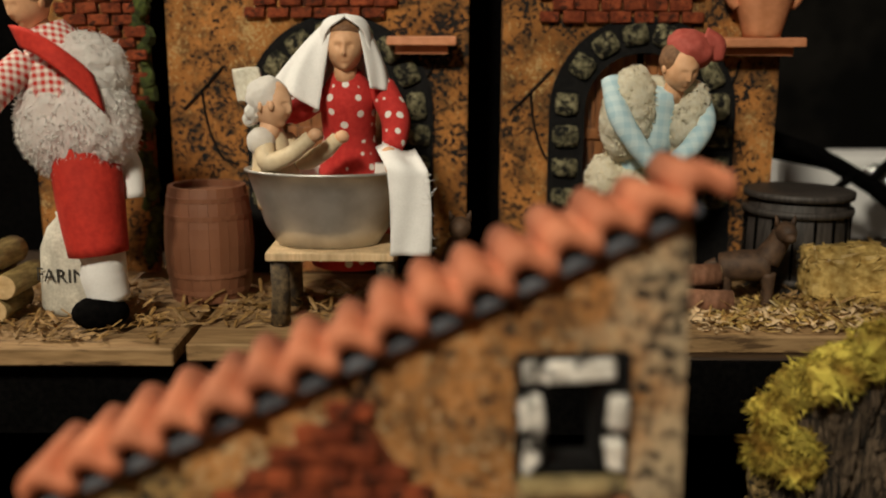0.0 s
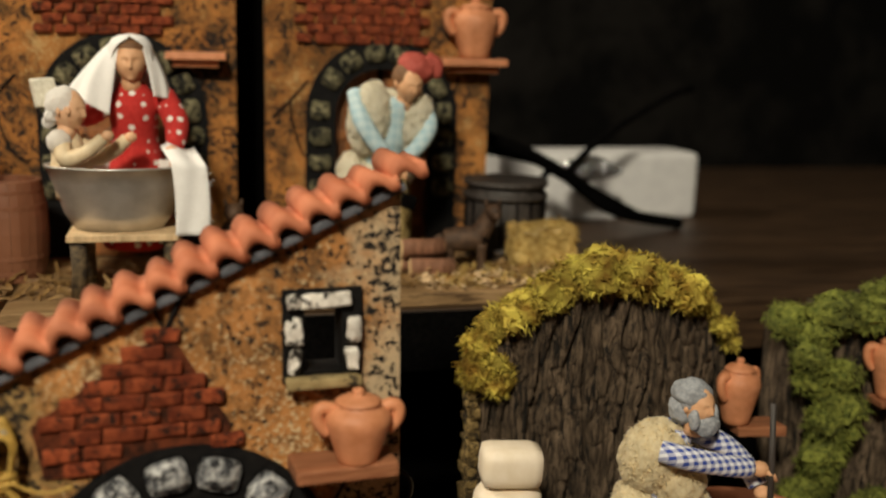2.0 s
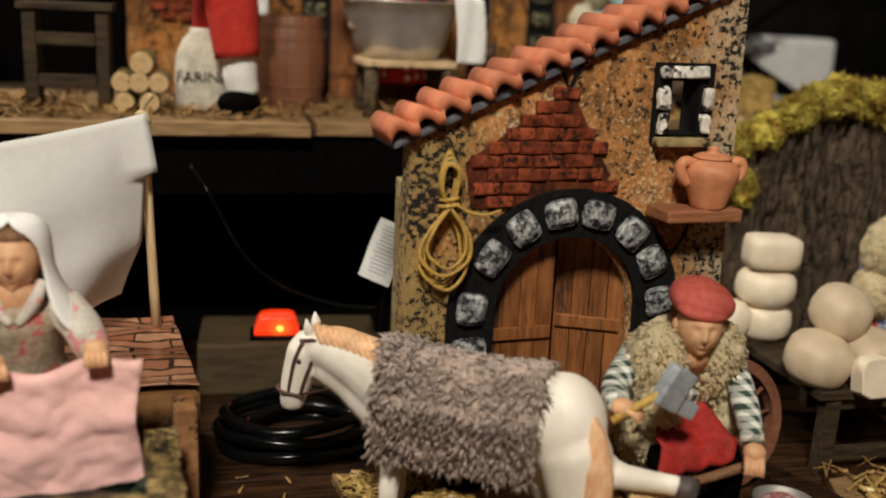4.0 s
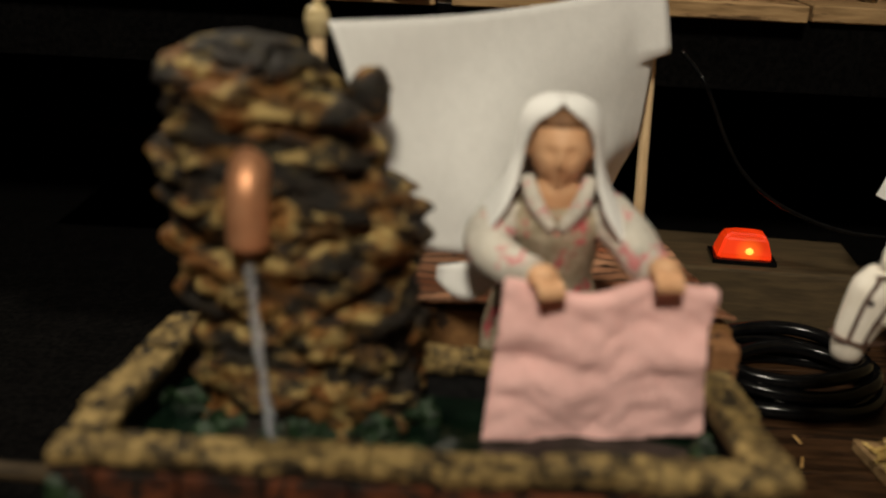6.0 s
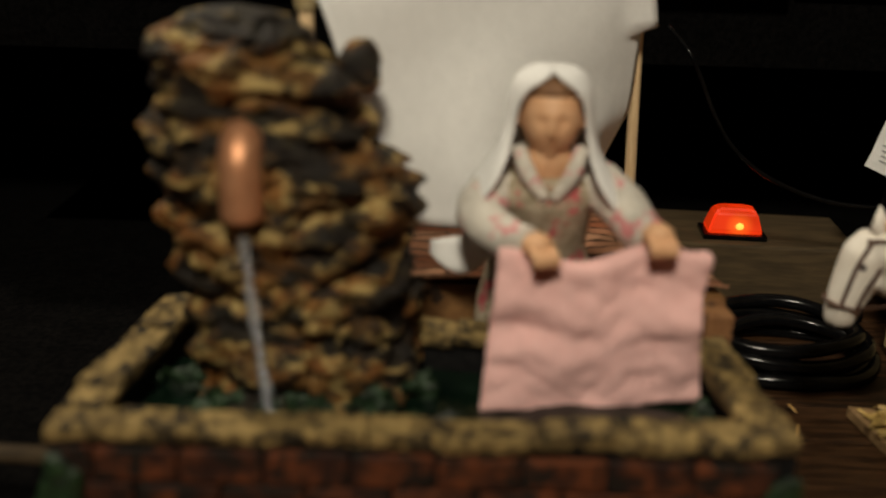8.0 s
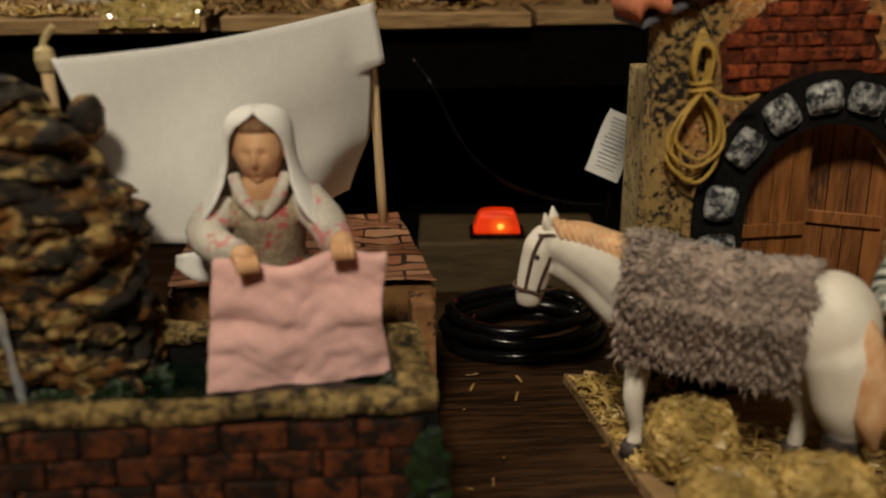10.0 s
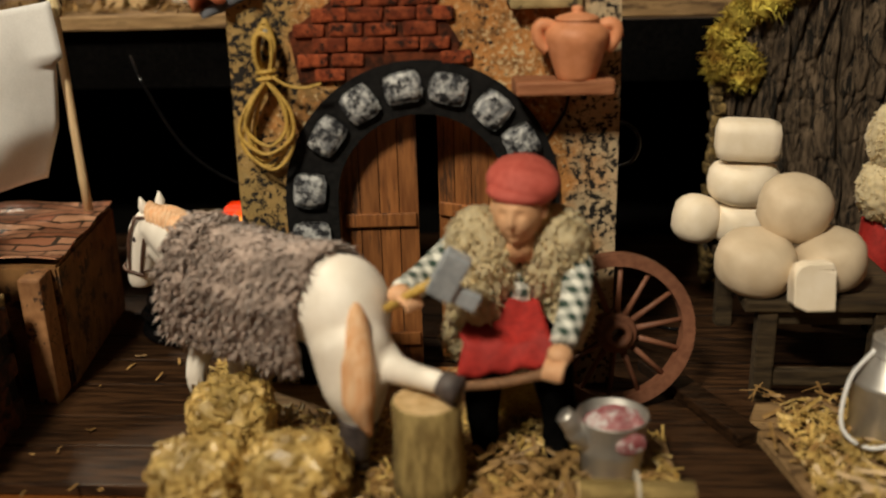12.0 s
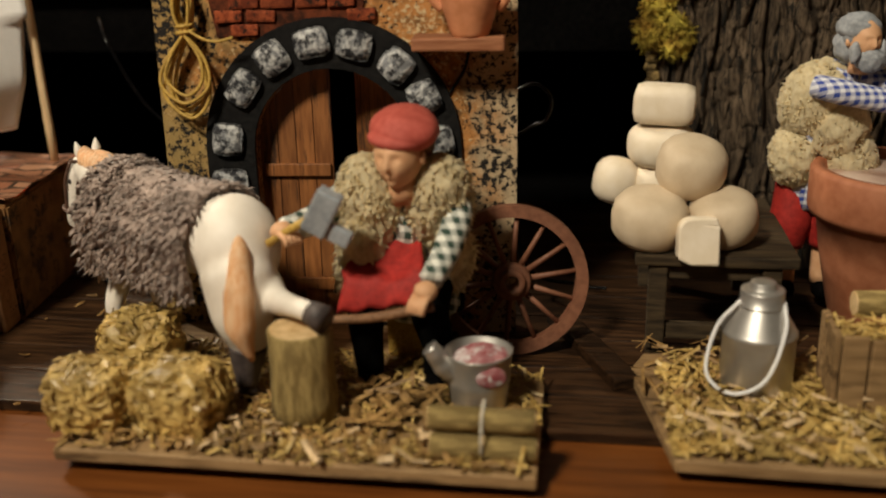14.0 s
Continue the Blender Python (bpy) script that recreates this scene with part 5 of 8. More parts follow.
# ---- washerwoman ----
bm = bmesh.new()
SK, LI, FLO, PF, PK, HR = range(6)
hc = (-0.2885, 0.2560, 0.1455)
head(bm, (hc[0], hc[1] - 0.0030, hc[2]), 0.0138, -4, 2, SK, None)
blob(bm, (hc[0], hc[1] - 0.0014, hc[2] + 0.0104), (0.0106, 0.0120, 0.0060), HR, 3, 0.0006, 300)
hood(bm, hc, 0.0138, -4, [(0.05, 1.36, 180, 0.0), (0.62, 1.27, 180, 0.0), (0.88, 1.10, 166, 0.0), (1.02, 0.86, 146, 0.02), (1.09, 0.50, 132, 0.02), (1.11, 0.10, 126, 0.0), (1.17, -0.40, 124, 0.0), (1.36, -0.90, 128, 0.02),
                          (1.68, -1.40, 131, 0.08), (2.00, -1.85, 128, 0.12), (2.25, -2.30, 120, 0.12)], LI, 44, 0.0009, 0.025)
blob(bm, (-0.2885, 0.2520, 0.1285), (0.0088, 0.0075, 0.0120), SK, 4)
for s in (-1, 1):
    limb(bm, [(-0.2885 + s * 0.0115, 0.2500, 0.1350), (-0.2885 + s * 0.0080, 0.2440, 0.1270), (-0.2885 + s * 0.0015, 0.2418, 0.1180)], [0.0028, 0.0032, 0.0020], PF, 10)
limb(bm, [(-0.288, 0.268, 0.030), (-0.288, 0.268, 0.070), (-0.288, 0.264, 0.095), (-0.288, 0.259, 0.118), (-0.288, 0.258, 0.132)], [0.026, 0.024, 0.0165, 0.019, 0.008], FLO, 20)
blob(bm, (-0.2885, 0.2555, 0.1165), (0.0200, 0.0140, 0.0120), FLO, 3)
limb(bm, [(-0.3060, 0.2565, 0.1190), (-0.3130, 0.2440, 0.1110), (-0.3040, 0.2310, 0.1070), (-0.2960, 0.2240, 0.1080)], [0.0092, 0.0090, 0.0078, 0.0058], PF, 14)
limb(bm, [(-0.2700, 0.2565, 0.1210), (-0.2610, 0.2450, 0.1150), (-0.2560, 0.2340, 0.1095), (-0.2540, 0.2270, 0.1120)], [0.0092, 0.0088, 0.0076, 0.0058], PF, 14)
hand(bm, (-0.2940, 0.2190, 0.1085), 0.0058, SK, (0.3, -0.9, 0.1))
hand(bm, (-0.2530, 0.2200, 0.1130), 0.0058, SK, (0.1, -0.9, 0.1))
def tail(u, v):
    return (-0.305 - 0.026 * u, 0.262 - 0.003 * v, 0.0990 - 0.005 * u - 0.0150 * v * math.sin(math.pi * (0.15 + 0.75 * u)))
sheet(bm, tail, 8, 5, 0.0008, LI)
figure("washerwoman_figurine", "washerwoman figurine in white headscarf and floral dress", bm, [SKIN, LINEN, FLORAL, PALE_FLORAL, PINK, HAIR])
def towel(u, v):
    x = -0.3055 + 0.0700 * v - 0.0065 * u * (1 - v) + 0.0015 * math.sin(u * 8) * v
    top = 0.1035 + 0.0050 * v - 0.0030 * math.sin(v * math.pi) + 0.0016 * math.sin(v * 11)
    if u < 0.25:
        t = u / 0.25
        return (x, 0.238 - 0.020 * t, top - 0.008 + 0.009 * math.sin(t * math.pi / 2) + 0.002 * math.sin(v * 9 + 2) * t)
    t = (u - 0.25) / 0.75
    fold = 0.0028 * math.exp(-((t - 0.30 - 0.10 * v) / 0.10) ** 2) + 0.0022 * math.exp(-((t - 0.62 + 0.18 * v) / 0.09) ** 2)
    flare = 0.0060 * max(0, t - 0.45) * max(0, 0.55 - v) * 4
    crumple = 0.0030 * noise.noise(Vector((v * 5, t * 4, 1.3))) + 0.0012 * noise.noise(Vector((v * 14, t * 12, 4.1)))
    return (x, 0.218 - 0.006 * t - fold - flare + crumple, top - 0.0545 * t + 0.0025 * math.sin(v * 7 + 1) * t)
bm = bmesh.new()
sheet(bm, towel, 44, 40, 0.0022)
tagged(part("pink_towel", bm, PINK, smooth=True), "pale pink cloth held up over the wash basin", "towel")


# ---- cheesemaker ----
bm = bmesh.new()
SK, FL, CK, RD, GH, BK, WD = range(7)
head(bm, (0.2515, 0.3290, 0.1530), 0.0106, 22, 0, SK, GH)
blob(bm, (0.2495, 0.3325, 0.1590), (0.0112, 0.0112, 0.0078), GH, 4, 0.0010, 260)
blob(bm, (0.2470, 0.3345, 0.1500), (0.0090, 0.0085, 0.0100), GH, 4, 0.0010, 300)
blob(bm, (0.2545, 0.3230, 0.1435), (0.0074, 0.0056, 0.0066), GH, 4, 0.0012, 320)
for k in (-1, 1):
    blob(bm, (0.2535 + 0.0072 * k, 0.3245 + 0.0030 * k, 0.1475), (0.0028, 0.0040, 0.0060), GH, 3, 0.0008, 320)
limb(bm, [(0.236, 0.348, 0.060), (0.235, 0.346, 0.090), (0.238, 0.342, 0.118), (0.246, 0.336, 0.138)], [0.016, 0.017, 0.018, 0.008], CK, 16)
fleece(bm, (0.2340, 0.3400, 0.1190), (0.0190, 0.0180, 0.0225), 1700, FL, (8, 14, 0), 0.0036, 0.0008)
fleece(bm, (0.2450, 0.3330, 0.1050), (0.0150, 0.0150, 0.0190), 1100, FL, (8, 4, 0), 0.0036, 0.0008)
fleece(bm, (0.2260, 0.3410, 0.0890), (0.0140, 0.0160, 0.0180), 1100, FL, (0, 0, 0), 0.0036, 0.0008)
fleece(bm, (0.2520, 0.3310, 0.0860), (0.0140, 0.0120, 0.0200), 800, FL, (0, 0, 0), 0.0036, 0.0008)
limb(bm, [(0.2290, 0.3230, 0.1300), (0.2400, 0.3150, 0.1285), (0.2620, 0.3110, 0.1245), (0.2760, 0.3105, 0.1225)], [0.0062, 0.0066, 0.0060, 0.0056], CK, 14)
limb(bm, [(0.2560, 0.3380, 0.1340), (0.2720, 0.3310, 0.1270), (0.2830, 0.3240, 0.1160), (0.2860, 0.3170, 0.1080)], [0.0062, 0.0062, 0.0058, 0.0054], CK, 14)
hand(bm, (0.2815, 0.3100, 0.1215), 0.0052, SK, (0.9, -0.2, -0.1))
hand(bm, (0.2875, 0.3140, 0.1050), 0.0050, SK, (0.6, -0.4, -0.3))
for s in (-1, 1):
    limb(bm, [(0.238 + s * 0.009, 0.346, 0.072), (0.237 + s * 0.010, 0.343, 0.050), (0.236 + s * 0.010, 0.343, 0.036)], [0.0115, 0.0120, 0.0090], RD, 12)
    limb(bm, [(0.236 + s * 0.010, 0.343, 0.040), (0.236 + s * 0.010, 0.343, 0.014)], [0.0062, 0.0058], SK, 10)
    blob(bm, (0.236 + s * 0.010, 0.338, 0.0110), (0.0056, 0.0105, 0.0052), BK, 2)
figure("cheesemaker_figurine", "bearded cheesemaker figurine in fleece vest and blue check shirt", bm, [SKIN, FLEECE, BLUE_CHECK, RED, GREY_HAIR, FLAT_BLACK, WHITEWOOD])

# ---- washing fountain ----
PX0, PX1, PY0, PY1, PZ = -0.4450, -0.2165, 0.1606, 0.2380, 0.0690
basin = thing("stone_basin", "brick wash basin with pale stone rim and green moss stains", "basin")


def wall_of(x0, y0, x1, y1, name, WT=0.0135):
    """One basin wall between two plan points: core, bricks and rim stones."""
    d = Vector((x1 - x0, y1 - y0, 0))
    L = d.length
    a = math.degrees(math.atan2(d.y, d.x))
    w = new(name)
    w.parent = basin
    w.matrix_local = pose(x0, y0, 0, 0, 0, a)
    bm = bmesh.new()
    box(bm, (L / 2, WT / 2, PZ / 2 - 0.003), (L, WT - 0.004, PZ - 0.006))
    part("core", bm, MORTAR, w)
    bw, bh = 0.0262, 0.0118
    me = rounded_piece((bw * 0.975, 0.006, bh * 0.985), 0.0014)
    me.materials.append(DARK_BRICK)
    for k in range(5):
        z = 0.0062 + k * 0.0123
        x = bw * (0.5 if k % 2 else 0.02)
        while x < L:
            e0, e1 = max(x - bw / 2, 0), min(x + bw / 2, L)
            if e1 - e0 > 0.004:
                shared("brick", me, pose((e0 + e1) / 2, 0.0025 + RNG.uniform(-0.0004, 0.0004), z, 0, RNG.uniform(-1.5, 1.5), RNG.uniform(-1, 1)) @ Matrix.Diagonal(((e1 - e0) / bw, 1, RNG.uniform(0.94, 1.03), 1)), w)
            x += bw
    x = 0.0
    k = 0
    while x < L - 0.002:
        s = min(RNG.uniform(0.020, 0.036), L - x)
        bm = bmesh.new()
        box(bm, (0, 0, 0), (s * 1.01, WT * 1.10, 0.0054), bevel=0.0015, jitter=0.0007)
        bmesh.ops.subdivide_edges(bm, edges=bm.edges[:], cuts=1, use_grid_fill=True)
        for v in bm.verts:
            v.co += Vector([noise.noise((v.co + Vector((x + x0, y0, k))) * 260 + Vector((0, 0, 7 * k))) for k in range(3)]) * 0.0008
        st = part("rim_stone", bm, RIM, w)
        st.matrix_local = pose(x + s / 2, WT / 2 + RNG.uniform(-0.0007, 0.0007), PZ - 0.0027 + RNG.uniform(-0.0010, 0.0008), RNG.uniform(-3, 3), RNG.uniform(-3, 3), RNG.uniform(-2, 2))
        x += s
    return w


FT = 0.0122
wall_of(PX0, PY0, PX1, PY0, "front_wall", FT)
wall_of(PX1, PY0 + FT * 1.08, PX1 - 0.005, PY1, "side_wall")
wall_of(PX0 + 0.011, PY1 + 0.026, PX0 + 0.001, PY0 + FT * 1.08, "side_wall")
wall_of(PX1 - 0.022, PY1 + 0.0002, PX0 + 0.10, PY1 + 0.010, "back_wall")
bm = bmesh.new()
box(bm, ((PX0 + PX1) / 2, (PY0 + PY1) / 2 + 0.006, 0.050), (PX1 - PX0 - 0.024, PY1 - PY0 - 0.010, 0.004))
part("water", bm, POOL, basin, "dark greenish water")
for x, y, s in ((-0.240, 0.222, 0.008), (-0.234, 0.205, 0.006), (-0.335, 0.196, 0.005), (-0.430, 0.222, 0.006)):
    bm = bmesh.new()
    blob(bm, (x, y, 0.053), (s, s * 0.8, s * 0.8), 0, 3, 0.004, 150)
    part("algae", bm, GREEN, basin, "dark green algae in the corner")
for x in (-0.2200, -0.4410):
    bm = bmesh.new()
    blob(bm, (x, 0.1586, 0.030), (0.0085, 0.0034, 0.028), 0, 4, 0.006, 190)
    part("moss_stain", bm, GREEN, basin, "dark green painted moss on the corner")

# rock tower with its pipe
rock = thing("rock_tower", "craggy brown cork rock tower of the fountain", "rock", (0, 0, 0))
bm = bmesh.new()
prof = [(0.034, -0.374, 0.040), (0.060, -0.374, 0.041), (0.085, -0.375, 0.0385), (0.110, -0.3780, 0.0400), (0.128, -0.3815, 0.0430), (0.139, -0.3870, 0.0390), (0.150, -0.3885, 0.0370), (0.161, -0.3910, 0.0325), (0.170, -0.3935, 0.0295), (0.178, -0.3950, 0.0250), (0.1830, -0.3950, 0.0160), (0.1855, -0.3950, 0.0030)]
NR, NS = 180, 170
rings = []
for i in range(NR + 1):
    k = i / NR * (len(prof) - 1)
    j = min(int(k), len(prof) - 2)
    f = k - j
    z, cx, r = [prof[j][q] * (1 - f) + prof[j + 1][q] * f for q in range(3)]
    ring = []
    for s in range(NS):
        a = 2 * math.pi * s / NS
        d = Vector((math.cos(a), math.sin(a) * 0.78, 0))
        p = Vector((cx, 0.228, z)) + d * r
        ledge = noise.noise(Vector((p.x * 22, p.y * 22, p.z * 95)))
        warp = Vector((noise.noise(p * 60), noise.noise(p * 60 + Vector((9, 0, 0))), 0.6 * noise.noise(p * 60 + Vector((0, 9, 0))))) * 0.7
        c1 = abs(noise.noise(Vector((p.x * 24, p.y * 24, p.z * 70)) + warp))
        c2 = abs(noise.noise(Vector((p.x * 80, p.y * 80, p.z * 150)) + warp))
        cell = noise.voronoi(Vector((p.x * 46, p.y * 46, p.z * 58)) + warp * 0.6)[0]
        h = 0.0105 * (min(0.55, cell[1] - cell[0]) - 0.22) + 0.0062 * ledge - 0.0055 * max(0, 0.15 - c1) / 0.15 - 0.0020 * max(0, 0.16 - c2) / 0.16 + 0.0014 * noise.noise(p * 260) + 0.0016
        ring.append(bm.verts.new(p + d * h * min(1, r / 0.012)))
    rings.append(ring)
for a, b in zip(rings, rings[1:]):
    for s in range(NS):
        bm.faces.new((a[s], a[(s + 1) % NS], b[(s + 1) % NS], b[s]))
bm.faces.new(rings[-1])
part("crag", bm, ROCK, rock, smooth=True)
bm = bmesh.new()
blob(bm, (-0.3560, 0.238, 0.1640), (0.0072, 0.0080, 0.0100), 0, 3, 0.002, 200)
part("knob", bm, ROCK, rock, smooth=True)
for x, y, z, s in ((-0.352, 0.199, 0.052, 0.010), (-0.398, 0.198, 0.050, 0.011), (-0.374, 0.194, 0.050, 0.011), (-0.337, 0.212, 0.054, 0.009), (-0.412, 0.212, 0.052, 0.009)):
    bm = bmesh.new()
    blob(bm, (x, y + 0.004, z), (s * 1.2, s * 0.5, s * 0.8), 0, 4, 0.006, 240)
    part("algae", bm, GREEN, rock, "dark green algae at the foot")
bm = bmesh.new()
tube(bm, spline([(-0.3895, 0.214, 0.1455), (-0.3895, 0.2035, 0.1470), (-0.3895, 0.1965, 0.1425), (-0.3892, 0.1945, 0.1330), (-0.3890, 0.1945, 0.1240)], 7), [0.0068] * 29, 18)
tagged(part("water_spout", bm, COPPER, smooth=True), "bent copper pipe spout set in the rock", "spout")
bm = bmesh.new()
pts = spline([(-0.3893, 0.1945, 0.1225), (-0.3870, 0.1935, 0.0950), (-0.3835, 0.1925, 0.0650), (-0.3810, 0.1920, 0.0425)], 8)
tube(bm, [p + Vector((0.0003 * math.sin(i * 1.7), 0, 0)) for i, p in enumerate(pts)], [0.0018 + 0.0004 * math.sin(i * 0.9) for i in range(len(pts))], 10)
tagged(part("water_jet", bm, WATER, smooth=True), "thin jet of water falling into the basin", "water")
bm = bmesh.new()
lathe(bm, [(0.002, 0), (0.005, 0.0012), (0.008, 0.0002), (0.011, 0.0007), (0.013, 0)], 24, pose(-0.383, 0.1925, 0.0421))
tagged(part("water_ripple", bm, POOL, smooth=True), "ring ripples where the jet lands", "water")

bm = bmesh.new()
tube(bm, [(-0.60, 0.215, 0.028), (-0.52, 0.205, 0.031), (-0.452, 0.198, 0.033)], [0.0038, 0.0036, 0.0036], 10)
tube(bm, [(-0.512, 0.205, 0.031), (-0.512, 0.206, -0.011)], [0.004, 0.004], 8)
tagged(part("wood_stick", bm, GREY_WOOD, smooth=True), "pale wooden stick on a peg beside the basin", "stick")

# ---- papered crate behind the basin ----
def brick_print(name, c1, c2, cm, bw, bh):
    m = mat(name, c1, c2, 45, 0.32, 0.7, 0.003, coat=0.6)
    n, l = m.node_tree.nodes, m.node_tree.links
    bt = n.new("ShaderNodeTexBrick")
    bt.inputs["Scale"].default_value = 1
    bt.inputs["Brick Width"].default_value, bt.inputs["Row Height"].default_value, bt.inputs["Mortar Size"].default_value = bw, bh, bh * 0.11
    bt.inputs["Color1"].default_value, bt.inputs["Color2"].default_value, bt.inputs["Mortar"].default_value = (*c1, 1), (*c2, 1), (*cm, 1)
    nz = n.new("ShaderNodeTexNoise")
    nz.inputs["Scale"].default_value = 60
    l.new(n["Texture Coordinate"].outputs["Object"], nz.inputs["Vector"])
    mixv = n.new("ShaderNodeVectorMath")
    mixv.operation = "MULTIPLY_ADD"
    mixv.inputs[1].default_value = (0.010, 0.010, 0.010)
    l.new(nz.outputs["Color"], mixv.inputs[0])
    l.new(n["Texture Coordinate"].outputs["Object"], mixv.inputs[2])
    l.new(mixv.outputs["Vector"], bt.inputs["Vector"])
    l.new(bt.outputs["Color"], n["Principled BSDF"].inputs["Base Color"])
    return m


TOP_PRINT = brick_print("brick_print_top", (0.26, 0.09, 0.045), (0.52, 0.28, 0.17), (0.030, 0.018, 0.012), 0.040, 0.0085)
crate = thing("papered_crate", "wooden crate covered with glossy brick-printed paper", "crate")
loop = [(-0.3400, 0.2745), (-0.2100, 0.2720), (-0.2255, 0.3850), (-0.3420, 0.3800)]
def prism(lp, z0, z1, material, name, label=""):
    bm = bmesh.new()
    lo = [bm.verts.new((x, y, z0)) for x, y in lp]
    hi = [bm.verts.new((x, y, z1)) for x, y in lp]
    bm.faces.new(lo[::-1])
    bm.faces.new(hi)
    for i in range(4):
        bm.faces.new((lo[i], lo[(i + 1) % 4], hi[(i + 1) % 4], hi[i]))
    bmesh.ops.bevel(bm, geom=list(bm.edges), offset=0.0015, segments=2, affect="EDGES")
    return part(name, bm, material, crate, label)
prism(loop, 0.0, 0.0695, BOX_SIDE, "body")
bm = bmesh.new()
def paper(u, v):
    a = Vector((*loop[0], 0)).lerp(Vector((*loop[1], 0)), v)
    b = Vector((*loop[3], 0)).lerp(Vector((*loop[2], 0)), v)
    p = a.lerp(b, u)
    return (p.x, p.y, 0.0720 + 0.0018 * math.sin(u * 17 + 2 * v) * math.sin(v * 9) + (0.0012 if u < 0.04 else 0))
sheet(bm, paper, 24, 24, 0.0008)
part("printed_paper", bm, TOP_PRINT, crate, "wrinkled glossy brick-printed paper")
bm = bmesh.new()
box(bm, (-0.2175, 0.2620, 0.0345), (0.012, 0.018, 0.069), (0, 0, 6), 0.0016, 0, 0.0008)
part("corner_post", bm, mat("pale_brick_post", (0.24, 0.105, 0.040), (0.37, 0.18, 0.075), 160, 0.7, speck=(0.03, 0.015, 0.01), speck_scale=140, speck_cut=0.6), crate, "pale brick corner post")

# ---- washing line ----
def pole(name, a, b, r, label):
    p = thing(name, label, "pole")
    bm = bmesh.new()
    a, b = Vector(a), Vector(b)
    tube(bm, [a.lerp(b, i / 6) for i in range(7)], [r * (1 + 0.04 * math.sin(i * 2.1)) for i in range(7)], 14)
    part("rod", bm, WHITEWOOD, p, smooth=True)
    bm = bmesh.new()
    d = (b - a).normalized()
    tube(bm, [b - d * 0.009, b - d * 0.004, b, b + d * 0.0014], [r * 1.35, r * 1.7, r * 1.4, r * 0.5], 12)
    tube(bm, spline([b, b + Vector((0.001, 0, 0.004)), b + Vector((0.0045, -0.001, 0.0085)), b + Vector((0.006, -0.001, 0.010))], 4), [0.0016] * 12 + [0.0008], 8)
    part("binding", bm, mat("glued_thread", (0.52, 0.40, 0.20), (0.66, 0.53, 0.30), 400, 0.5), p, "glued thread binding")
    return p


pole("line_pole", (-0.2343, 0.3700, 0.0715), (-0.2390, 0.3730, 0.1955), 0.0027, "pale wooden pole of the washing line on the crate")
pole("line_pole", (-0.3745, 0.2740, 0.0), (-0.3780, 0.2640, 0.1890), 0.0027, "pale wooden pole of the washing line beside the rock")
bm = bmesh.new()
def along(rows, u):
    for (a, p), (b, q) in zip(rows, rows[1:]):
        if u <= b:
            return Vector(p).lerp(Vector(q), (u - a) / (b - a))
    return Vector(rows[-1][1])


LEFT = [(0, (-0.3740, 0.2570, 0.1860)), (0.5, (-0.3600, 0.2540, 0.1450)), (1, (-0.3390, 0.2530, 0.1035))]
RIGHT = [(0, (-0.2385, 0.3670, 0.1960)), (0.4, (-0.2385, 0.3640, 0.1560)), (0.7, (-0.2420, 0.3630, 0.1250)), (1, (-0.2540, 0.3640, 0.0940))]


def linen(u, v):
    p = along(LEFT, u).lerp(along(RIGHT, u), v)
    nrm = Vector((0.64, -0.77, 0))
    belly = math.sin(v * math.pi)
    p += nrm * (0.007 * math.sin(u * 2.2) * belly + 0.0014 * math.sin(v * 15 + u * 4) * u + 0.0008 * math.sin(u * 11 + v * 7) + 0.002)
    if u < 0.345 and v > 0.9:
        p += Vector((0.0075, -0.0055, 0)) * (u / 0.345) * ((v - 0.9) / 0.1)
    p.z -= 0.004 * belly * (1 - u) + 0.009 * belly * u * (1 - 0.4 * v)
    return p
sheet(bm, linen, 26, 44, 0.0008)
tagged(part("hung_sheet", bm, LINEN, smooth=True), "white linen sheet hung between two poles", "sheet")

# ---- lamp, wires and block in the dark ----
bm = bmesh.new()
box(bm, (-0.1500, 0.4550, 0.0190), (0.120, 0.060, 0.036), (0, 0, -4), 0.002)
tagged(part("wood_block", bm, BLOCK), "raw wooden block lying under the shelf", "block")
lamp = thing("orange_lamp", "small glowing orange fire lamp on the wood block", "lamp", (-0.1590, 0.4420, 0.0370), -4)
bm = bmesh.new()
box(bm, (0, 0, 0.0015), (0.036, 0.022, 0.003), bevel=0.0008)
part("foot", bm, BLACK, lamp)
bm = bmesh.new()
lathe(bm, [(0.0150, 0.0030), (0.0152, 0.0045), (0.0118, 0.0150), (0.0095, 0.0172), (0.0010, 0.0178)], 4, pose(0, 0, 0, 0, 0, 45) @ Matrix.Identity(4))
for v in bm.verts:
    v.co.x *= 1.42
    v.co.y *= 0.80
bmesh.ops.bevel(bm, geom=list(bm.edges), offset=0.0012, segments=2, affect="EDGES")
part("shade", bm, LAMP_GLOW, lamp, "translucent glowing orange shade")
bm = bmesh.new()
blob(bm, (0.002, -0.0088, 0.0080), (0.0022, 0.0012, 0.0020), 0, 3)
part("bulb", bm, BULB_GLOW, lamp, "bright bulb")
coil = thing("cable_coil", "coiled glossy black cable on the planks", "cable", (-0.1520, 0.356, 0.0))
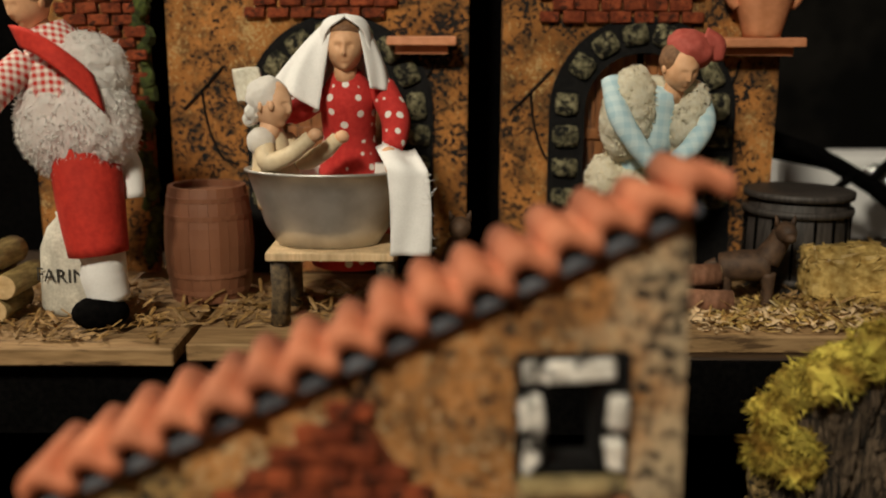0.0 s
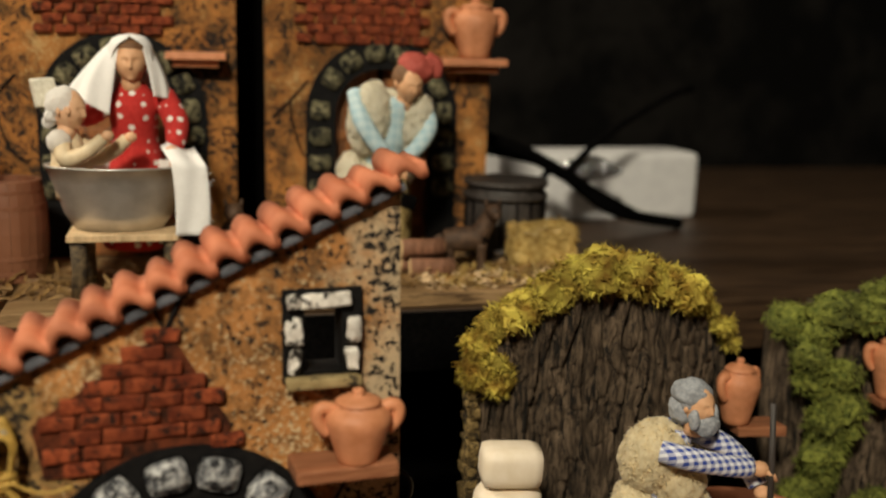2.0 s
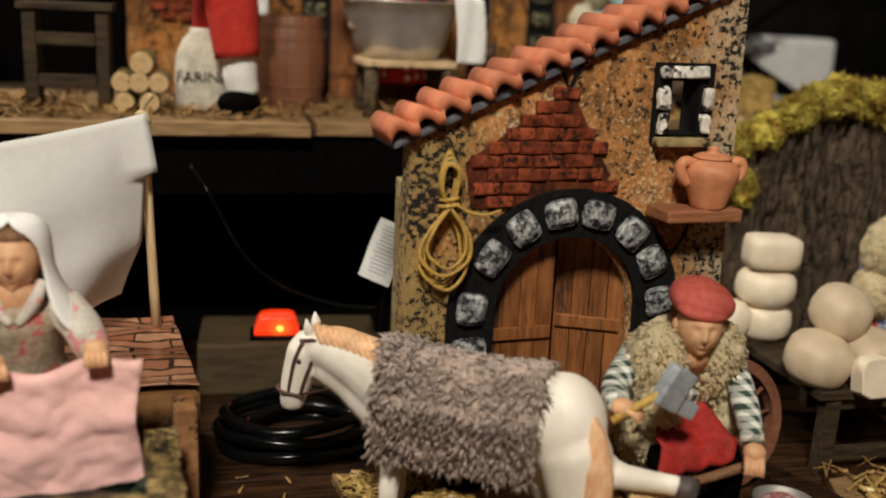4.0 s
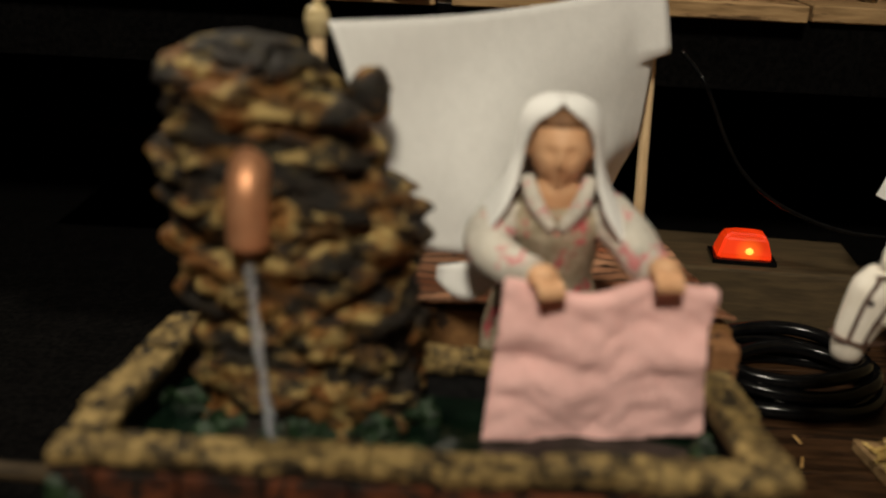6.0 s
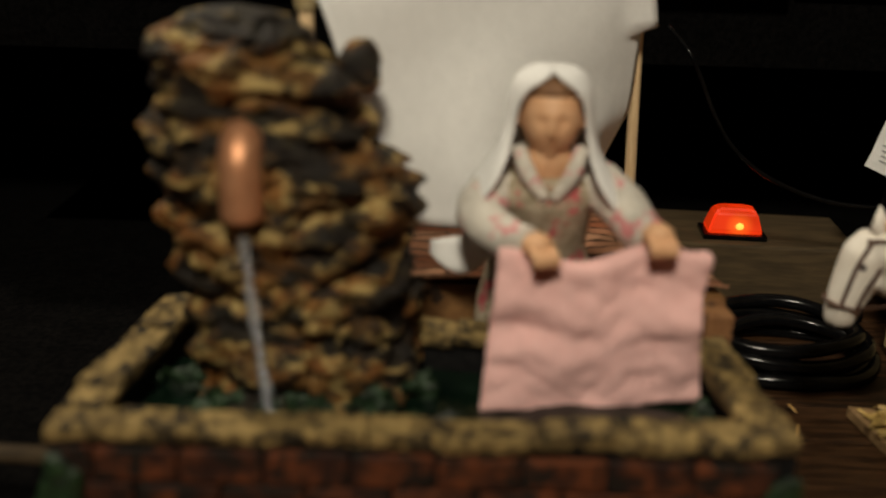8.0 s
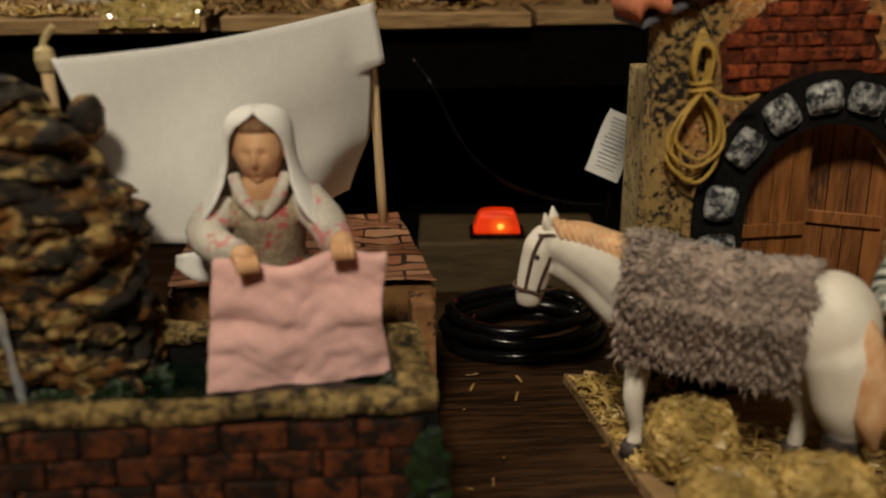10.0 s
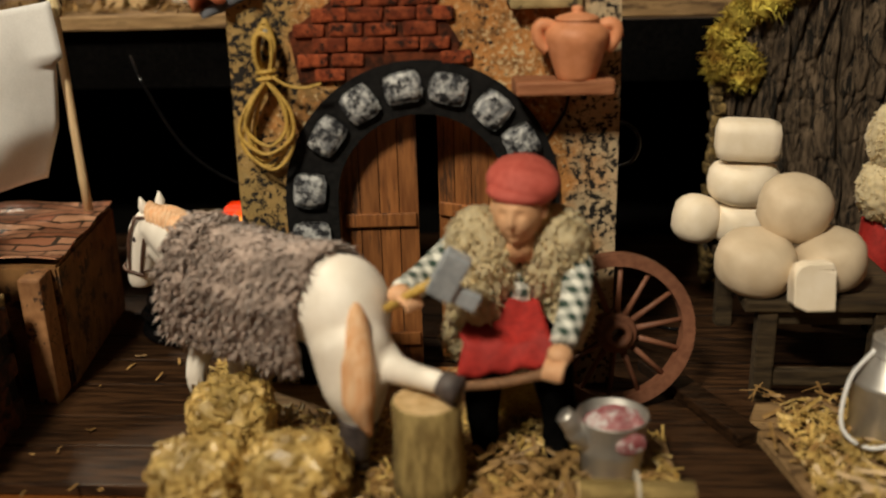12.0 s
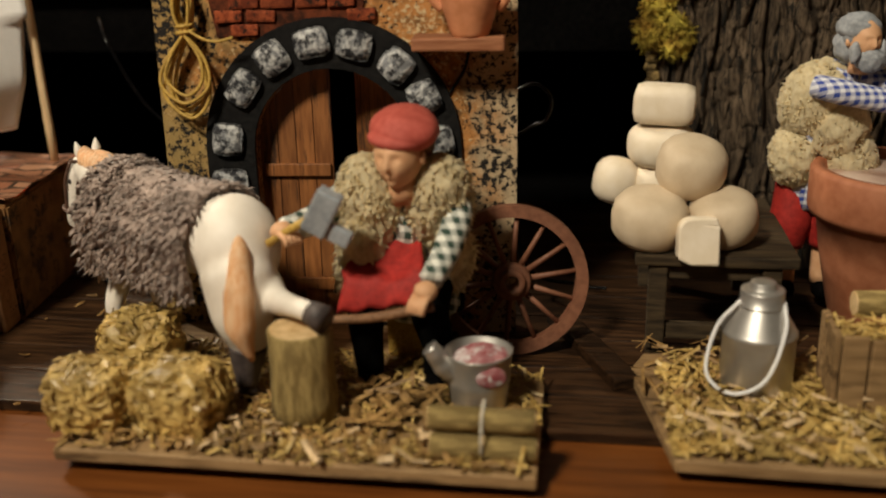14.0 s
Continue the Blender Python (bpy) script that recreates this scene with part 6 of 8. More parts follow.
for k, (r, z, ox, oy) in enumerate([(0.046, 0.0037, 0, 0), (0.038, 0.0037, 0.003, 0.002), (0.044, 0.0108, -0.003, 0.003), (0.036, 0.0112, 0.004, -0.002), (0.041, 0.0178, -0.004, 0.004)]):
    bm = bmesh.new()
    tube(bm, [(ox + r * math.cos(a) * (1 + 0.03 * math.sin(2 * a + k)), oy + r * 0.72 * math.sin(a), z + 0.0012 * math.sin(3 * a + k)) for a in [2 * math.pi * i / 48 for i in range(49)]], 0.0036, 12)
    part("turn", bm, BLACK, coil, smooth=True)
for name, pts, r in (("hanging_cable", [(-0.214, 0.415, 0.158), (-0.205, 0.402, 0.147), (-0.198, 0.400, 0.134), (-0.189, 0.400, 0.116), (-0.178, 0.400, 0.100), (-0.161, 0.400, 0.086), (-0.139, 0.400, 0.076), (-0.118, 0.398, 0.071), (-0.098, 0.396, 0.070)], 0.0011),
                     ("label_cable", [(-0.085, 0.402, 0.150), (-0.090, 0.400, 0.110), (-0.094, 0.400, 0.080), (-0.095, 0.402, 0.040), (-0.095, 0.400, 0.003)], 0.0013)):
    bm = bmesh.new()
    tube(bm, spline(pts, 6), r, 8)
    tagged(part(name, bm, BLACK, smooth=True), "black electric cable hanging under the shelf", "cable")
tag = thing("cable_label", "white paper label with small print on a cable", "label", (-0.0945, 0.3900, 0.1060))
bm = bmesh.new()
sheet(bm, lambda u, v: (-0.010 + 0.019 * v + 0.014 * (0.5 - u) - 0.002, 0.002 * math.sin(u * 5) - 0.0035 * v, 0.017 - 0.036 * u - 0.008 * v + 0.008), 10, 6, 0.0004)
part("slip", bm, PAPER, tag)
for i in range(13):
    u = 0.10 + i * 0.063
    w = RNG.uniform(0.010, 0.0145)
    bm = bmesh.new()
    box(bm, (-0.010 + 0.0095 + 0.014 * (0.5 - u) - 0.002, 0.002 * math.sin(u * 5) - 0.0024, 0.021 - 0.036 * u), (w, 0.0003, 0.0007), (0, 22, -10))
    part("print_bar", bm, FADED_INK, tag, "line of tiny grey print")


# ---- bark shelters with moss ----
def bark_slab(name, label, x0, x1, y, base, top_fn, bulge, moss_mat, moss_spots, edge=True, seed=0.0, n=3600):
    b = thing(name, label, "bark")
    bm = bmesh.new()
    nx, nz = 190, 130
    def face(u, v):
        x = x0 + (x1 - x0) * u
        z = base + (top_fn(u) - base) * v
        yy = y - bulge * math.sin(math.pi * u)
        ridge = abs(noise.noise(Vector((x * 75 + seed, z * 6, 3.1)) + 0.5 * Vector((noise.noise(Vector((x * 40, z * 30, seed))), 0, 0))))
        fine = noise.noise(Vector((x * 260, z * 60, 7.7)))
        cross = abs(noise.noise(Vector((x * 55, z * 55, seed + 9))))
        ridge2 = abs(noise.noise(Vector((x * 150 + seed + 0.6 * noise.noise(Vector((x * 60, z * 60, seed))), z * 13, 5.3))))
        return Vector((x, yy + 0.0085 * max(0, 0.15 - ridge) / 0.15 + 0.0035 * max(0, 0.13 - ridge2) / 0.13 + 0.0014 * fine + 0.0030 * max(0, 0.05 - cross) / 0.05, z))
    F = [[bm.verts.new(face(i / nx, j / nz)) for j in range(nz + 1)] for i in range(nx + 1)]
    K = [[bm.verts.new(face(i / nx, j / nz) * 1.0 + Vector((0, 0.022 + 0.004 * math.sin(i), 0))) for j in (0, nz)] for i in range(nx + 1)]
    for i in range(nx):
        for j in range(nz):
            bm.faces.new((F[i][j], F[i + 1][j], F[i + 1][j + 1], F[i][j + 1]))
        bm.faces.new((F[i][nz], F[i + 1][nz], K[i + 1][1], K[i][1]))
        bm.faces.new((F[i + 1][0], F[i][0], K[i][0], K[i + 1][0]))
        bm.faces.new((K[i][0], K[i][1], K[i + 1][1], K[i + 1][0]))
    for i in (0, nx):
        bm.faces.new([F[i][j] for j in range(nz + 1)] + [K[i][1], K[i][0]])
    bmesh.ops.recalc_face_normals(bm, faces=bm.faces)
    part("slab", bm, BARK, b, smooth=True)
    if edge:
        z = base + 0.004
        while z < top_fn(0.0) - 0.006:
            h = RNG.uniform(0.004, 0.0085)
            bm = bmesh.new()
            box(bm, (0, 0, 0), (0.0075, 0.020, h * 0.9), bevel=0.0016, jitter=0.0008)
            o = part("edge_stone", bm, RIM, b)
            o.matrix_local = pose(x0 - 0.002 + RNG.uniform(-0.001, 0.001), y + 0.006, z + h / 2, RNG.uniform(-6, 6), RNG.uniform(-6, 6), RNG.uniform(-8, 8))
            z += h
    bm = bmesh.new()
    cl = []
    for c, s in moss_spots:
        c = Vector(c)
        blob(bm, c, (s, s * 0.8, s * 0.75), 0, 2, s * 0.5, 160)
        cl += [(p, w) for p, w in on_blob(c, (s * 1.05, s * 0.85, s * 0.8), max(8, int(n / len(moss_spots))))]
    tufts(bm, cl, 0.0050, 0.0006, 0, 0.5, 1.8)
    tufts(bm, cl[::2], 0.0036, 0.0011, 0, 0.8, 1.9)
    tufts(bm, cl[::2], 0.0056, 0.0004, 0, 0.6, 1.7)
    m = part("moss", bm, moss_mat, b, "tufted moss along the top")
    m["kind"] = "stuff"
    return b


def top1(u):
    return 0.150 + 0.056 * math.sin(math.pi * min(1, max(0, (u * 0.93 + 0.05)))) ** 0.8


BX0, BX1, BY = 0.153, 0.322, 0.422
spots = []
for i in range(44):
    u = i / 43 * 1.0
    x = BX0 + (BX1 - BX0) * u
    th = 0.008 + 0.005 * math.sin(math.pi * u) + RNG.uniform(-0.001, 0.003)
    spots.append(((x, BY - 0.020 * math.sin(math.pi * u) + RNG.uniform(-0.006, 0.008), top1(u) + th * 0.30 + RNG.uniform(-0.003, 0.004)), th * (1 if u < 0.8 else 0.55)))
for i in range(12):
    spots.append(((BX0 - 0.004 + RNG.uniform(-0.006, 0.016), BY - 0.004 + RNG.uniform(-0.006, 0.004), 0.150 + RNG.uniform(-0.012, 0.014)), RNG.uniform(0.006, 0.010)))
bark_slab("bark_shelter", "upright grey tree bark slab crowned with dry moss", BX0, BX1, BY, 0.0, top1, 0.024, MOSS, spots, n=8500)


def top2(u):
    return 0.135 + 0.055 * math.sin(math.pi * min(1, u * 0.8 + 0.12)) ** 0.7


spots = []
for i in range(40):
    u = i / 39
    spots.append(((0.372 + 0.19 * u, 0.425 - 0.020 * math.sin(math.pi * u) + RNG.uniform(-0.008, 0.006), top2(u) + RNG.uniform(-0.010, 0.006)), RNG.uniform(0.010, 0.016)))
for i in range(34):
    k = i / 33
    spots.append(((0.378 + 0.016 * math.sin(k * 5) + RNG.uniform(-0.008, 0.012), 0.408 - 0.012 * k + RNG.uniform(-0.006, 0.006), 0.150 - 0.148 * k), RNG.uniform(0.009, 0.015)))
for i in range(16):
    spots.append(((RNG.uniform(0.385, 0.50), RNG.uniform(0.375, 0.400), RNG.uniform(0.010, 0.055)), RNG.uniform(0.012, 0.018)))
bark_slab("mossy_bark", "dark bark slab overgrown with fresh green moss", 0.372, 0.56, 0.428, 0.0, top2, 0.022, GREEN_MOSS, spots, False, 40.0, n=12000)

bm = bmesh.new()
box(bm, (0.3345, 0.4010, 0.1060), (0.034, 0.020, 0.0065), (0, 4, 0), 0.0014, 0, 0.001)
tagged(part("bark_bracket", bm, LEDGE), "red-brown wooden bracket on the bark slab", "bracket")
jug((0.3200, 0.4010, 0.1100), 0.0390, 0.0270, "slim orange terracotta jug standing on the bark bracket", turn=20)
bm = bmesh.new()
box(bm, (0.4340, 0.4000, 0.1190), (0.026, 0.016, 0.0050), (0, -6, 0), 0.0012, 0, 0.0008)
tagged(part("bark_bracket", bm, LEDGE), "small wooden bracket on the mossy bark", "bracket")
jug((0.4310, 0.3990, 0.1212), 0.0410, 0.0270, "orange terracotta jug standing on the mossy bark", turn=-20)

# ---- stool and cheeses ----
stool = thing("cheese_stool", "weathered grey wooden stool piled with cheeses", "stool")
for i, (y0, y1) in enumerate([(0.262, 0.296), (0.2965, 0.334), (0.3345, 0.374)]):
    bm = bmesh.new()
    box(bm, (0.1775, (y0 + y1) / 2, 0.0520), (0.080, y1 - y0 - 0.0006, 0.0055), bevel=0.0010, jitter=0.0003)
    part("top_board", bm, GREY_WOOD, stool)
for x in (0.1490, 0.2050):
    for y in (0.2690, 0.3650):
        bm = bmesh.new()
        box(bm, (x, y, 0.0246), (0.0095, 0.0095, 0.0490), bevel=0.0010, jitter=0.0004)
        part("leg", bm, GREY_WOOD, stool)
for c, s in (((0.177, 0.2690, 0.0450), (0.0462, 0.0050, 0.0080)), ((0.177, 0.2690, 0.0120), (0.0462, 0.0050, 0.0085)), ((0.177, 0.3650, 0.0450), (0.0462, 0.0050, 0.0080))):
    bm = bmesh.new()
    box(bm, c, s, bevel=0.0008)
    part("rail", bm, GREY_WOOD, stool)


def cheese(c, r, h, rot, label, material=CHEESE):
    bm = bmesh.new()
    k = h * 0.40
    pr = [(0.0001, -h / 2)]
    for i in range(9):
        a = math.pi * (i / 8 - 0.5)
        pr.append((r - k + k * math.cos(a), (h / 2 - k) * (1 if a > 0 else -1 if a < 0 else 0) + k * math.sin(a)))
    pr.append((0.0001, h / 2))
    lathe(bm, pr, 36, close=False)
    for v in bm.verts:
        v.co += v.co.normalized() * 0.0006 * noise.noise(v.co * 90 + Vector(c) * 40)
    ob = tagged(part("cheese", bm, material, smooth=True), label, "cheese", "cheeses on the stool")
    ob.matrix_basis = pose(*c, *rot)
    return ob


cheese((0.1285, 0.3540, 0.0690), 0.0140, 0.0275, (0, 12, 20), "small round pale cheese at the stool edge")
cheese((0.1545, 0.3570, 0.0670), 0.0190, 0.0245, (0, 0, 0), "round pale cheese lying under the others")
cheese((0.1535, 0.3560, 0.0905), 0.0198, 0.0225, (3, 0, 0), "round pale cheese lying flat in the pile")
bm = bmesh.new()
box(bm, (0, 0, 0), (0.0350, 0.024, 0.0228), bevel=0.0066)
ob = tagged(part("cheese_block", bm, CHEESE, smooth=True), "squared pale cheese block on top of the pile", "cheese", "cheeses on the stool")
ob.matrix_basis = pose(0.1545, 0.3560, 0.1140, 0, 2, -6)
cheese((0.1445, 0.2790, 0.0692), 0.0198, 0.0284, (12, 6, 0), "large round beige cheese on the stool board", BEIGE_CHEESE)
cheese((0.1815, 0.2830, 0.0692), 0.0180, 0.0284, (10, -8, 0), "large round beige cheese beside the cut piece", BEIGE_CHEESE)
cheese((0.1650, 0.2920, 0.0935), 0.0182, 0.0300, (16, 8, 0), "large round beige cheese stacked on two others", BEIGE_CHEESE)
bm = bmesh.new()
def cut_outline():
    o = [(-0.0105, -0.008)]
    o += [(-0.0105 + 0.007 - 0.007 * math.cos(a), 0.004 + 0.006 * math.sin(a)) for a in [0, 0.5, 1.0, 1.57]]
    o += [(0.0090, 0.0100), (0.0105, 0.0060), (0.0105, -0.0110), (-0.004, -0.0110)]
    return o
slab([cut_outline()], -0.006, 0.006, bm)
bmesh.ops.bevel(bm, geom=list(bm.edges), offset=0.0007, segments=1, affect="EDGES")
ob = tagged(part("cut_cheese", bm, CHEESE), "cut piece of pale cheese leaning on the wheels", "cheese", "cheeses on the stool")
ob.matrix_basis = pose(0.1670, 0.2600, 0.0645, -10, 0, 4) @ Matrix.Diagonal((0.95, 0.9, 1.12, 1))

# ---- milk can ----
can = thing("milk_can", "small shiny tin milk can with white handle", "milk can", (0.1925, 0.2170, 0.0072))
bm = bmesh.new()
lathe(bm, [(0.0160, 0.0000), (0.0166, 0.0008), (0.0166, 0.0270), (0.0171, 0.0276), (0.0171, 0.0292), (0.0162, 0.0302), (0.0160, 0.0306), (0.0099, 0.0408), (0.0094, 0.0414)], 36)
part("body", bm, ZINC, can, smooth=True)
bm = bmesh.new()
lathe(bm, [(0.0090, 0.0410), (0.0100, 0.0411), (0.0102, 0.0413), (0.0102, 0.0420), (0.0098, 0.0422), (0.0098, 0.0482), (0.0096, 0.0488), (0.0091, 0.0490), (0.0062, 0.0491), (0.0060, 0.0493), (0.0058, 0.0520), (0.0056, 0.0524), (0.0030, 0.0525)], 36)
part("lid", bm, ZINC, can, smooth=True)
bm = bmesh.new()
tube(bm, spline([(0.0095, -0.002, 0.0435), (0.0090, -0.0130, 0.0330), (0.0010, -0.0205, 0.0130), (-0.0130, -0.0190, 0.0050), (-0.0240, -0.0130, 0.0120), (-0.0200, -0.0050, 0.0310), (-0.0095, -0.001, 0.0435)], 8), 0.0010, 8)
part("handle", bm, PAPER, can, "white wire handle", smooth=True)

# ---- cauldron and stick ----
pot = thing("clay_cauldron", "wide terracotta cauldron with thick rim", "pot", (0.2755, 0.3060, 0.006))
bm = bmesh.new()
lathe(bm, [(0.0300, 0), (0.0320, 0.004), (0.0400, 0.040), (0.0430, 0.0600), (0.0468, 0.0605), (0.0480, 0.0640), (0.0480, 0.0830), (0.0465, 0.0855), (0.0420, 0.0855), (0.0400, 0.0800), (0.0380, 0.0780), (0.0001, 0.0780)], 44)
part("body", bm, mat("dark_terracotta", (0.32, 0.105, 0.045), (0.44, 0.165, 0.080), 90, 0.7, 0.3, 0.0004), pot, smooth=True)
bm = bmesh.new()
lathe(bm, [(0.0001, 0.0800), (0.020, 0.0803), (0.0395, 0.0800)], 44, close=False)
part("milk", bm, mat("curdled_milk", (0.42, 0.26, 0.20), (0.66, 0.52, 0.45), 50, 0.3, 0.3, 0.0006), pot, "pale curdled milk")
bm = bmesh.new()
tube(bm, [(0.2880, 0.3060, 0.0860), (0.2865, 0.3060, 0.1200), (0.2840, 0.3070, 0.1600)], 0.0017, 8)
tagged(part("stirring_stick", bm, STOVE, smooth=True), "dark stirring stick standing in the cauldron", "stick")

# ---- slatted crate with log ----
crate2 = thing("slatted_crate", "straw-dusted wooden crate of upright slats", "crate", (0.2660, 0.2100, 0.006))
for i in range(7):
    bm = bmesh.new()
    box(bm, (-0.036 + i * 0.012, -0.0130, 0.0180 + RNG.uniform(-0.001, 0.001)), (0.0108, 0.0030, 0.0360), bevel=0.0006, jitter=0.0004)
    part("slat", bm, PLY, crate2)
for i in range(3):
    bm = bmesh.new()
    box(bm, (-0.0425, -0.006 + i * 0.0105, 0.0180), (0.0030, 0.0095, 0.0360), bevel=0.0006, jitter=0.0004)
    part("slat", bm, PLY, crate2)
bm = bmesh.new()
box(bm, (0, 0.004, 0.0160), (0.080, 0.028, 0.0300), bevel=0.002)
part("straw_fill", bm, STRAW, crate2, "pressed straw filling")
log_piece((0.2700, 0.2360, 0.0440), 0.066, 0.0062, (0, 90, 4), "", "rough brown log lying behind the slatted crate")
straw_bits("crate_straw", "straw tufts on top of the slatted crate", scatter(0.226, 0.305, 0.198, 0.224, 0.038, 260), STRAW, 0.010, 0.0008, 0.004)
# plank scrap and wires in the dark behind the wheel
bm = bmesh.new()
box(bm, (0.116, 0.262, 0.0030), (0.014, 0.090, 0.006), (0, 0, 24), 0.001)
tagged(part("wood_strip", bm, DARK_PLANK), "weathered wooden strip lying on the planks", "plank")
bm = bmesh.new()
tube(bm, spline([(0.072, 0.330, 0.126), (0.083, 0.327, 0.130), (0.091, 0.326, 0.122), (0.088, 0.326, 0.110), (0.078, 0.330, 0.104), (0.070, 0.335, 0.090), (0.076, 0.340, 0.020), (0.110, 0.350, 0.004), (0.125, 0.345, 0.004)], 7), 0.0011, 8)
tagged(part("loose_cable", bm, BLACK, smooth=True), "thin black cable behind the smithy", "cable")


# ---- upper shelf: base boards ----
SZ = 0.1775
for x0, x1, y0 in ((-0.620, -0.342, 0.468), (-0.333, -0.1345, 0.470), (-0.1300, 0.030, 0.478), (0.0320, 0.2900, 0.495)):
    base_board("scene_base", [(x0, y0), (x1, y0), (x1, 0.655), (x0, 0.655)], 0.168, SZ, "raw plywood base board of an upper shelf scene")
straw_bits("shelf_straw", "loose straw strewn over the upper base boards", scatter(-0.60, 0.285, 0.505, 0.60, SZ + 0.0004, 2300) + scatter(-0.60, -0.14, 0.478, 0.52, SZ + 0.0004, 700), DULL_STRAW, 0.012, 0.0009, 0.003)
straw_bits("shelf_pale_straw", "pale straw shavings at the upper board edges", scatter(0.15, 0.285, 0.50, 0.56, SZ + 0.0004, 420) + scatter(-0.60, -0.36, 0.474, 0.51, SZ + 0.0006, 600), STRAW, 0.010, 0.0009, 0.003)

straw_bits("shelf_shavings", "pale wood shavings round the shelf logs", scatter(0.135, 0.285, 0.497, 0.545, SZ + 0.0008, 260), WHITEWOOD, 0.0065, 0.0013, 0.003)

# ---- house fronts on the shelf ----
DARK_PLASTER = plaster("dark_ochre_plaster", (0.28, 0.11, 0.022), (0.56, 0.23, 0.055), (0.56, 0.38, 0.16), 0.545, 0.46, 0.60)
FY = 0.635
hA = facade("model_house", "ochre plaster model house front with dark arched doorway", [(-0.1735, SZ), (0.0165, SZ), (0.0175, 0.42), (-0.1745, 0.42)], (-0.0650, 0.2850, 0.0370, SZ + 0.0005), FY, 0.013, OLIVE_STONE, DARK_PLASTER)
hB = facade("model_house", "ochre plaster model house front with jug ledge", [(0.0395, SZ), (0.2150, SZ), (0.2160, 0.42), (0.0385, 0.42)], (0.1290, 0.2850, 0.0370, SZ + 0.0005), FY, 0.013, OLIVE_STONE, DARK_PLASTER)
hC = thing("model_house", "brown brick model house corner with green mossy edge", "model house")
part("wall", slab([[(-0.262, SZ), (-0.1880, SZ), (-0.1880, 0.42), (-0.262, 0.42)]], FY, FY + 0.013), DARK_PLASTER, hC)
brick_patch(hA, lambda x, z: z > 0.3445 + 0.02 * abs(x + 0.075), FY - 0.0022, -0.118, -0.028, 0.346, 0.415, 0.0150, 0.0074)
brick_patch(hB, lambda x, z: z > 0.3425 + 0.02 * abs(x - 0.11), FY - 0.0022, 0.068, 0.160, 0.344, 0.415, 0.0150, 0.0074)
brick_patch(hC, lambda x, z: x > -0.245 and z < 0.40, FY - 0.0022, -0.245, -0.192, 0.240, 0.40, 0.0150, 0.0072)
for h, x0, x1 in ((hA, -0.034, 0.009), (hB, 0.172, 0.224)):
    bm = bmesh.new()
    box(bm, ((x0 + x1) / 2, FY - 0.011, 0.3290), (x1 - x0, 0.022, 0.0055), bevel=0.0012, jitter=0.0005)
    box(bm, ((x0 + x1) / 2, FY - 0.008, 0.3235), (x1 - x0 - 0.010, 0.014, 0.0055), bevel=0.0012)
    part("ledge", bm, CLAY, h, "clay ledge")
for h, sx in ((hA, -0.165), (hB, 0.045)):
    crack(h, [(sx, FY - 0.001, 0.285), (sx + 0.012, FY - 0.001, 0.297), (sx + 0.026, FY - 0.001, 0.312)], 0.0009)
    crack(h, [(sx + 0.012, FY - 0.001, 0.297), (sx + 0.015, FY - 0.001, 0.275), (sx + 0.023, FY - 0.001, 0.255), (sx + 0.034, FY - 0.001, 0.250)], 0.0009)
crack(hA, [(-0.002, FY - 0.001, 0.328), (-0.006, FY - 0.001, 0.312), (-0.014, FY - 0.001, 0.300)], 0.0009)
crack(hB, [(0.190, FY - 0.001, 0.318), (0.186, FY - 0.001, 0.304), (0.176, FY - 0.001, 0.295)], 0.0009)
bm = bmesh.new()
for i in range(26):
    blob(bm, (-0.1885 + RNG.uniform(-0.004, 0.002), FY + RNG.uniform(-0.004, 0.004), 0.19 + i * 0.0088), (0.005, 0.005, 0.008), 0, 2, 0.003, 180)
part("moss_edge", bm, mat("dark_green_moss", (0.018, 0.026, 0.006), (0.075, 0.10, 0.018), 260, 0.95, 0.5, 0.001, stain=0.5), hC, "green mossy corner edge")
jug((0.1990, FY - 0.0115, 0.3318), 0.0420, 0.0360, "orange terracotta jug on the shelf house ledge")
# darkness behind the house fronts, put in as an added black card
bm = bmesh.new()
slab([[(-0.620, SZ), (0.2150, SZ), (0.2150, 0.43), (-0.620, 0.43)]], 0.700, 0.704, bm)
tagged(part("doorway_backing", bm, FLAT_BLACK), "black card standing in for the darkness behind the doorways", "panel", kind="structure")


# ---- barrels, tables and sacks ----
def barrel(place, h, r, label):
    b = thing("wooden_barrel", label, "barrel", place)
    k = 14
    for i in range(k):
        a0, a1 = 2 * math.pi * i / k, 2 * math.pi * (i + 1) / k
        bm = bmesh.new()
        rows = []
        for j in range(7):
            t = j / 6
            rad = r * (0.86 + 0.14 * math.sin(math.pi * t))
            rows.append([bm.verts.new((q * math.cos(a), q * math.sin(a), t * h)) for q, a in ((rad, a0 + 0.004), (rad * 1.01, (a0 + a1) / 2), (rad, a1 - 0.004), (rad * 0.9, a1 - 0.004), (rad * 0.9, a0 + 0.004))])
        for p, q in zip(rows, rows[1:]):
            for s in range(5):
                bm.faces.new((p[s], p[(s + 1) % 5], q[(s + 1) % 5], q[s]))
        bm.faces.new(rows[0][::-1])
        bm.faces.new(rows[-1])
        part("stave", bm, BARREL, b)
    for t in (0.10, 0.25, 0.75, 0.90):
        rad = r * (0.86 + 0.14 * math.sin(math.pi * t)) * 1.02
        bm = bmesh.new()
        lathe(bm, [(rad * 0.95, -h * 0.02), (rad, -h * 0.02), (rad, h * 0.02), (rad * 0.95, h * 0.02)], 30, pose(0, 0, t * h))
        part("hoop", bm, BARREL, b)
    bm = bmesh.new()
    lathe(bm, [(0.0001, h * 0.94), (r * 0.82, h * 0.94), (r * 0.82, h * 0.92)], 24)
    part("lid", bm, BARREL, b)
    return b


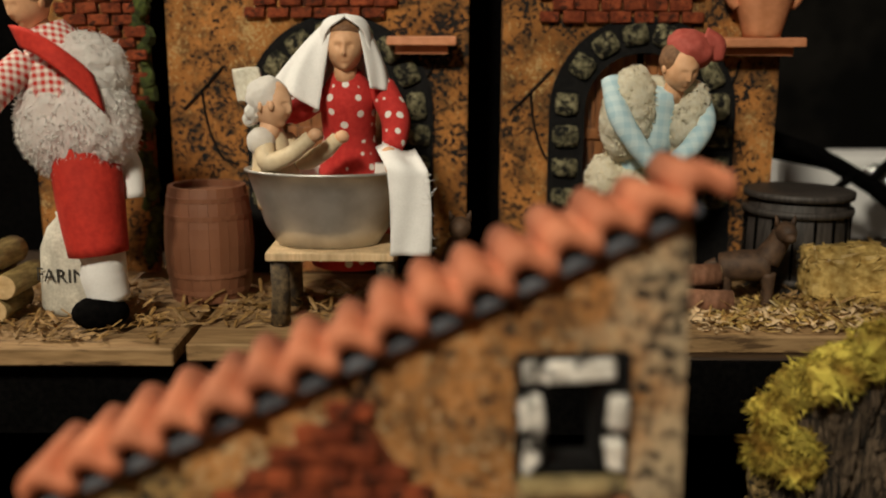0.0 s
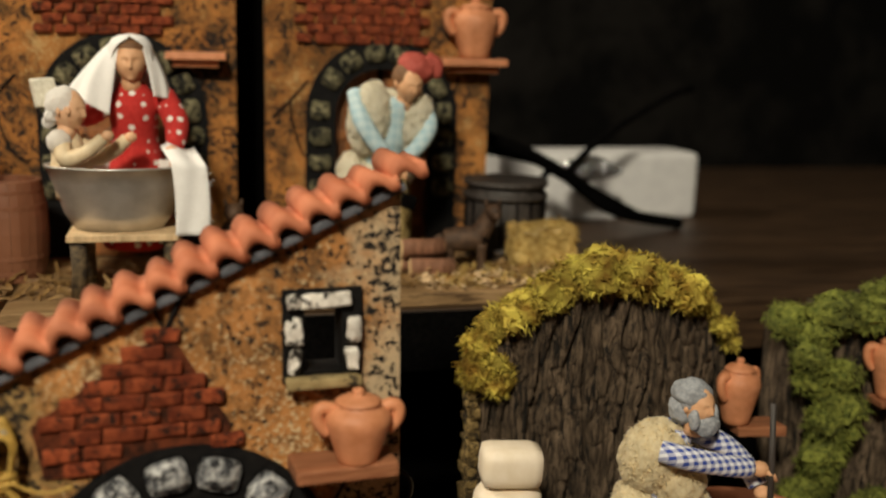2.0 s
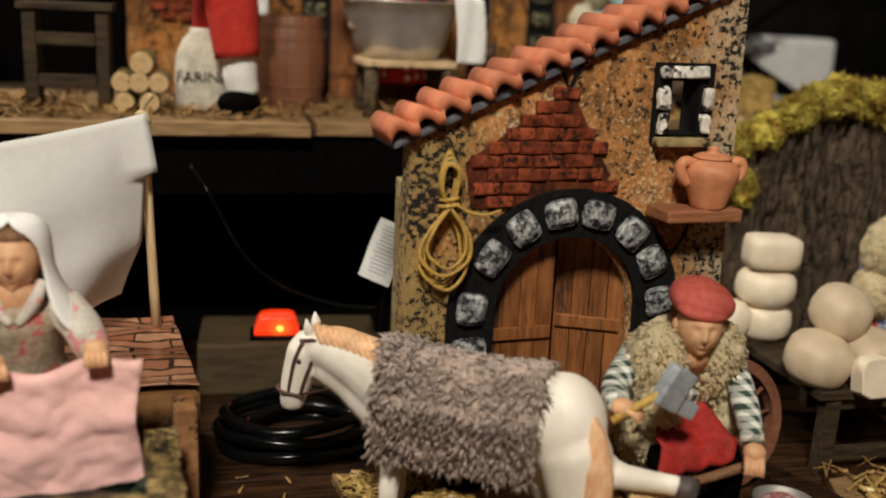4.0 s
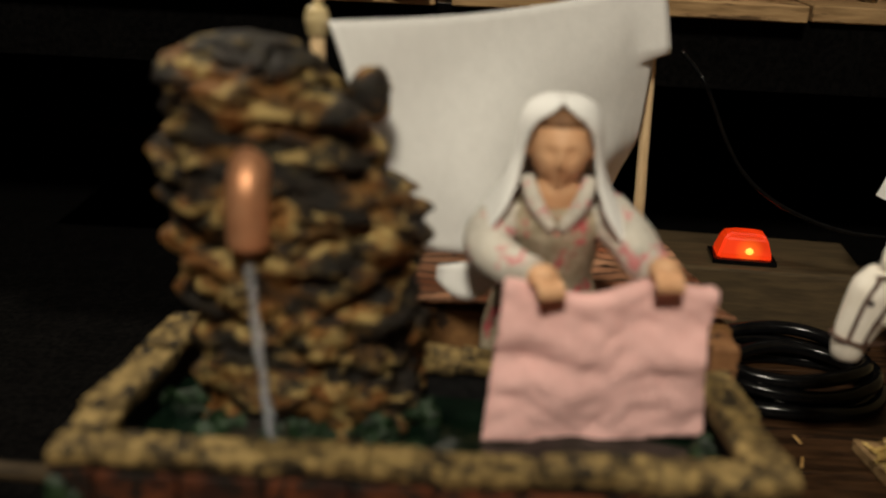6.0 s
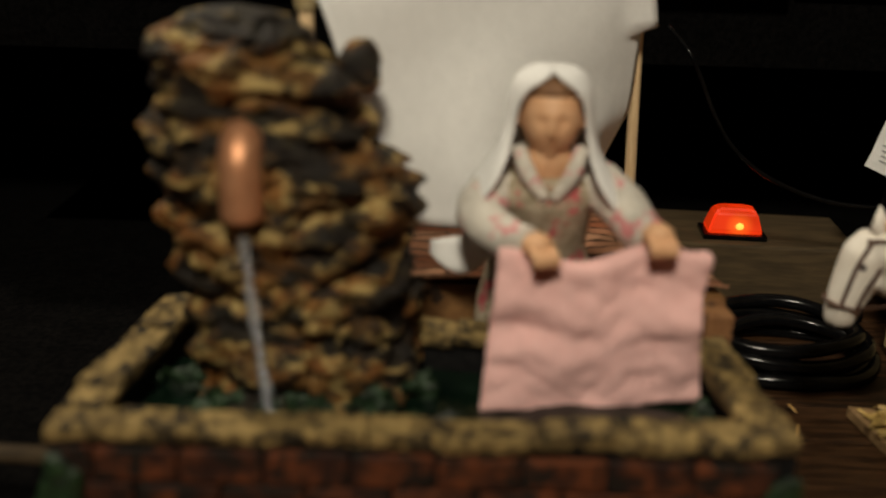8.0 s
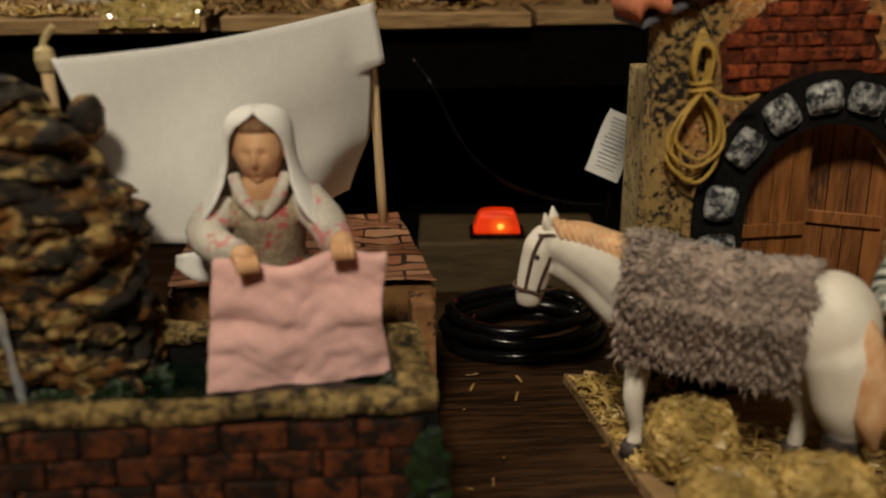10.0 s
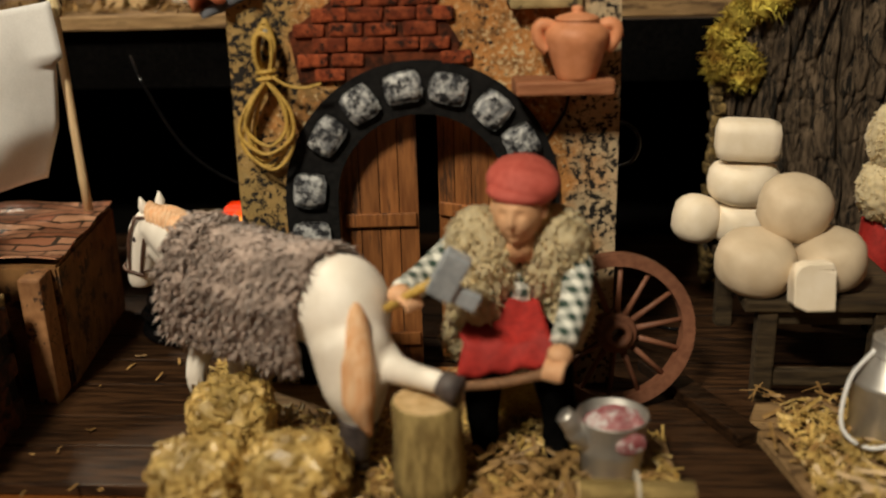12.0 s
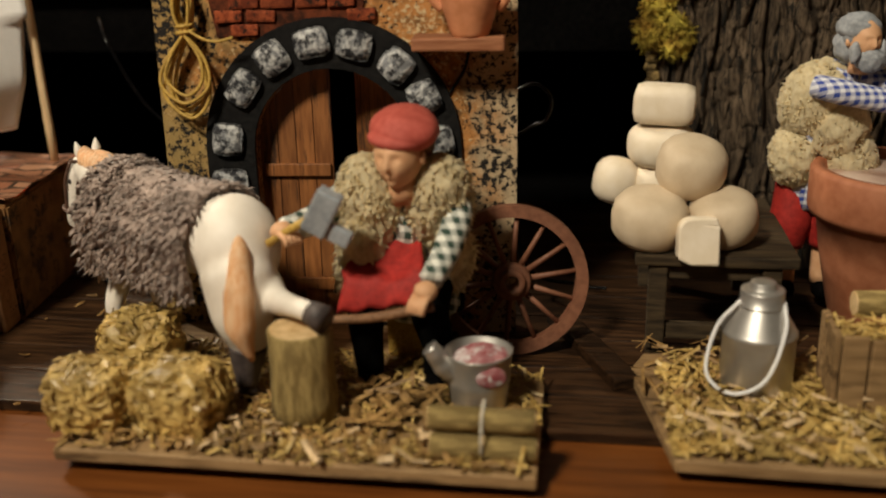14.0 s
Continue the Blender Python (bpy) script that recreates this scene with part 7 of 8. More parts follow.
barrel((-0.1385, 0.575, SZ), 0.0680, 0.0260, "brown wooden barrel standing beside the doorway")

tub_table = thing("tub_table", "pale wooden table with barky log legs", "table")
bm = bmesh.new()
box(bm, (-0.0585, 0.535, 0.2165), (0.070, 0.056, 0.0045), bevel=0.0008)
part("tabletop", bm, WHITEWOOD, tub_table)
for x, y in ((-0.0870, 0.514), (-0.0300, 0.514), (-0.0860, 0.556), (-0.0310, 0.556)):
    bm = bmesh.new()
    tube(bm, [(x, y, SZ), (x + 0.0006, y, 0.196), (x, y, 0.2143)], [0.0056, 0.0050, 0.0052], 12)
    part("leg", bm, mat("barky_leg", (0.03, 0.02, 0.012), (0.16, 0.11, 0.055), 120, 0.8, 0.6, 0.001, ragged=0.7) if not tub_table.children[1:] else MATS["barky_leg"], tub_table, smooth=True)
tub = thing("tin_tub", "grey tin bath tub with white inside standing on the table", "tub", (-0.0625, 0.535, 0.2190))
OVAL = Matrix.Diagonal((1, 0.68, 1, 1))
bm = bmesh.new()
prof = [(0.001, 0.0), (0.62, 0.0), (0.65, 0.004), (0.79, 0.25), (0.94, 0.74), (1.01, 0.965), (1.04, 0.975), (1.045, 1.0), (1.02, 1.012), (0.985, 1.0)]
lathe(bm, [(r * 0.0435, z * 0.0415) for r, z in prof], 48, OVAL, close=False)
part("body", bm, ZINC, tub, "dull grey tin", smooth=True)
bm = bmesh.new()
lathe(bm, [(r * 0.0435, z * 0.0415) for r, z in [(0.983, 1.0), (0.965, 0.96), (0.90, 0.74), (0.75, 0.25), (0.60, 0.06), (0.001, 0.05)]], 48, OVAL, close=False)
part("lining", bm, mat("white_enamel", (0.72, 0.70, 0.66), (0.80, 0.78, 0.74), 90, 0.35, 0.1, 0.0003), tub, "white enamel lining", smooth=True)
bm = bmesh.new()
lathe(bm, [(0.0001, 0), (0.0345, 0.0)], 40, pose(-0.0625, 0.535, 0.2445) @ OVAL, close=False)
tagged(part("bath_water", bm, mat("foamy_water", (0.55, 0.52, 0.46), (0.70, 0.67, 0.60), 90, 0.2, 0.3, 0.0006)), "pale soapy water in the tub", "water")
bm = bmesh.new()
def bath_towel(u, v):
    x = -0.0300 + 0.0215 * v + 0.002 * math.sin(u * 3)
    if u < 0.25:
        t = u / 0.25
        return (x - 0.006 * (1 - t), 0.534 - 0.026 * t, 0.272 - 0.008 * t + 0.002 * math.sin(v * 6))
    t = (u - 0.25) / 0.75
    return (x + 0.003 * t, 0.508 - 0.005 * t + 0.001 * math.sin(v * 8 + u * 5), 0.264 - 0.0455 * t)
sheet(bm, bath_towel, 22, 12, 0.0010)
tagged(part("bath_towel", bm, LINEN, smooth=True), "white linen towel hanging over the tub rim", "towel")
bm = bmesh.new()
for k in range(14):
    a = Vector((-0.0085 - 0.0015 * (k % 3), 0.5045, 0.262 - 0.0032 * k))
    tube(bm, [a, a + Vector((0.002 + 0.002 * RNG.random(), -0.001, 0.001 * RNG.gauss(0, 1))), a + Vector((0.003 + 0.004 * RNG.random(), 0, 0.002 * RNG.gauss(0, 1)))], 0.00015, 4)
tagged(part("frayed_thread", bm, LINEN), "frayed linen threads at the towel edge", "thread")

# ---- mother and child ----
bm = bmesh.new()
SK, LI, DO, HR, WH = range(5)
hc = (-0.0535, 0.5560, 0.3255)
head(bm, (hc[0], hc[1] - 0.0036, hc[2]), 0.0128, 2, 2, SK, None)
blob(bm, (hc[0], hc[1] - 0.0016, hc[2] + 0.0090), (0.0102, 0.0112, 0.0062), HR, 3, 0.0006, 300)
hood(bm, hc, 0.0128, 4, [(0.05, 1.38, 180, 0.05), (0.62, 1.28, 180, 0.0), (0.88, 1.12, 166, 0.0), (1.03, 0.88, 146, 0.02), (1.10, 0.55, 132, 0.02), (1.14, 0.20, 126, 0.0), (1.24, -0.35, 120, 0.0), (1.50, -0.9, 112, 0.0),
                          (1.80, -1.5, 104, 0.0), (2.05, -2.3, 98, 0.0)], LI, 48, 0.0009, 0.02)
def veil_fall(side, wide, inner, z_out, z_in, deep):
    """One half of the veil, from the temple over the shoulder."""
    def fn(u, v):
        a = Vector((side * (0.60 + (inner - 0.60) * u), -0.66 - 0.45 * u, 0.72 + (z_in - 0.72) * u))
        b = Vector((side * (0.92 + (wide - 0.92) * u ** 0.85), 0.15 + deep * u, 0.95 + (z_out - 0.95) * u))
        p = a.lerp(b, v)
        p.x += side * 0.30 * math.sin(v * math.pi) * math.sin(u * 2.4)
        p.y -= (0.30 * math.sin(v * math.pi) + 0.09 * math.sin(v * 13 + u * 2)) * u
        return pose(*hc, 0, 0, 4) @ (p * 0.0128)
    sheet(bm, fn, 20, 18, 0.0008, LI)
veil_fall(-1, 3.05, 1.15, -1.35, -2.65, -0.35)
veil_fall(1, 2.10, 1.05, -2.00, -1.70, 0.60)
limb(bm, [(-0.053, 0.572, 0.200), (-0.053, 0.570, 0.245), (-0.053, 0.566, 0.275), (-0.053, 0.560, 0.298), (-0.0535, 0.558, 0.312)], [0.024, 0.021, 0.0150, 0.0165, 0.008], DO, 20)
limb(bm, [(-0.034, 0.560, 0.303), (-0.026, 0.548, 0.288), (-0.0255, 0.538, 0.278), (-0.027, 0.533, 0.272)], [0.0082, 0.0084, 0.0072, 0.0058], DO, 14)
limb(bm, [(-0.070, 0.562, 0.298), (-0.084, 0.558, 0.290), (-0.098, 0.552, 0.294)], [0.0080, 0.0076, 0.0062], DO, 14)
hand(bm, (-0.0285, 0.5285, 0.2690), 0.0050, SK, (0.3, -0.6, -0.5))
hand(bm, (-0.1010, 0.5505, 0.2970), 0.0046, SK, (-0.6, -0.2, 0.4))
figure("mother_figurine", "mother figurine in white veil and red dotted dress", bm, [SKIN, LINEN, DOTTED, HAIR, LINEN])
bm = bmesh.new()
box(bm, (0, 0, 0), (0.0150, 0.0110, 0.0180), bevel=0.0018, jitter=0.0008)
bmesh.ops.subdivide_edges(bm, edges=bm.edges[:], cuts=2, use_grid_fill=True)
for v in bm.verts:
    v.co += Vector([noise.noise(v.co * 420 + Vector((0, 0, 7 * k))) for k in range(3)]) * 0.0010
tagged(part("bath_sponge", bm, mat("cream_sponge", (0.66, 0.62, 0.50), (0.80, 0.77, 0.66), 420, 0.95, 0.8, 0.0012), smooth=True), "cream sponge held up behind the child", "sponge").matrix_basis = pose(-0.1070, 0.5500, 0.3050, 0, -6, 12)
bm = bmesh.new()
head(bm, (-0.0905, 0.5280, 0.2955), 0.0118, 62, 4, 0, 1)
blob(bm, (-0.0935, 0.5300, 0.2990), (0.0112, 0.0118, 0.0112), 1, 4, 0.0014, 330)
for k in range(9):
    blob(bm, (-0.1015 + 0.0016 * math.sin(k * 2.1), 0.5235 + 0.0016 * k, 0.2920 - 0.0022 * (k % 3)), (0.0034, 0.0032, 0.0036), 1, 3, 0.0010, 500)
blob(bm, (-0.0895, 0.5178, 0.2955), (0.0018, 0.0014, 0.0026), 0, 3)
blob(bm, (-0.0965, 0.5240, 0.2760), (0.0076, 0.0070, 0.0080), 1, 3, 0.0004, 300)
limb(bm, [(-0.0880, 0.534, 0.240), (-0.0910, 0.534, 0.262), (-0.0940, 0.532, 0.282)], [0.0130, 0.0125, 0.0080], 2, 14)
limb(bm, [(-0.0950, 0.524, 0.276), (-0.0920, 0.518, 0.266), (-0.0800, 0.516, 0.270), (-0.0690, 0.516, 0.2790)], [0.0056, 0.0056, 0.0046, 0.0042], 2, 12)
limb(bm, [(-0.0860, 0.540, 0.276), (-0.0760, 0.534, 0.265), (-0.0640, 0.530, 0.270), (-0.0560, 0.528, 0.2775)], [0.0056, 0.0054, 0.0046, 0.0040], 2, 12)
for c in ((-0.0665, 0.516, 0.2805), (-0.0535, 0.528, 0.2785)):
    blob(bm, c, (0.0040, 0.0036, 0.0036), 0, 2)
figure("child_figurine", "pale bathing child figurine sitting in the tub", bm, [mat("pale_clay_skin", (0.70, 0.40, 0.23), (0.78, 0.48, 0.29), 200, 0.6, 0.1, 0.0002), WHITE_FLEECE, mat("cream_clay", (0.66, 0.52, 0.33), (0.75, 0.62, 0.42), 200, 0.6, 0.1, 0.0002)])

# ---- miller in white fleece ----
bm = bmesh.new()
SK, WF, RD, WS, BK, CK, HR = range(7)
head(bm, (-0.2215, 0.5450, 0.3480), 0.0125, -30, 20, SK, HR)
blob(bm, (-0.2180, 0.5480, 0.3570), (0.0150, 0.0140, 0.0060), WS, 3)
limb(bm, [(-0.200, 0.548, 0.280), (-0.202, 0.548, 0.292), (-0.207, 0.547, 0.315), (-0.214, 0.546, 0.336)], [0.022, 0.024, 0.021, 0.010], CK, 16)
fleece(bm, (-0.1990, 0.5420, 0.2860), (0.0310, 0.0200, 0.0310), 4200, WF, (0, -14, 0), 0.0050, 0.00036, None, 0.002, curls=0.0005)
fleece(bm, (-0.1920, 0.5440, 0.3120), (0.0200, 0.0170, 0.0210), 1700, WF, (0, -30, 0), 0.0048, 0.00036, None, 0.002, curls=0.0005)
sheet(bm, lambda u, v: (-0.2240 + 0.040 * u + 0.006 * v, 0.5270 - 0.007 * math.sin(u * 3.1) - 0.003 * v, 0.3360 - 0.024 * u * u - 0.016 * v * (0.7 + 0.5 * u)), 14, 5, 0.0012, RD)
limb(bm, [(-0.2200, 0.5360, 0.3180), (-0.2330, 0.5260, 0.3040), (-0.2420, 0.5220, 0.2900)], [0.0085, 0.0085, 0.0070], CK, 14)
limb(bm, [(-0.197, 0.543, 0.2820), (-0.1935, 0.5380, 0.2450), (-0.1905, 0.5360, 0.2180)], [0.0190, 0.0175, 0.0155], RD, 16)
limb(bm, [(-0.203, 0.562, 0.2820), (-0.2060, 0.5840, 0.2400), (-0.2070, 0.5860, 0.2180)], [0.0150, 0.0150, 0.0130], RD, 14)
limb(bm, [(-0.1905, 0.5370, 0.2220), (-0.1885, 0.5370, 0.2140), (-0.1890, 0.5370, 0.2060), (-0.1865, 0.5370, 0.1920)], [0.0124, 0.0114, 0.0122, 0.0110], WS, 14)
limb(bm, [(-0.2070, 0.5860, 0.2220), (-0.2070, 0.5860, 0.1920)], [0.0090, 0.0080], WS, 14)
limb(bm, [(-0.1830, 0.552, 0.275), (-0.1760, 0.550, 0.262), (-0.1740, 0.548, 0.246)], [0.0070, 0.0068, 0.0060], WS, 12)
blob(bm, (-0.1900, 0.5310, 0.1870), (0.0150, 0.0140, 0.0092), BK, 3)
blob(bm, (-0.2060, 0.5780, 0.1860), (0.0130, 0.0130, 0.0080), BK, 3)
bmesh.ops.translate(bm, verts=bm.verts, vec=(0.0090, -0.0280, 0))
figure("miller_figurine", "miller figurine in shaggy white fleece and red breeches", bm, [SKIN, WHITE_FLEECE, mat("bright_red_cloth", (0.46, 0.020, 0.011), (0.58, 0.034, 0.018), 300, 0.85, 0.3, 0.0003, stain=0.15), LINEN, FLAT_BLACK, RED_CHECK, HAIR])


def lettering(name, text, size, m, parent, material=INK):
    """Printed letters as a thin mesh, in Blender's own font."""
    cu = bpy.data.curves.new(name, "FONT")
    cu.body, cu.size, cu.extrude, cu.align_x = text, size, 0.0002, "CENTER"
    tmp = new(name, cu)
    dg = bpy.context.evaluated_depsgraph_get()
    me = bpy.data.meshes.new_from_object(tmp.evaluated_get(dg))
    bpy.data.objects.remove(tmp)
    me.materials.clear()
    me.materials.append(material)
    ob = new(name, me)
    ob.parent = parent
    ob.matrix_local = m
    return ob


def flour_sack(place, h, r, text, label, turn=0, tail="NA"):
    s = thing("flour_sack", label, "sack", place, turn)
    bm = bmesh.new()
    lathe(bm, [(r * 0.88, 0), (r * 1.0, h * 0.08), (r * 1.02, h * 0.35), (r * 0.92, h * 0.65), (r * 0.72, h * 0.85), (r * 0.45, h * 0.95), (r * 0.48, h), (r * 0.2, h * 0.98)], 30, Matrix.Diagonal((1, 0.72, 1, 1)))
    for v in bm.verts:
        v.co += Vector((v.co.x, v.co.y, 0)) * 0.10 * noise.noise(v.co * 70)
    part("bag", bm, SACK, s, smooth=True)
    me = lettering("printed_word", text, r * 0.56, pose(0, -r * 0.80, h * 0.36, 90, 0, 0), s)
    for v in me.data.vertices:
        x = v.co.x
        v.co.z += -0.30 * x * x / r - 0.0006
    return s


flour_sack((-0.2050, 0.5370, SZ), 0.0580, 0.0195, "FARINA", "white flour sack with a printed black word")
flour_sack((-0.4250, 0.5350, SZ), 0.0560, 0.0200, "FARINA", "white flour sack with a printed black word beside boots")

# ---- woodcutter ----
bm = bmesh.new()
SK, FL, BL, RD, BK, HR, WD = range(7)
head(bm, (0.1330, 0.5535, 0.3150), 0.0120, 16, 20, SK, HR)
blob(bm, (0.1385, 0.5565, 0.3255), (0.0135, 0.0140, 0.0105), RD, 4, 0.0012, 200, (14, 22, 0))
limb(bm, [(0.1450, 0.556, 0.330), (0.1520, 0.554, 0.327), (0.1530, 0.552, 0.319)], [0.0078, 0.0060, 0.0030], RD, 12)
limb(bm, [(0.117, 0.578, 0.245), (0.117, 0.577, 0.258), (0.120, 0.572, 0.280), (0.126, 0.563, 0.305)], [0.016, 0.018, 0.019, 0.011], BL, 18)
fleece(bm, (0.1170, 0.5740, 0.2480), (0.0195, 0.0190, 0.0170), 900, FL, (0, 0, 0), 0.0034, 0.0006, curls=0.0007)
fleece(bm, (0.1065, 0.5610, 0.2890), (0.0150, 0.0150, 0.0270), 1400, FL, (10, 6, 0), 0.0034, 0.0006, curls=0.0007)
fleece(bm, (0.1400, 0.5620, 0.2860), (0.0110, 0.0135, 0.0220), 1000, FL, (10, 14, 0), 0.0034, 0.0006, curls=0.0007)
fleece(bm, (0.1210, 0.5700, 0.3000), (0.0250, 0.0110, 0.0095), 900, FL, (0, 0, 0), 0.0034, 0.0006, curls=0.0007)
fleece(bm, (0.0985, 0.5740, 0.2480), (0.0130, 0.0140, 0.0170), 1000, FL, (0, 0, 0), 0.0034, 0.0006, curls=0.0007)
fleece(bm, (0.1280, 0.5790, 0.2520), (0.0160, 0.0120, 0.0160), 700, FL, (0, 0, 0), 0.0034, 0.0006, curls=0.0007)
limb(bm, [(0.0960, 0.5600, 0.3080), (0.0990, 0.5490, 0.2900), (0.1080, 0.5450, 0.2745), (0.1180, 0.5440, 0.2620)], [0.0060, 0.0066, 0.0060, 0.0052], BL, 14)
limb(bm, [(0.1470, 0.5640, 0.2990), (0.1480, 0.5530, 0.2850), (0.1410, 0.5470, 0.2730), (0.1310, 0.5440, 0.2640)], [0.0060, 0.0064, 0.0058, 0.0052], BL, 14)
hand(bm, (0.1200, 0.5455, 0.2605), 0.0050, SK, (0.4, -0.5, -0.6))
hand(bm, (0.1285, 0.5465, 0.2590), 0.0050, SK, (-0.2, -0.5, -0.7))
tube(bm, [(0.1260, 0.5450, 0.2620), (0.1300, 0.5400, 0.2380)], 0.0016, 8, WD)
box(bm, (0.1310, 0.5390, 0.2330), (0.0110, 0.0070, 0.0100), (0, 20, 0), 0.0012, BK)
for s in (-1, 1):
    limb(bm, [(0.119 + s * 0.010, 0.578, 0.240), (0.120 + s * 0.012, 0.572, 0.212), (0.120 + s * 0.012, 0.574, 0.190)], [0.0110, 0.0095, 0.0075], WD, 12)
    blob(bm, (0.120 + s * 0.012, 0.569, 0.1830), (0.0062, 0.0110, 0.0056), BK, 2)
figure("woodcutter_figurine", "woodcutter figurine in cream fleece vest and red cap", bm, [SKIN, IVORY_FLEECE, LIGHT_BLUE, BERET, FLAT_BLACK, HAIR, LOG])
for c, r, rot in (((0.146, 0.560, 0.1845), 0.0070, (0, 90, 6)), ((0.150, 0.540, 0.1845), 0.0070, (0, 90, -4)), ((0.145, 0.551, 0.1970), 0.0070, (0, 90, 3))):
    log_piece(c, 0.032, r, rot, "shelf logs", "red-brown split log lying on the base board", BROWN_LOG)

# ---- iron cask, dog, bale ----
cask = thing("dark_cask", "dark riveted cask with a heavy rim", "cask", (0.2235, 0.6050, SZ))
bm = bmesh.new()
lathe(bm, [(0.0300, 0), (0.0310, 0.002), (0.0315, 0.030), (0.0305, 0.0560), (0.0290, 0.0585)], 36)
part("drum", bm, STOVE, cask, smooth=True)
for z in (0.0085, 0.0500, 0.0600):
    bm = bmesh.new()
    lathe(bm, [(0.0300, -0.002), (0.0332, -0.002), (0.0336, 0), (0.0332, 0.002), (0.0300, 0.002)], 36, pose(0, 0, z))
    part("hoop", bm, STOVE, cask, smooth=True)
for i in range(16):
    a = 2 * math.pi * i / 16
    bm = bmesh.new()
    box(bm, (0.0314 * math.cos(a), 0.0314 * math.sin(a), 0.029), (0.0016, 0.0014, 0.038), (0, 0, math.degrees(a)))
    part("seam", bm, FLAT_BLACK, cask)
bm = bmesh.new()
limb(bm, [(0.1640, 0.5600, 0.2000), (0.1760, 0.5560, 0.2020), (0.1900, 0.5540, 0.2030)], [0.0085, 0.0092, 0.0090], 0, 14)
limb(bm, [(0.1890, 0.5540, 0.2060), (0.1940, 0.5520, 0.2160), (0.1965, 0.5500, 0.2230)], [0.0080, 0.0065, 0.0060], 0, 12)
blob(bm, (0.1965, 0.5470, 0.2235), (0.0060, 0.0085, 0.0062), 0, 3)
blob(bm, (0.1965, 0.5395, 0.2215), (0.0034, 0.0048, 0.0032), 0, 2)
for s in (-1, 1):
    tube(bm, [(0.1965 + s * 0.0042, 0.5490, 0.2270), (0.1965 + s * 0.0056, 0.5490, 0.2330)], [0.0022, 0.0004], 8, 0)
for x, y in ((0.1660, 0.5560), (0.1680, 0.5650), (0.1890, 0.5500), (0.1910, 0.5590)):
    limb(bm, [(x, y, 0.1990), (x + 0.0008, y, 0.1870), (x, y, SZ + 0.0005)], [0.0046, 0.0030, 0.0030], 0, 10)
limb(bm, [(0.1620, 0.5600, 0.2030), (0.1560, 0.5610, 0.2000), (0.1540, 0.5600, 0.1920)], [0.0030, 0.0024, 0.0010], 0, 8)
figure("dog_figurine", "dark brown clay dog figurine standing on straw", bm, [DOG], "dog figurine")
bm = bmesh.new()
limb(bm, [(0.0080, 0.5600, SZ), (0.0080, 0.5600, 0.2000), (0.0100, 0.5570, 0.2160)], [0.0100, 0.0090, 0.0056], 0, 14)
blob(bm, (0.0110, 0.5530, 0.2240), (0.0066, 0.0085, 0.0068), 0, 3)
for s in (-1, 1):
    tube(bm, [(0.0110 + s * 0.0044, 0.5540, 0.2280), (0.0110 + s * 0.0060, 0.5540, 0.2340)], [0.0024, 0.0004], 8, 0)
    limb(bm, [(0.0090 + s * 0.0048, 0.5530, 0.1990), (0.0090 + s * 0.0048, 0.5500, SZ + 0.0004)], [0.0036, 0.0030], 0, 10)
figure("dog_figurine", "dark sitting dog figurine beside the tub table", bm, [DOG], "dog figurine")
hay_bale((0.2420, 0.5720, SZ), (0.0520, 0.0360, 0.0330), "square golden hay bale on the upper shelf", -4, n=1100, material=STRAW, r=0.2)

# ---- cables, white box and foil behind ----
bm = bmesh.new()
box(bm, (0.385, 0.830, 0.2030), (0.225, 0.060, 0.0690), (0, 0, 3), 0.006)
tagged(part("white_box", bm, PAPER), "long white cardboard box lying on the shelf", "box")
for pts, r in (([(0.235, 0.70, 0.262), (0.275, 0.71, 0.248), (0.320, 0.725, 0.225), (0.375, 0.735, 0.190), (0.450, 0.745, 0.174)], 0.0062), ([(0.320, 0.722, 0.230), (0.350, 0.730, 0.255), (0.395, 0.745, 0.280), (0.440, 0.76, 0.300), (0.470, 0.78, 0.305)], 0.0034), ([(0.240, 0.715, 0.250), (0.300, 0.722, 0.236), (0.360, 0.730, 0.205), (0.410, 0.735, 0.180)], 0.0042), ([(0.300, 0.715, 0.232), (0.270, 0.70, 0.205), (0.262, 0.69, 0.180)], 0.0034)):
    bm = bmesh.new()
    tube(bm, spline(pts, 8), r, 10)
    tagged(part("thick_cable", bm, FLAT_BLACK, smooth=True), "thick black cable lying before the white box", "cable")
bm = bmesh.new()
for c, e in (((0.346, 0.742, 0.229), (0.022, 0.010, 0.013)), ((0.368, 0.740, 0.228), (0.012, 0.005, 0.006))):
    blob(bm, c, e, 0, 3)
for v in bm.verts:
    v.co += Vector([RNG.uniform(-0.0032, 0.0032) for _ in range(3)])
tagged(part("foil_wad", bm, FOIL), "crumpled tin foil wrapped round cables", "foil")

# ---- left end of the shelf ----
st2 = thing("plank_stool", "dark wooden plank stool on the shelf", "stool")
for x in (-0.3190, -0.2720):
    bm = bmesh.new()
    box(bm, (x, 0.545, 0.2110), (0.0085, 0.030, 0.0660), bevel=0.001)
    part("leg", bm, GREY_WOOD, st2)
for z in (0.1970, 0.2250):
    bm = bmesh.new()
    box(bm, (-0.2955, 0.531, z), (0.0380, 0.005, 0.0085), bevel=0.001)
    part("rail", bm, GREY_WOOD, st2)
bm = bmesh.new()
box(bm, (-0.2955, 0.545, 0.2467), (0.0620, 0.036, 0.0050), bevel=0.001)
part("seat", bm, GREY_WOOD, st2)
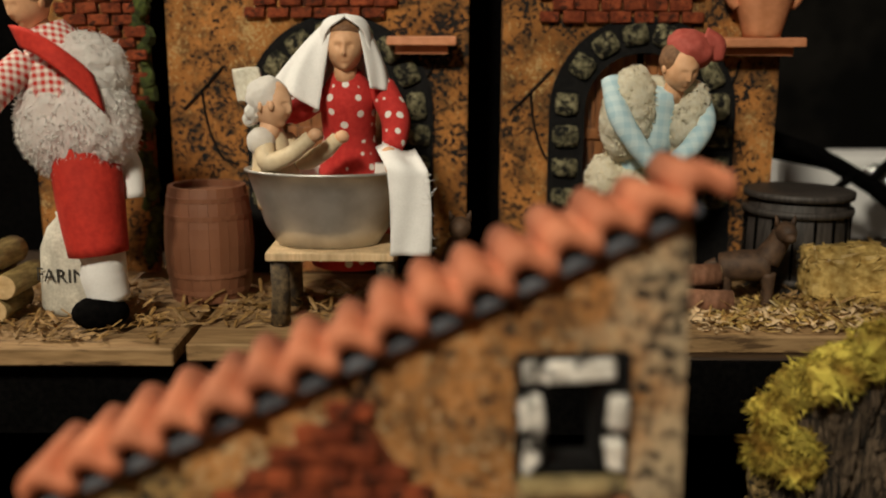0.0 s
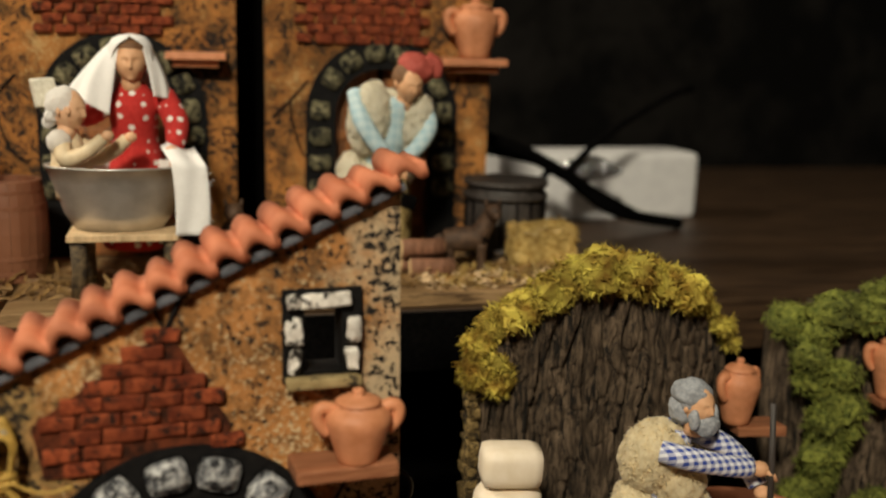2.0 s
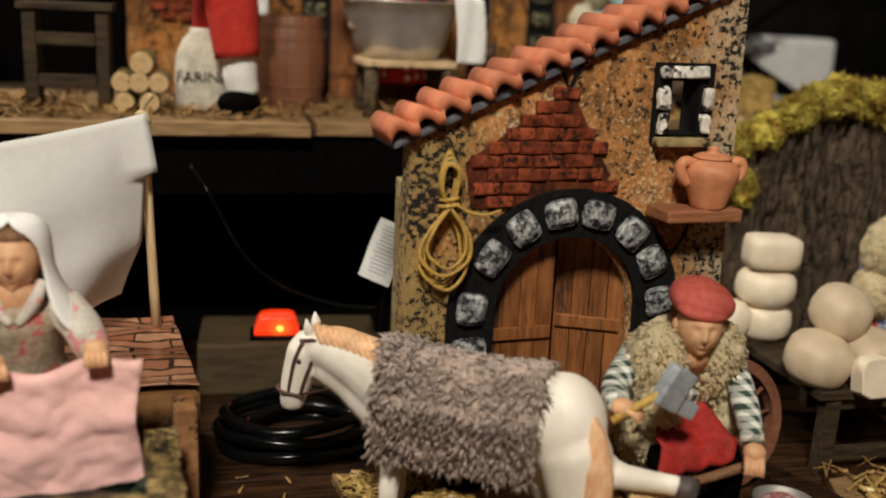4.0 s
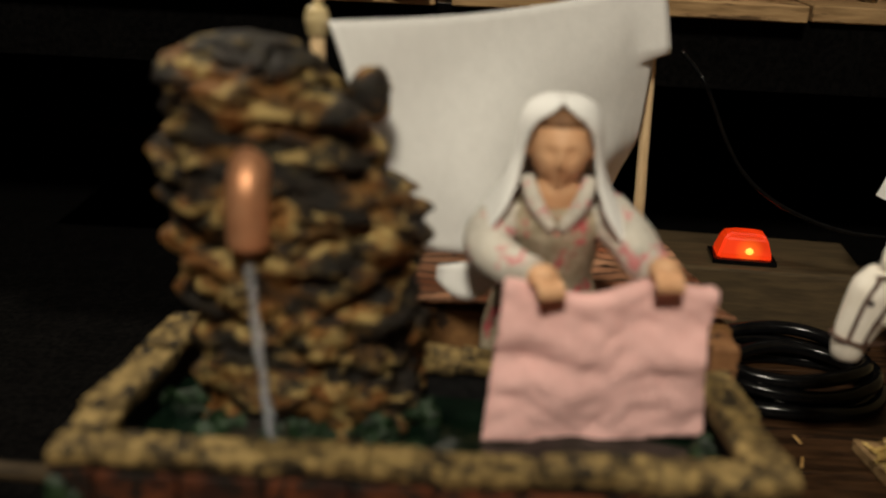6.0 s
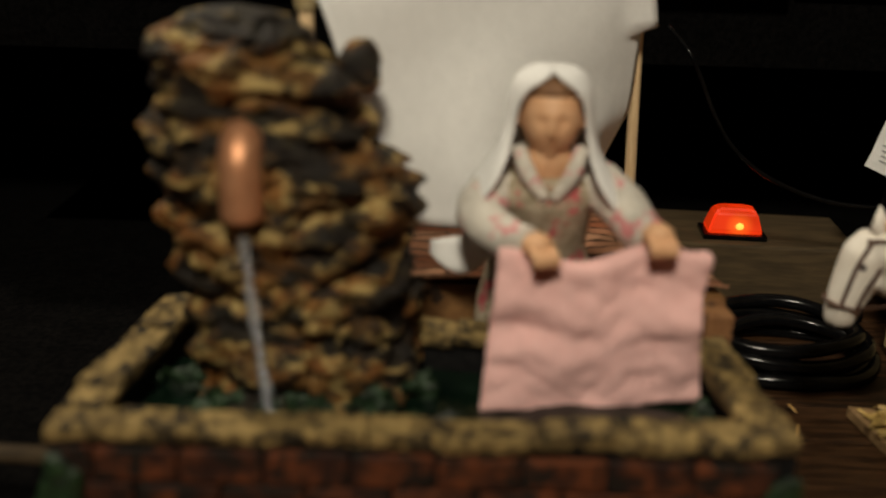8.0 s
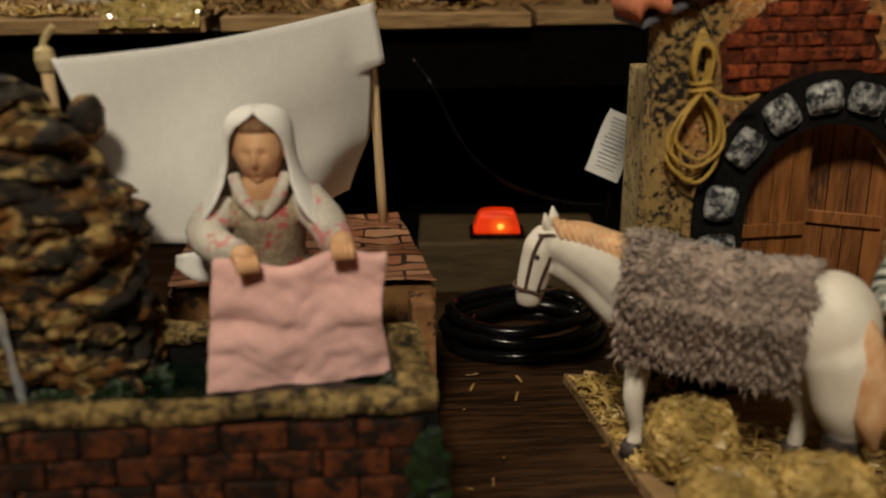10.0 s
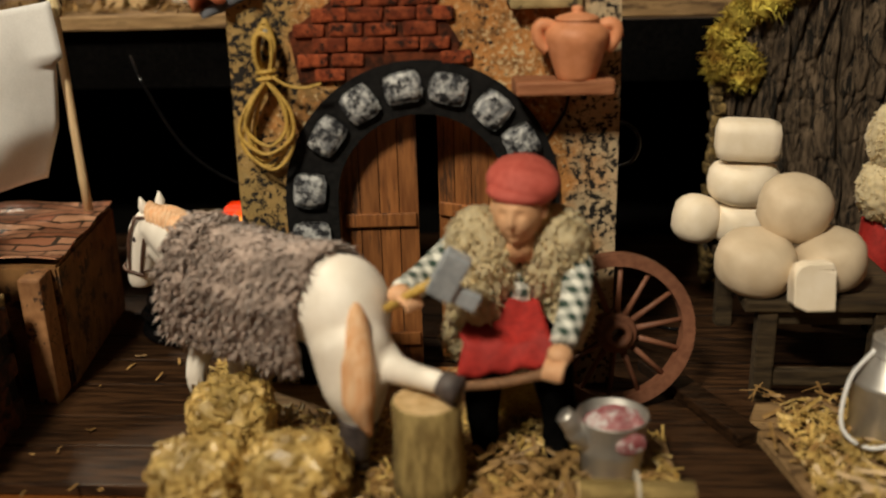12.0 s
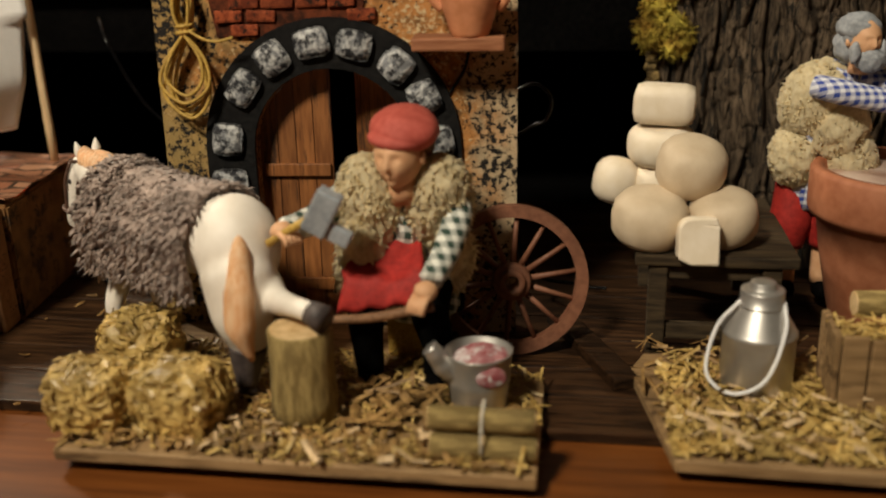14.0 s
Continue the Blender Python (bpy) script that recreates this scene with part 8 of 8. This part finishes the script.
for i, (x, z) in enumerate([(-0.2600, 0.1850), (-0.2445, 0.1850), (-0.2520, 0.1985), (-0.2370, 0.1985), (-0.2480, 0.2115), (-0.2620, 0.1985)]):
    log_piece((x + 0.003, 0.530, z), 0.040, 0.0072 if i != 4 else 0.0082, (90, 0, RNG.uniform(-6, 6)), "stacked logs", "small round log with pale sawn end in a stack")
bm = bmesh.new()
SK, OR, WS, BK, GR = range(5)
for s in (-1, 1):
    limb(bm, [(-0.3900 + s * 0.012, 0.535, 0.240), (-0.3900 + s * 0.013, 0.532, 0.212), (-0.3900 + s * 0.013, 0.532, 0.190)], [0.0130, 0.0120, 0.0110], BK, 12)
    blob(bm, (-0.3900 + s * 0.014, 0.524, 0.1850), (0.0090, 0.0150, 0.0080), BK, 3)
limb(bm, [(-0.392, 0.540, 0.225), (-0.392, 0.542, 0.260), (-0.392, 0.544, 0.300), (-0.392, 0.545, 0.318)], [0.024, 0.023, 0.021, 0.010], OR, 16)
sheet(bm, lambda u, v: (-0.3690 + 0.008 * v + 0.004 * u, 0.522 + 0.004 * v, 0.245 - 0.058 * u), 8, 4, 0.0012, WS)
limb(bm, [(-0.372, 0.540, 0.305), (-0.364, 0.532, 0.280), (-0.372, 0.520, 0.262)], [0.0085, 0.0080, 0.0060], OR, 12)
limb(bm, [(-0.412, 0.540, 0.305), (-0.420, 0.532, 0.280), (-0.412, 0.520, 0.262)], [0.0085, 0.0080, 0.0060], OR, 12)
head(bm, (-0.392, 0.540, 0.332), 0.0125, 0, 8, SK, GR)
figure("baker_figurine", "booted baker figurine in ochre apron with white cloth", bm, [SKIN, mat("ochre_apron", (0.42, 0.17, 0.05), (0.52, 0.23, 0.08), 300, 0.85), LINEN, FLAT_BLACK, HAIR])

# crumpled wrapping over the board edge
bm = bmesh.new()
def wrap(u, v):
    x = -0.408 + 0.062 * v
    y = 0.500 - 0.036 * u
    z = 0.1845 - 0.013 * max(0, u - 0.55) / 0.45
    q = Vector((x * 140, y * 140, 3))
    return Vector((x, y, z)) + Vector((noise.noise(q), noise.noise(q + Vector((7, 0, 0))), abs(noise.noise(q + Vector((0, 7, 0)))))) * 0.005
sheet(bm, wrap, 16, 26, 0.0004)
tagged(part("cellophane_wrap", bm, mat("amber_cellophane", (0.20, 0.14, 0.04), (0.44, 0.33, 0.12), 90, 0.16, 0.6, 0.001, coat=0.6)), "crumpled shiny amber cellophane over the board edge", "wrapping")
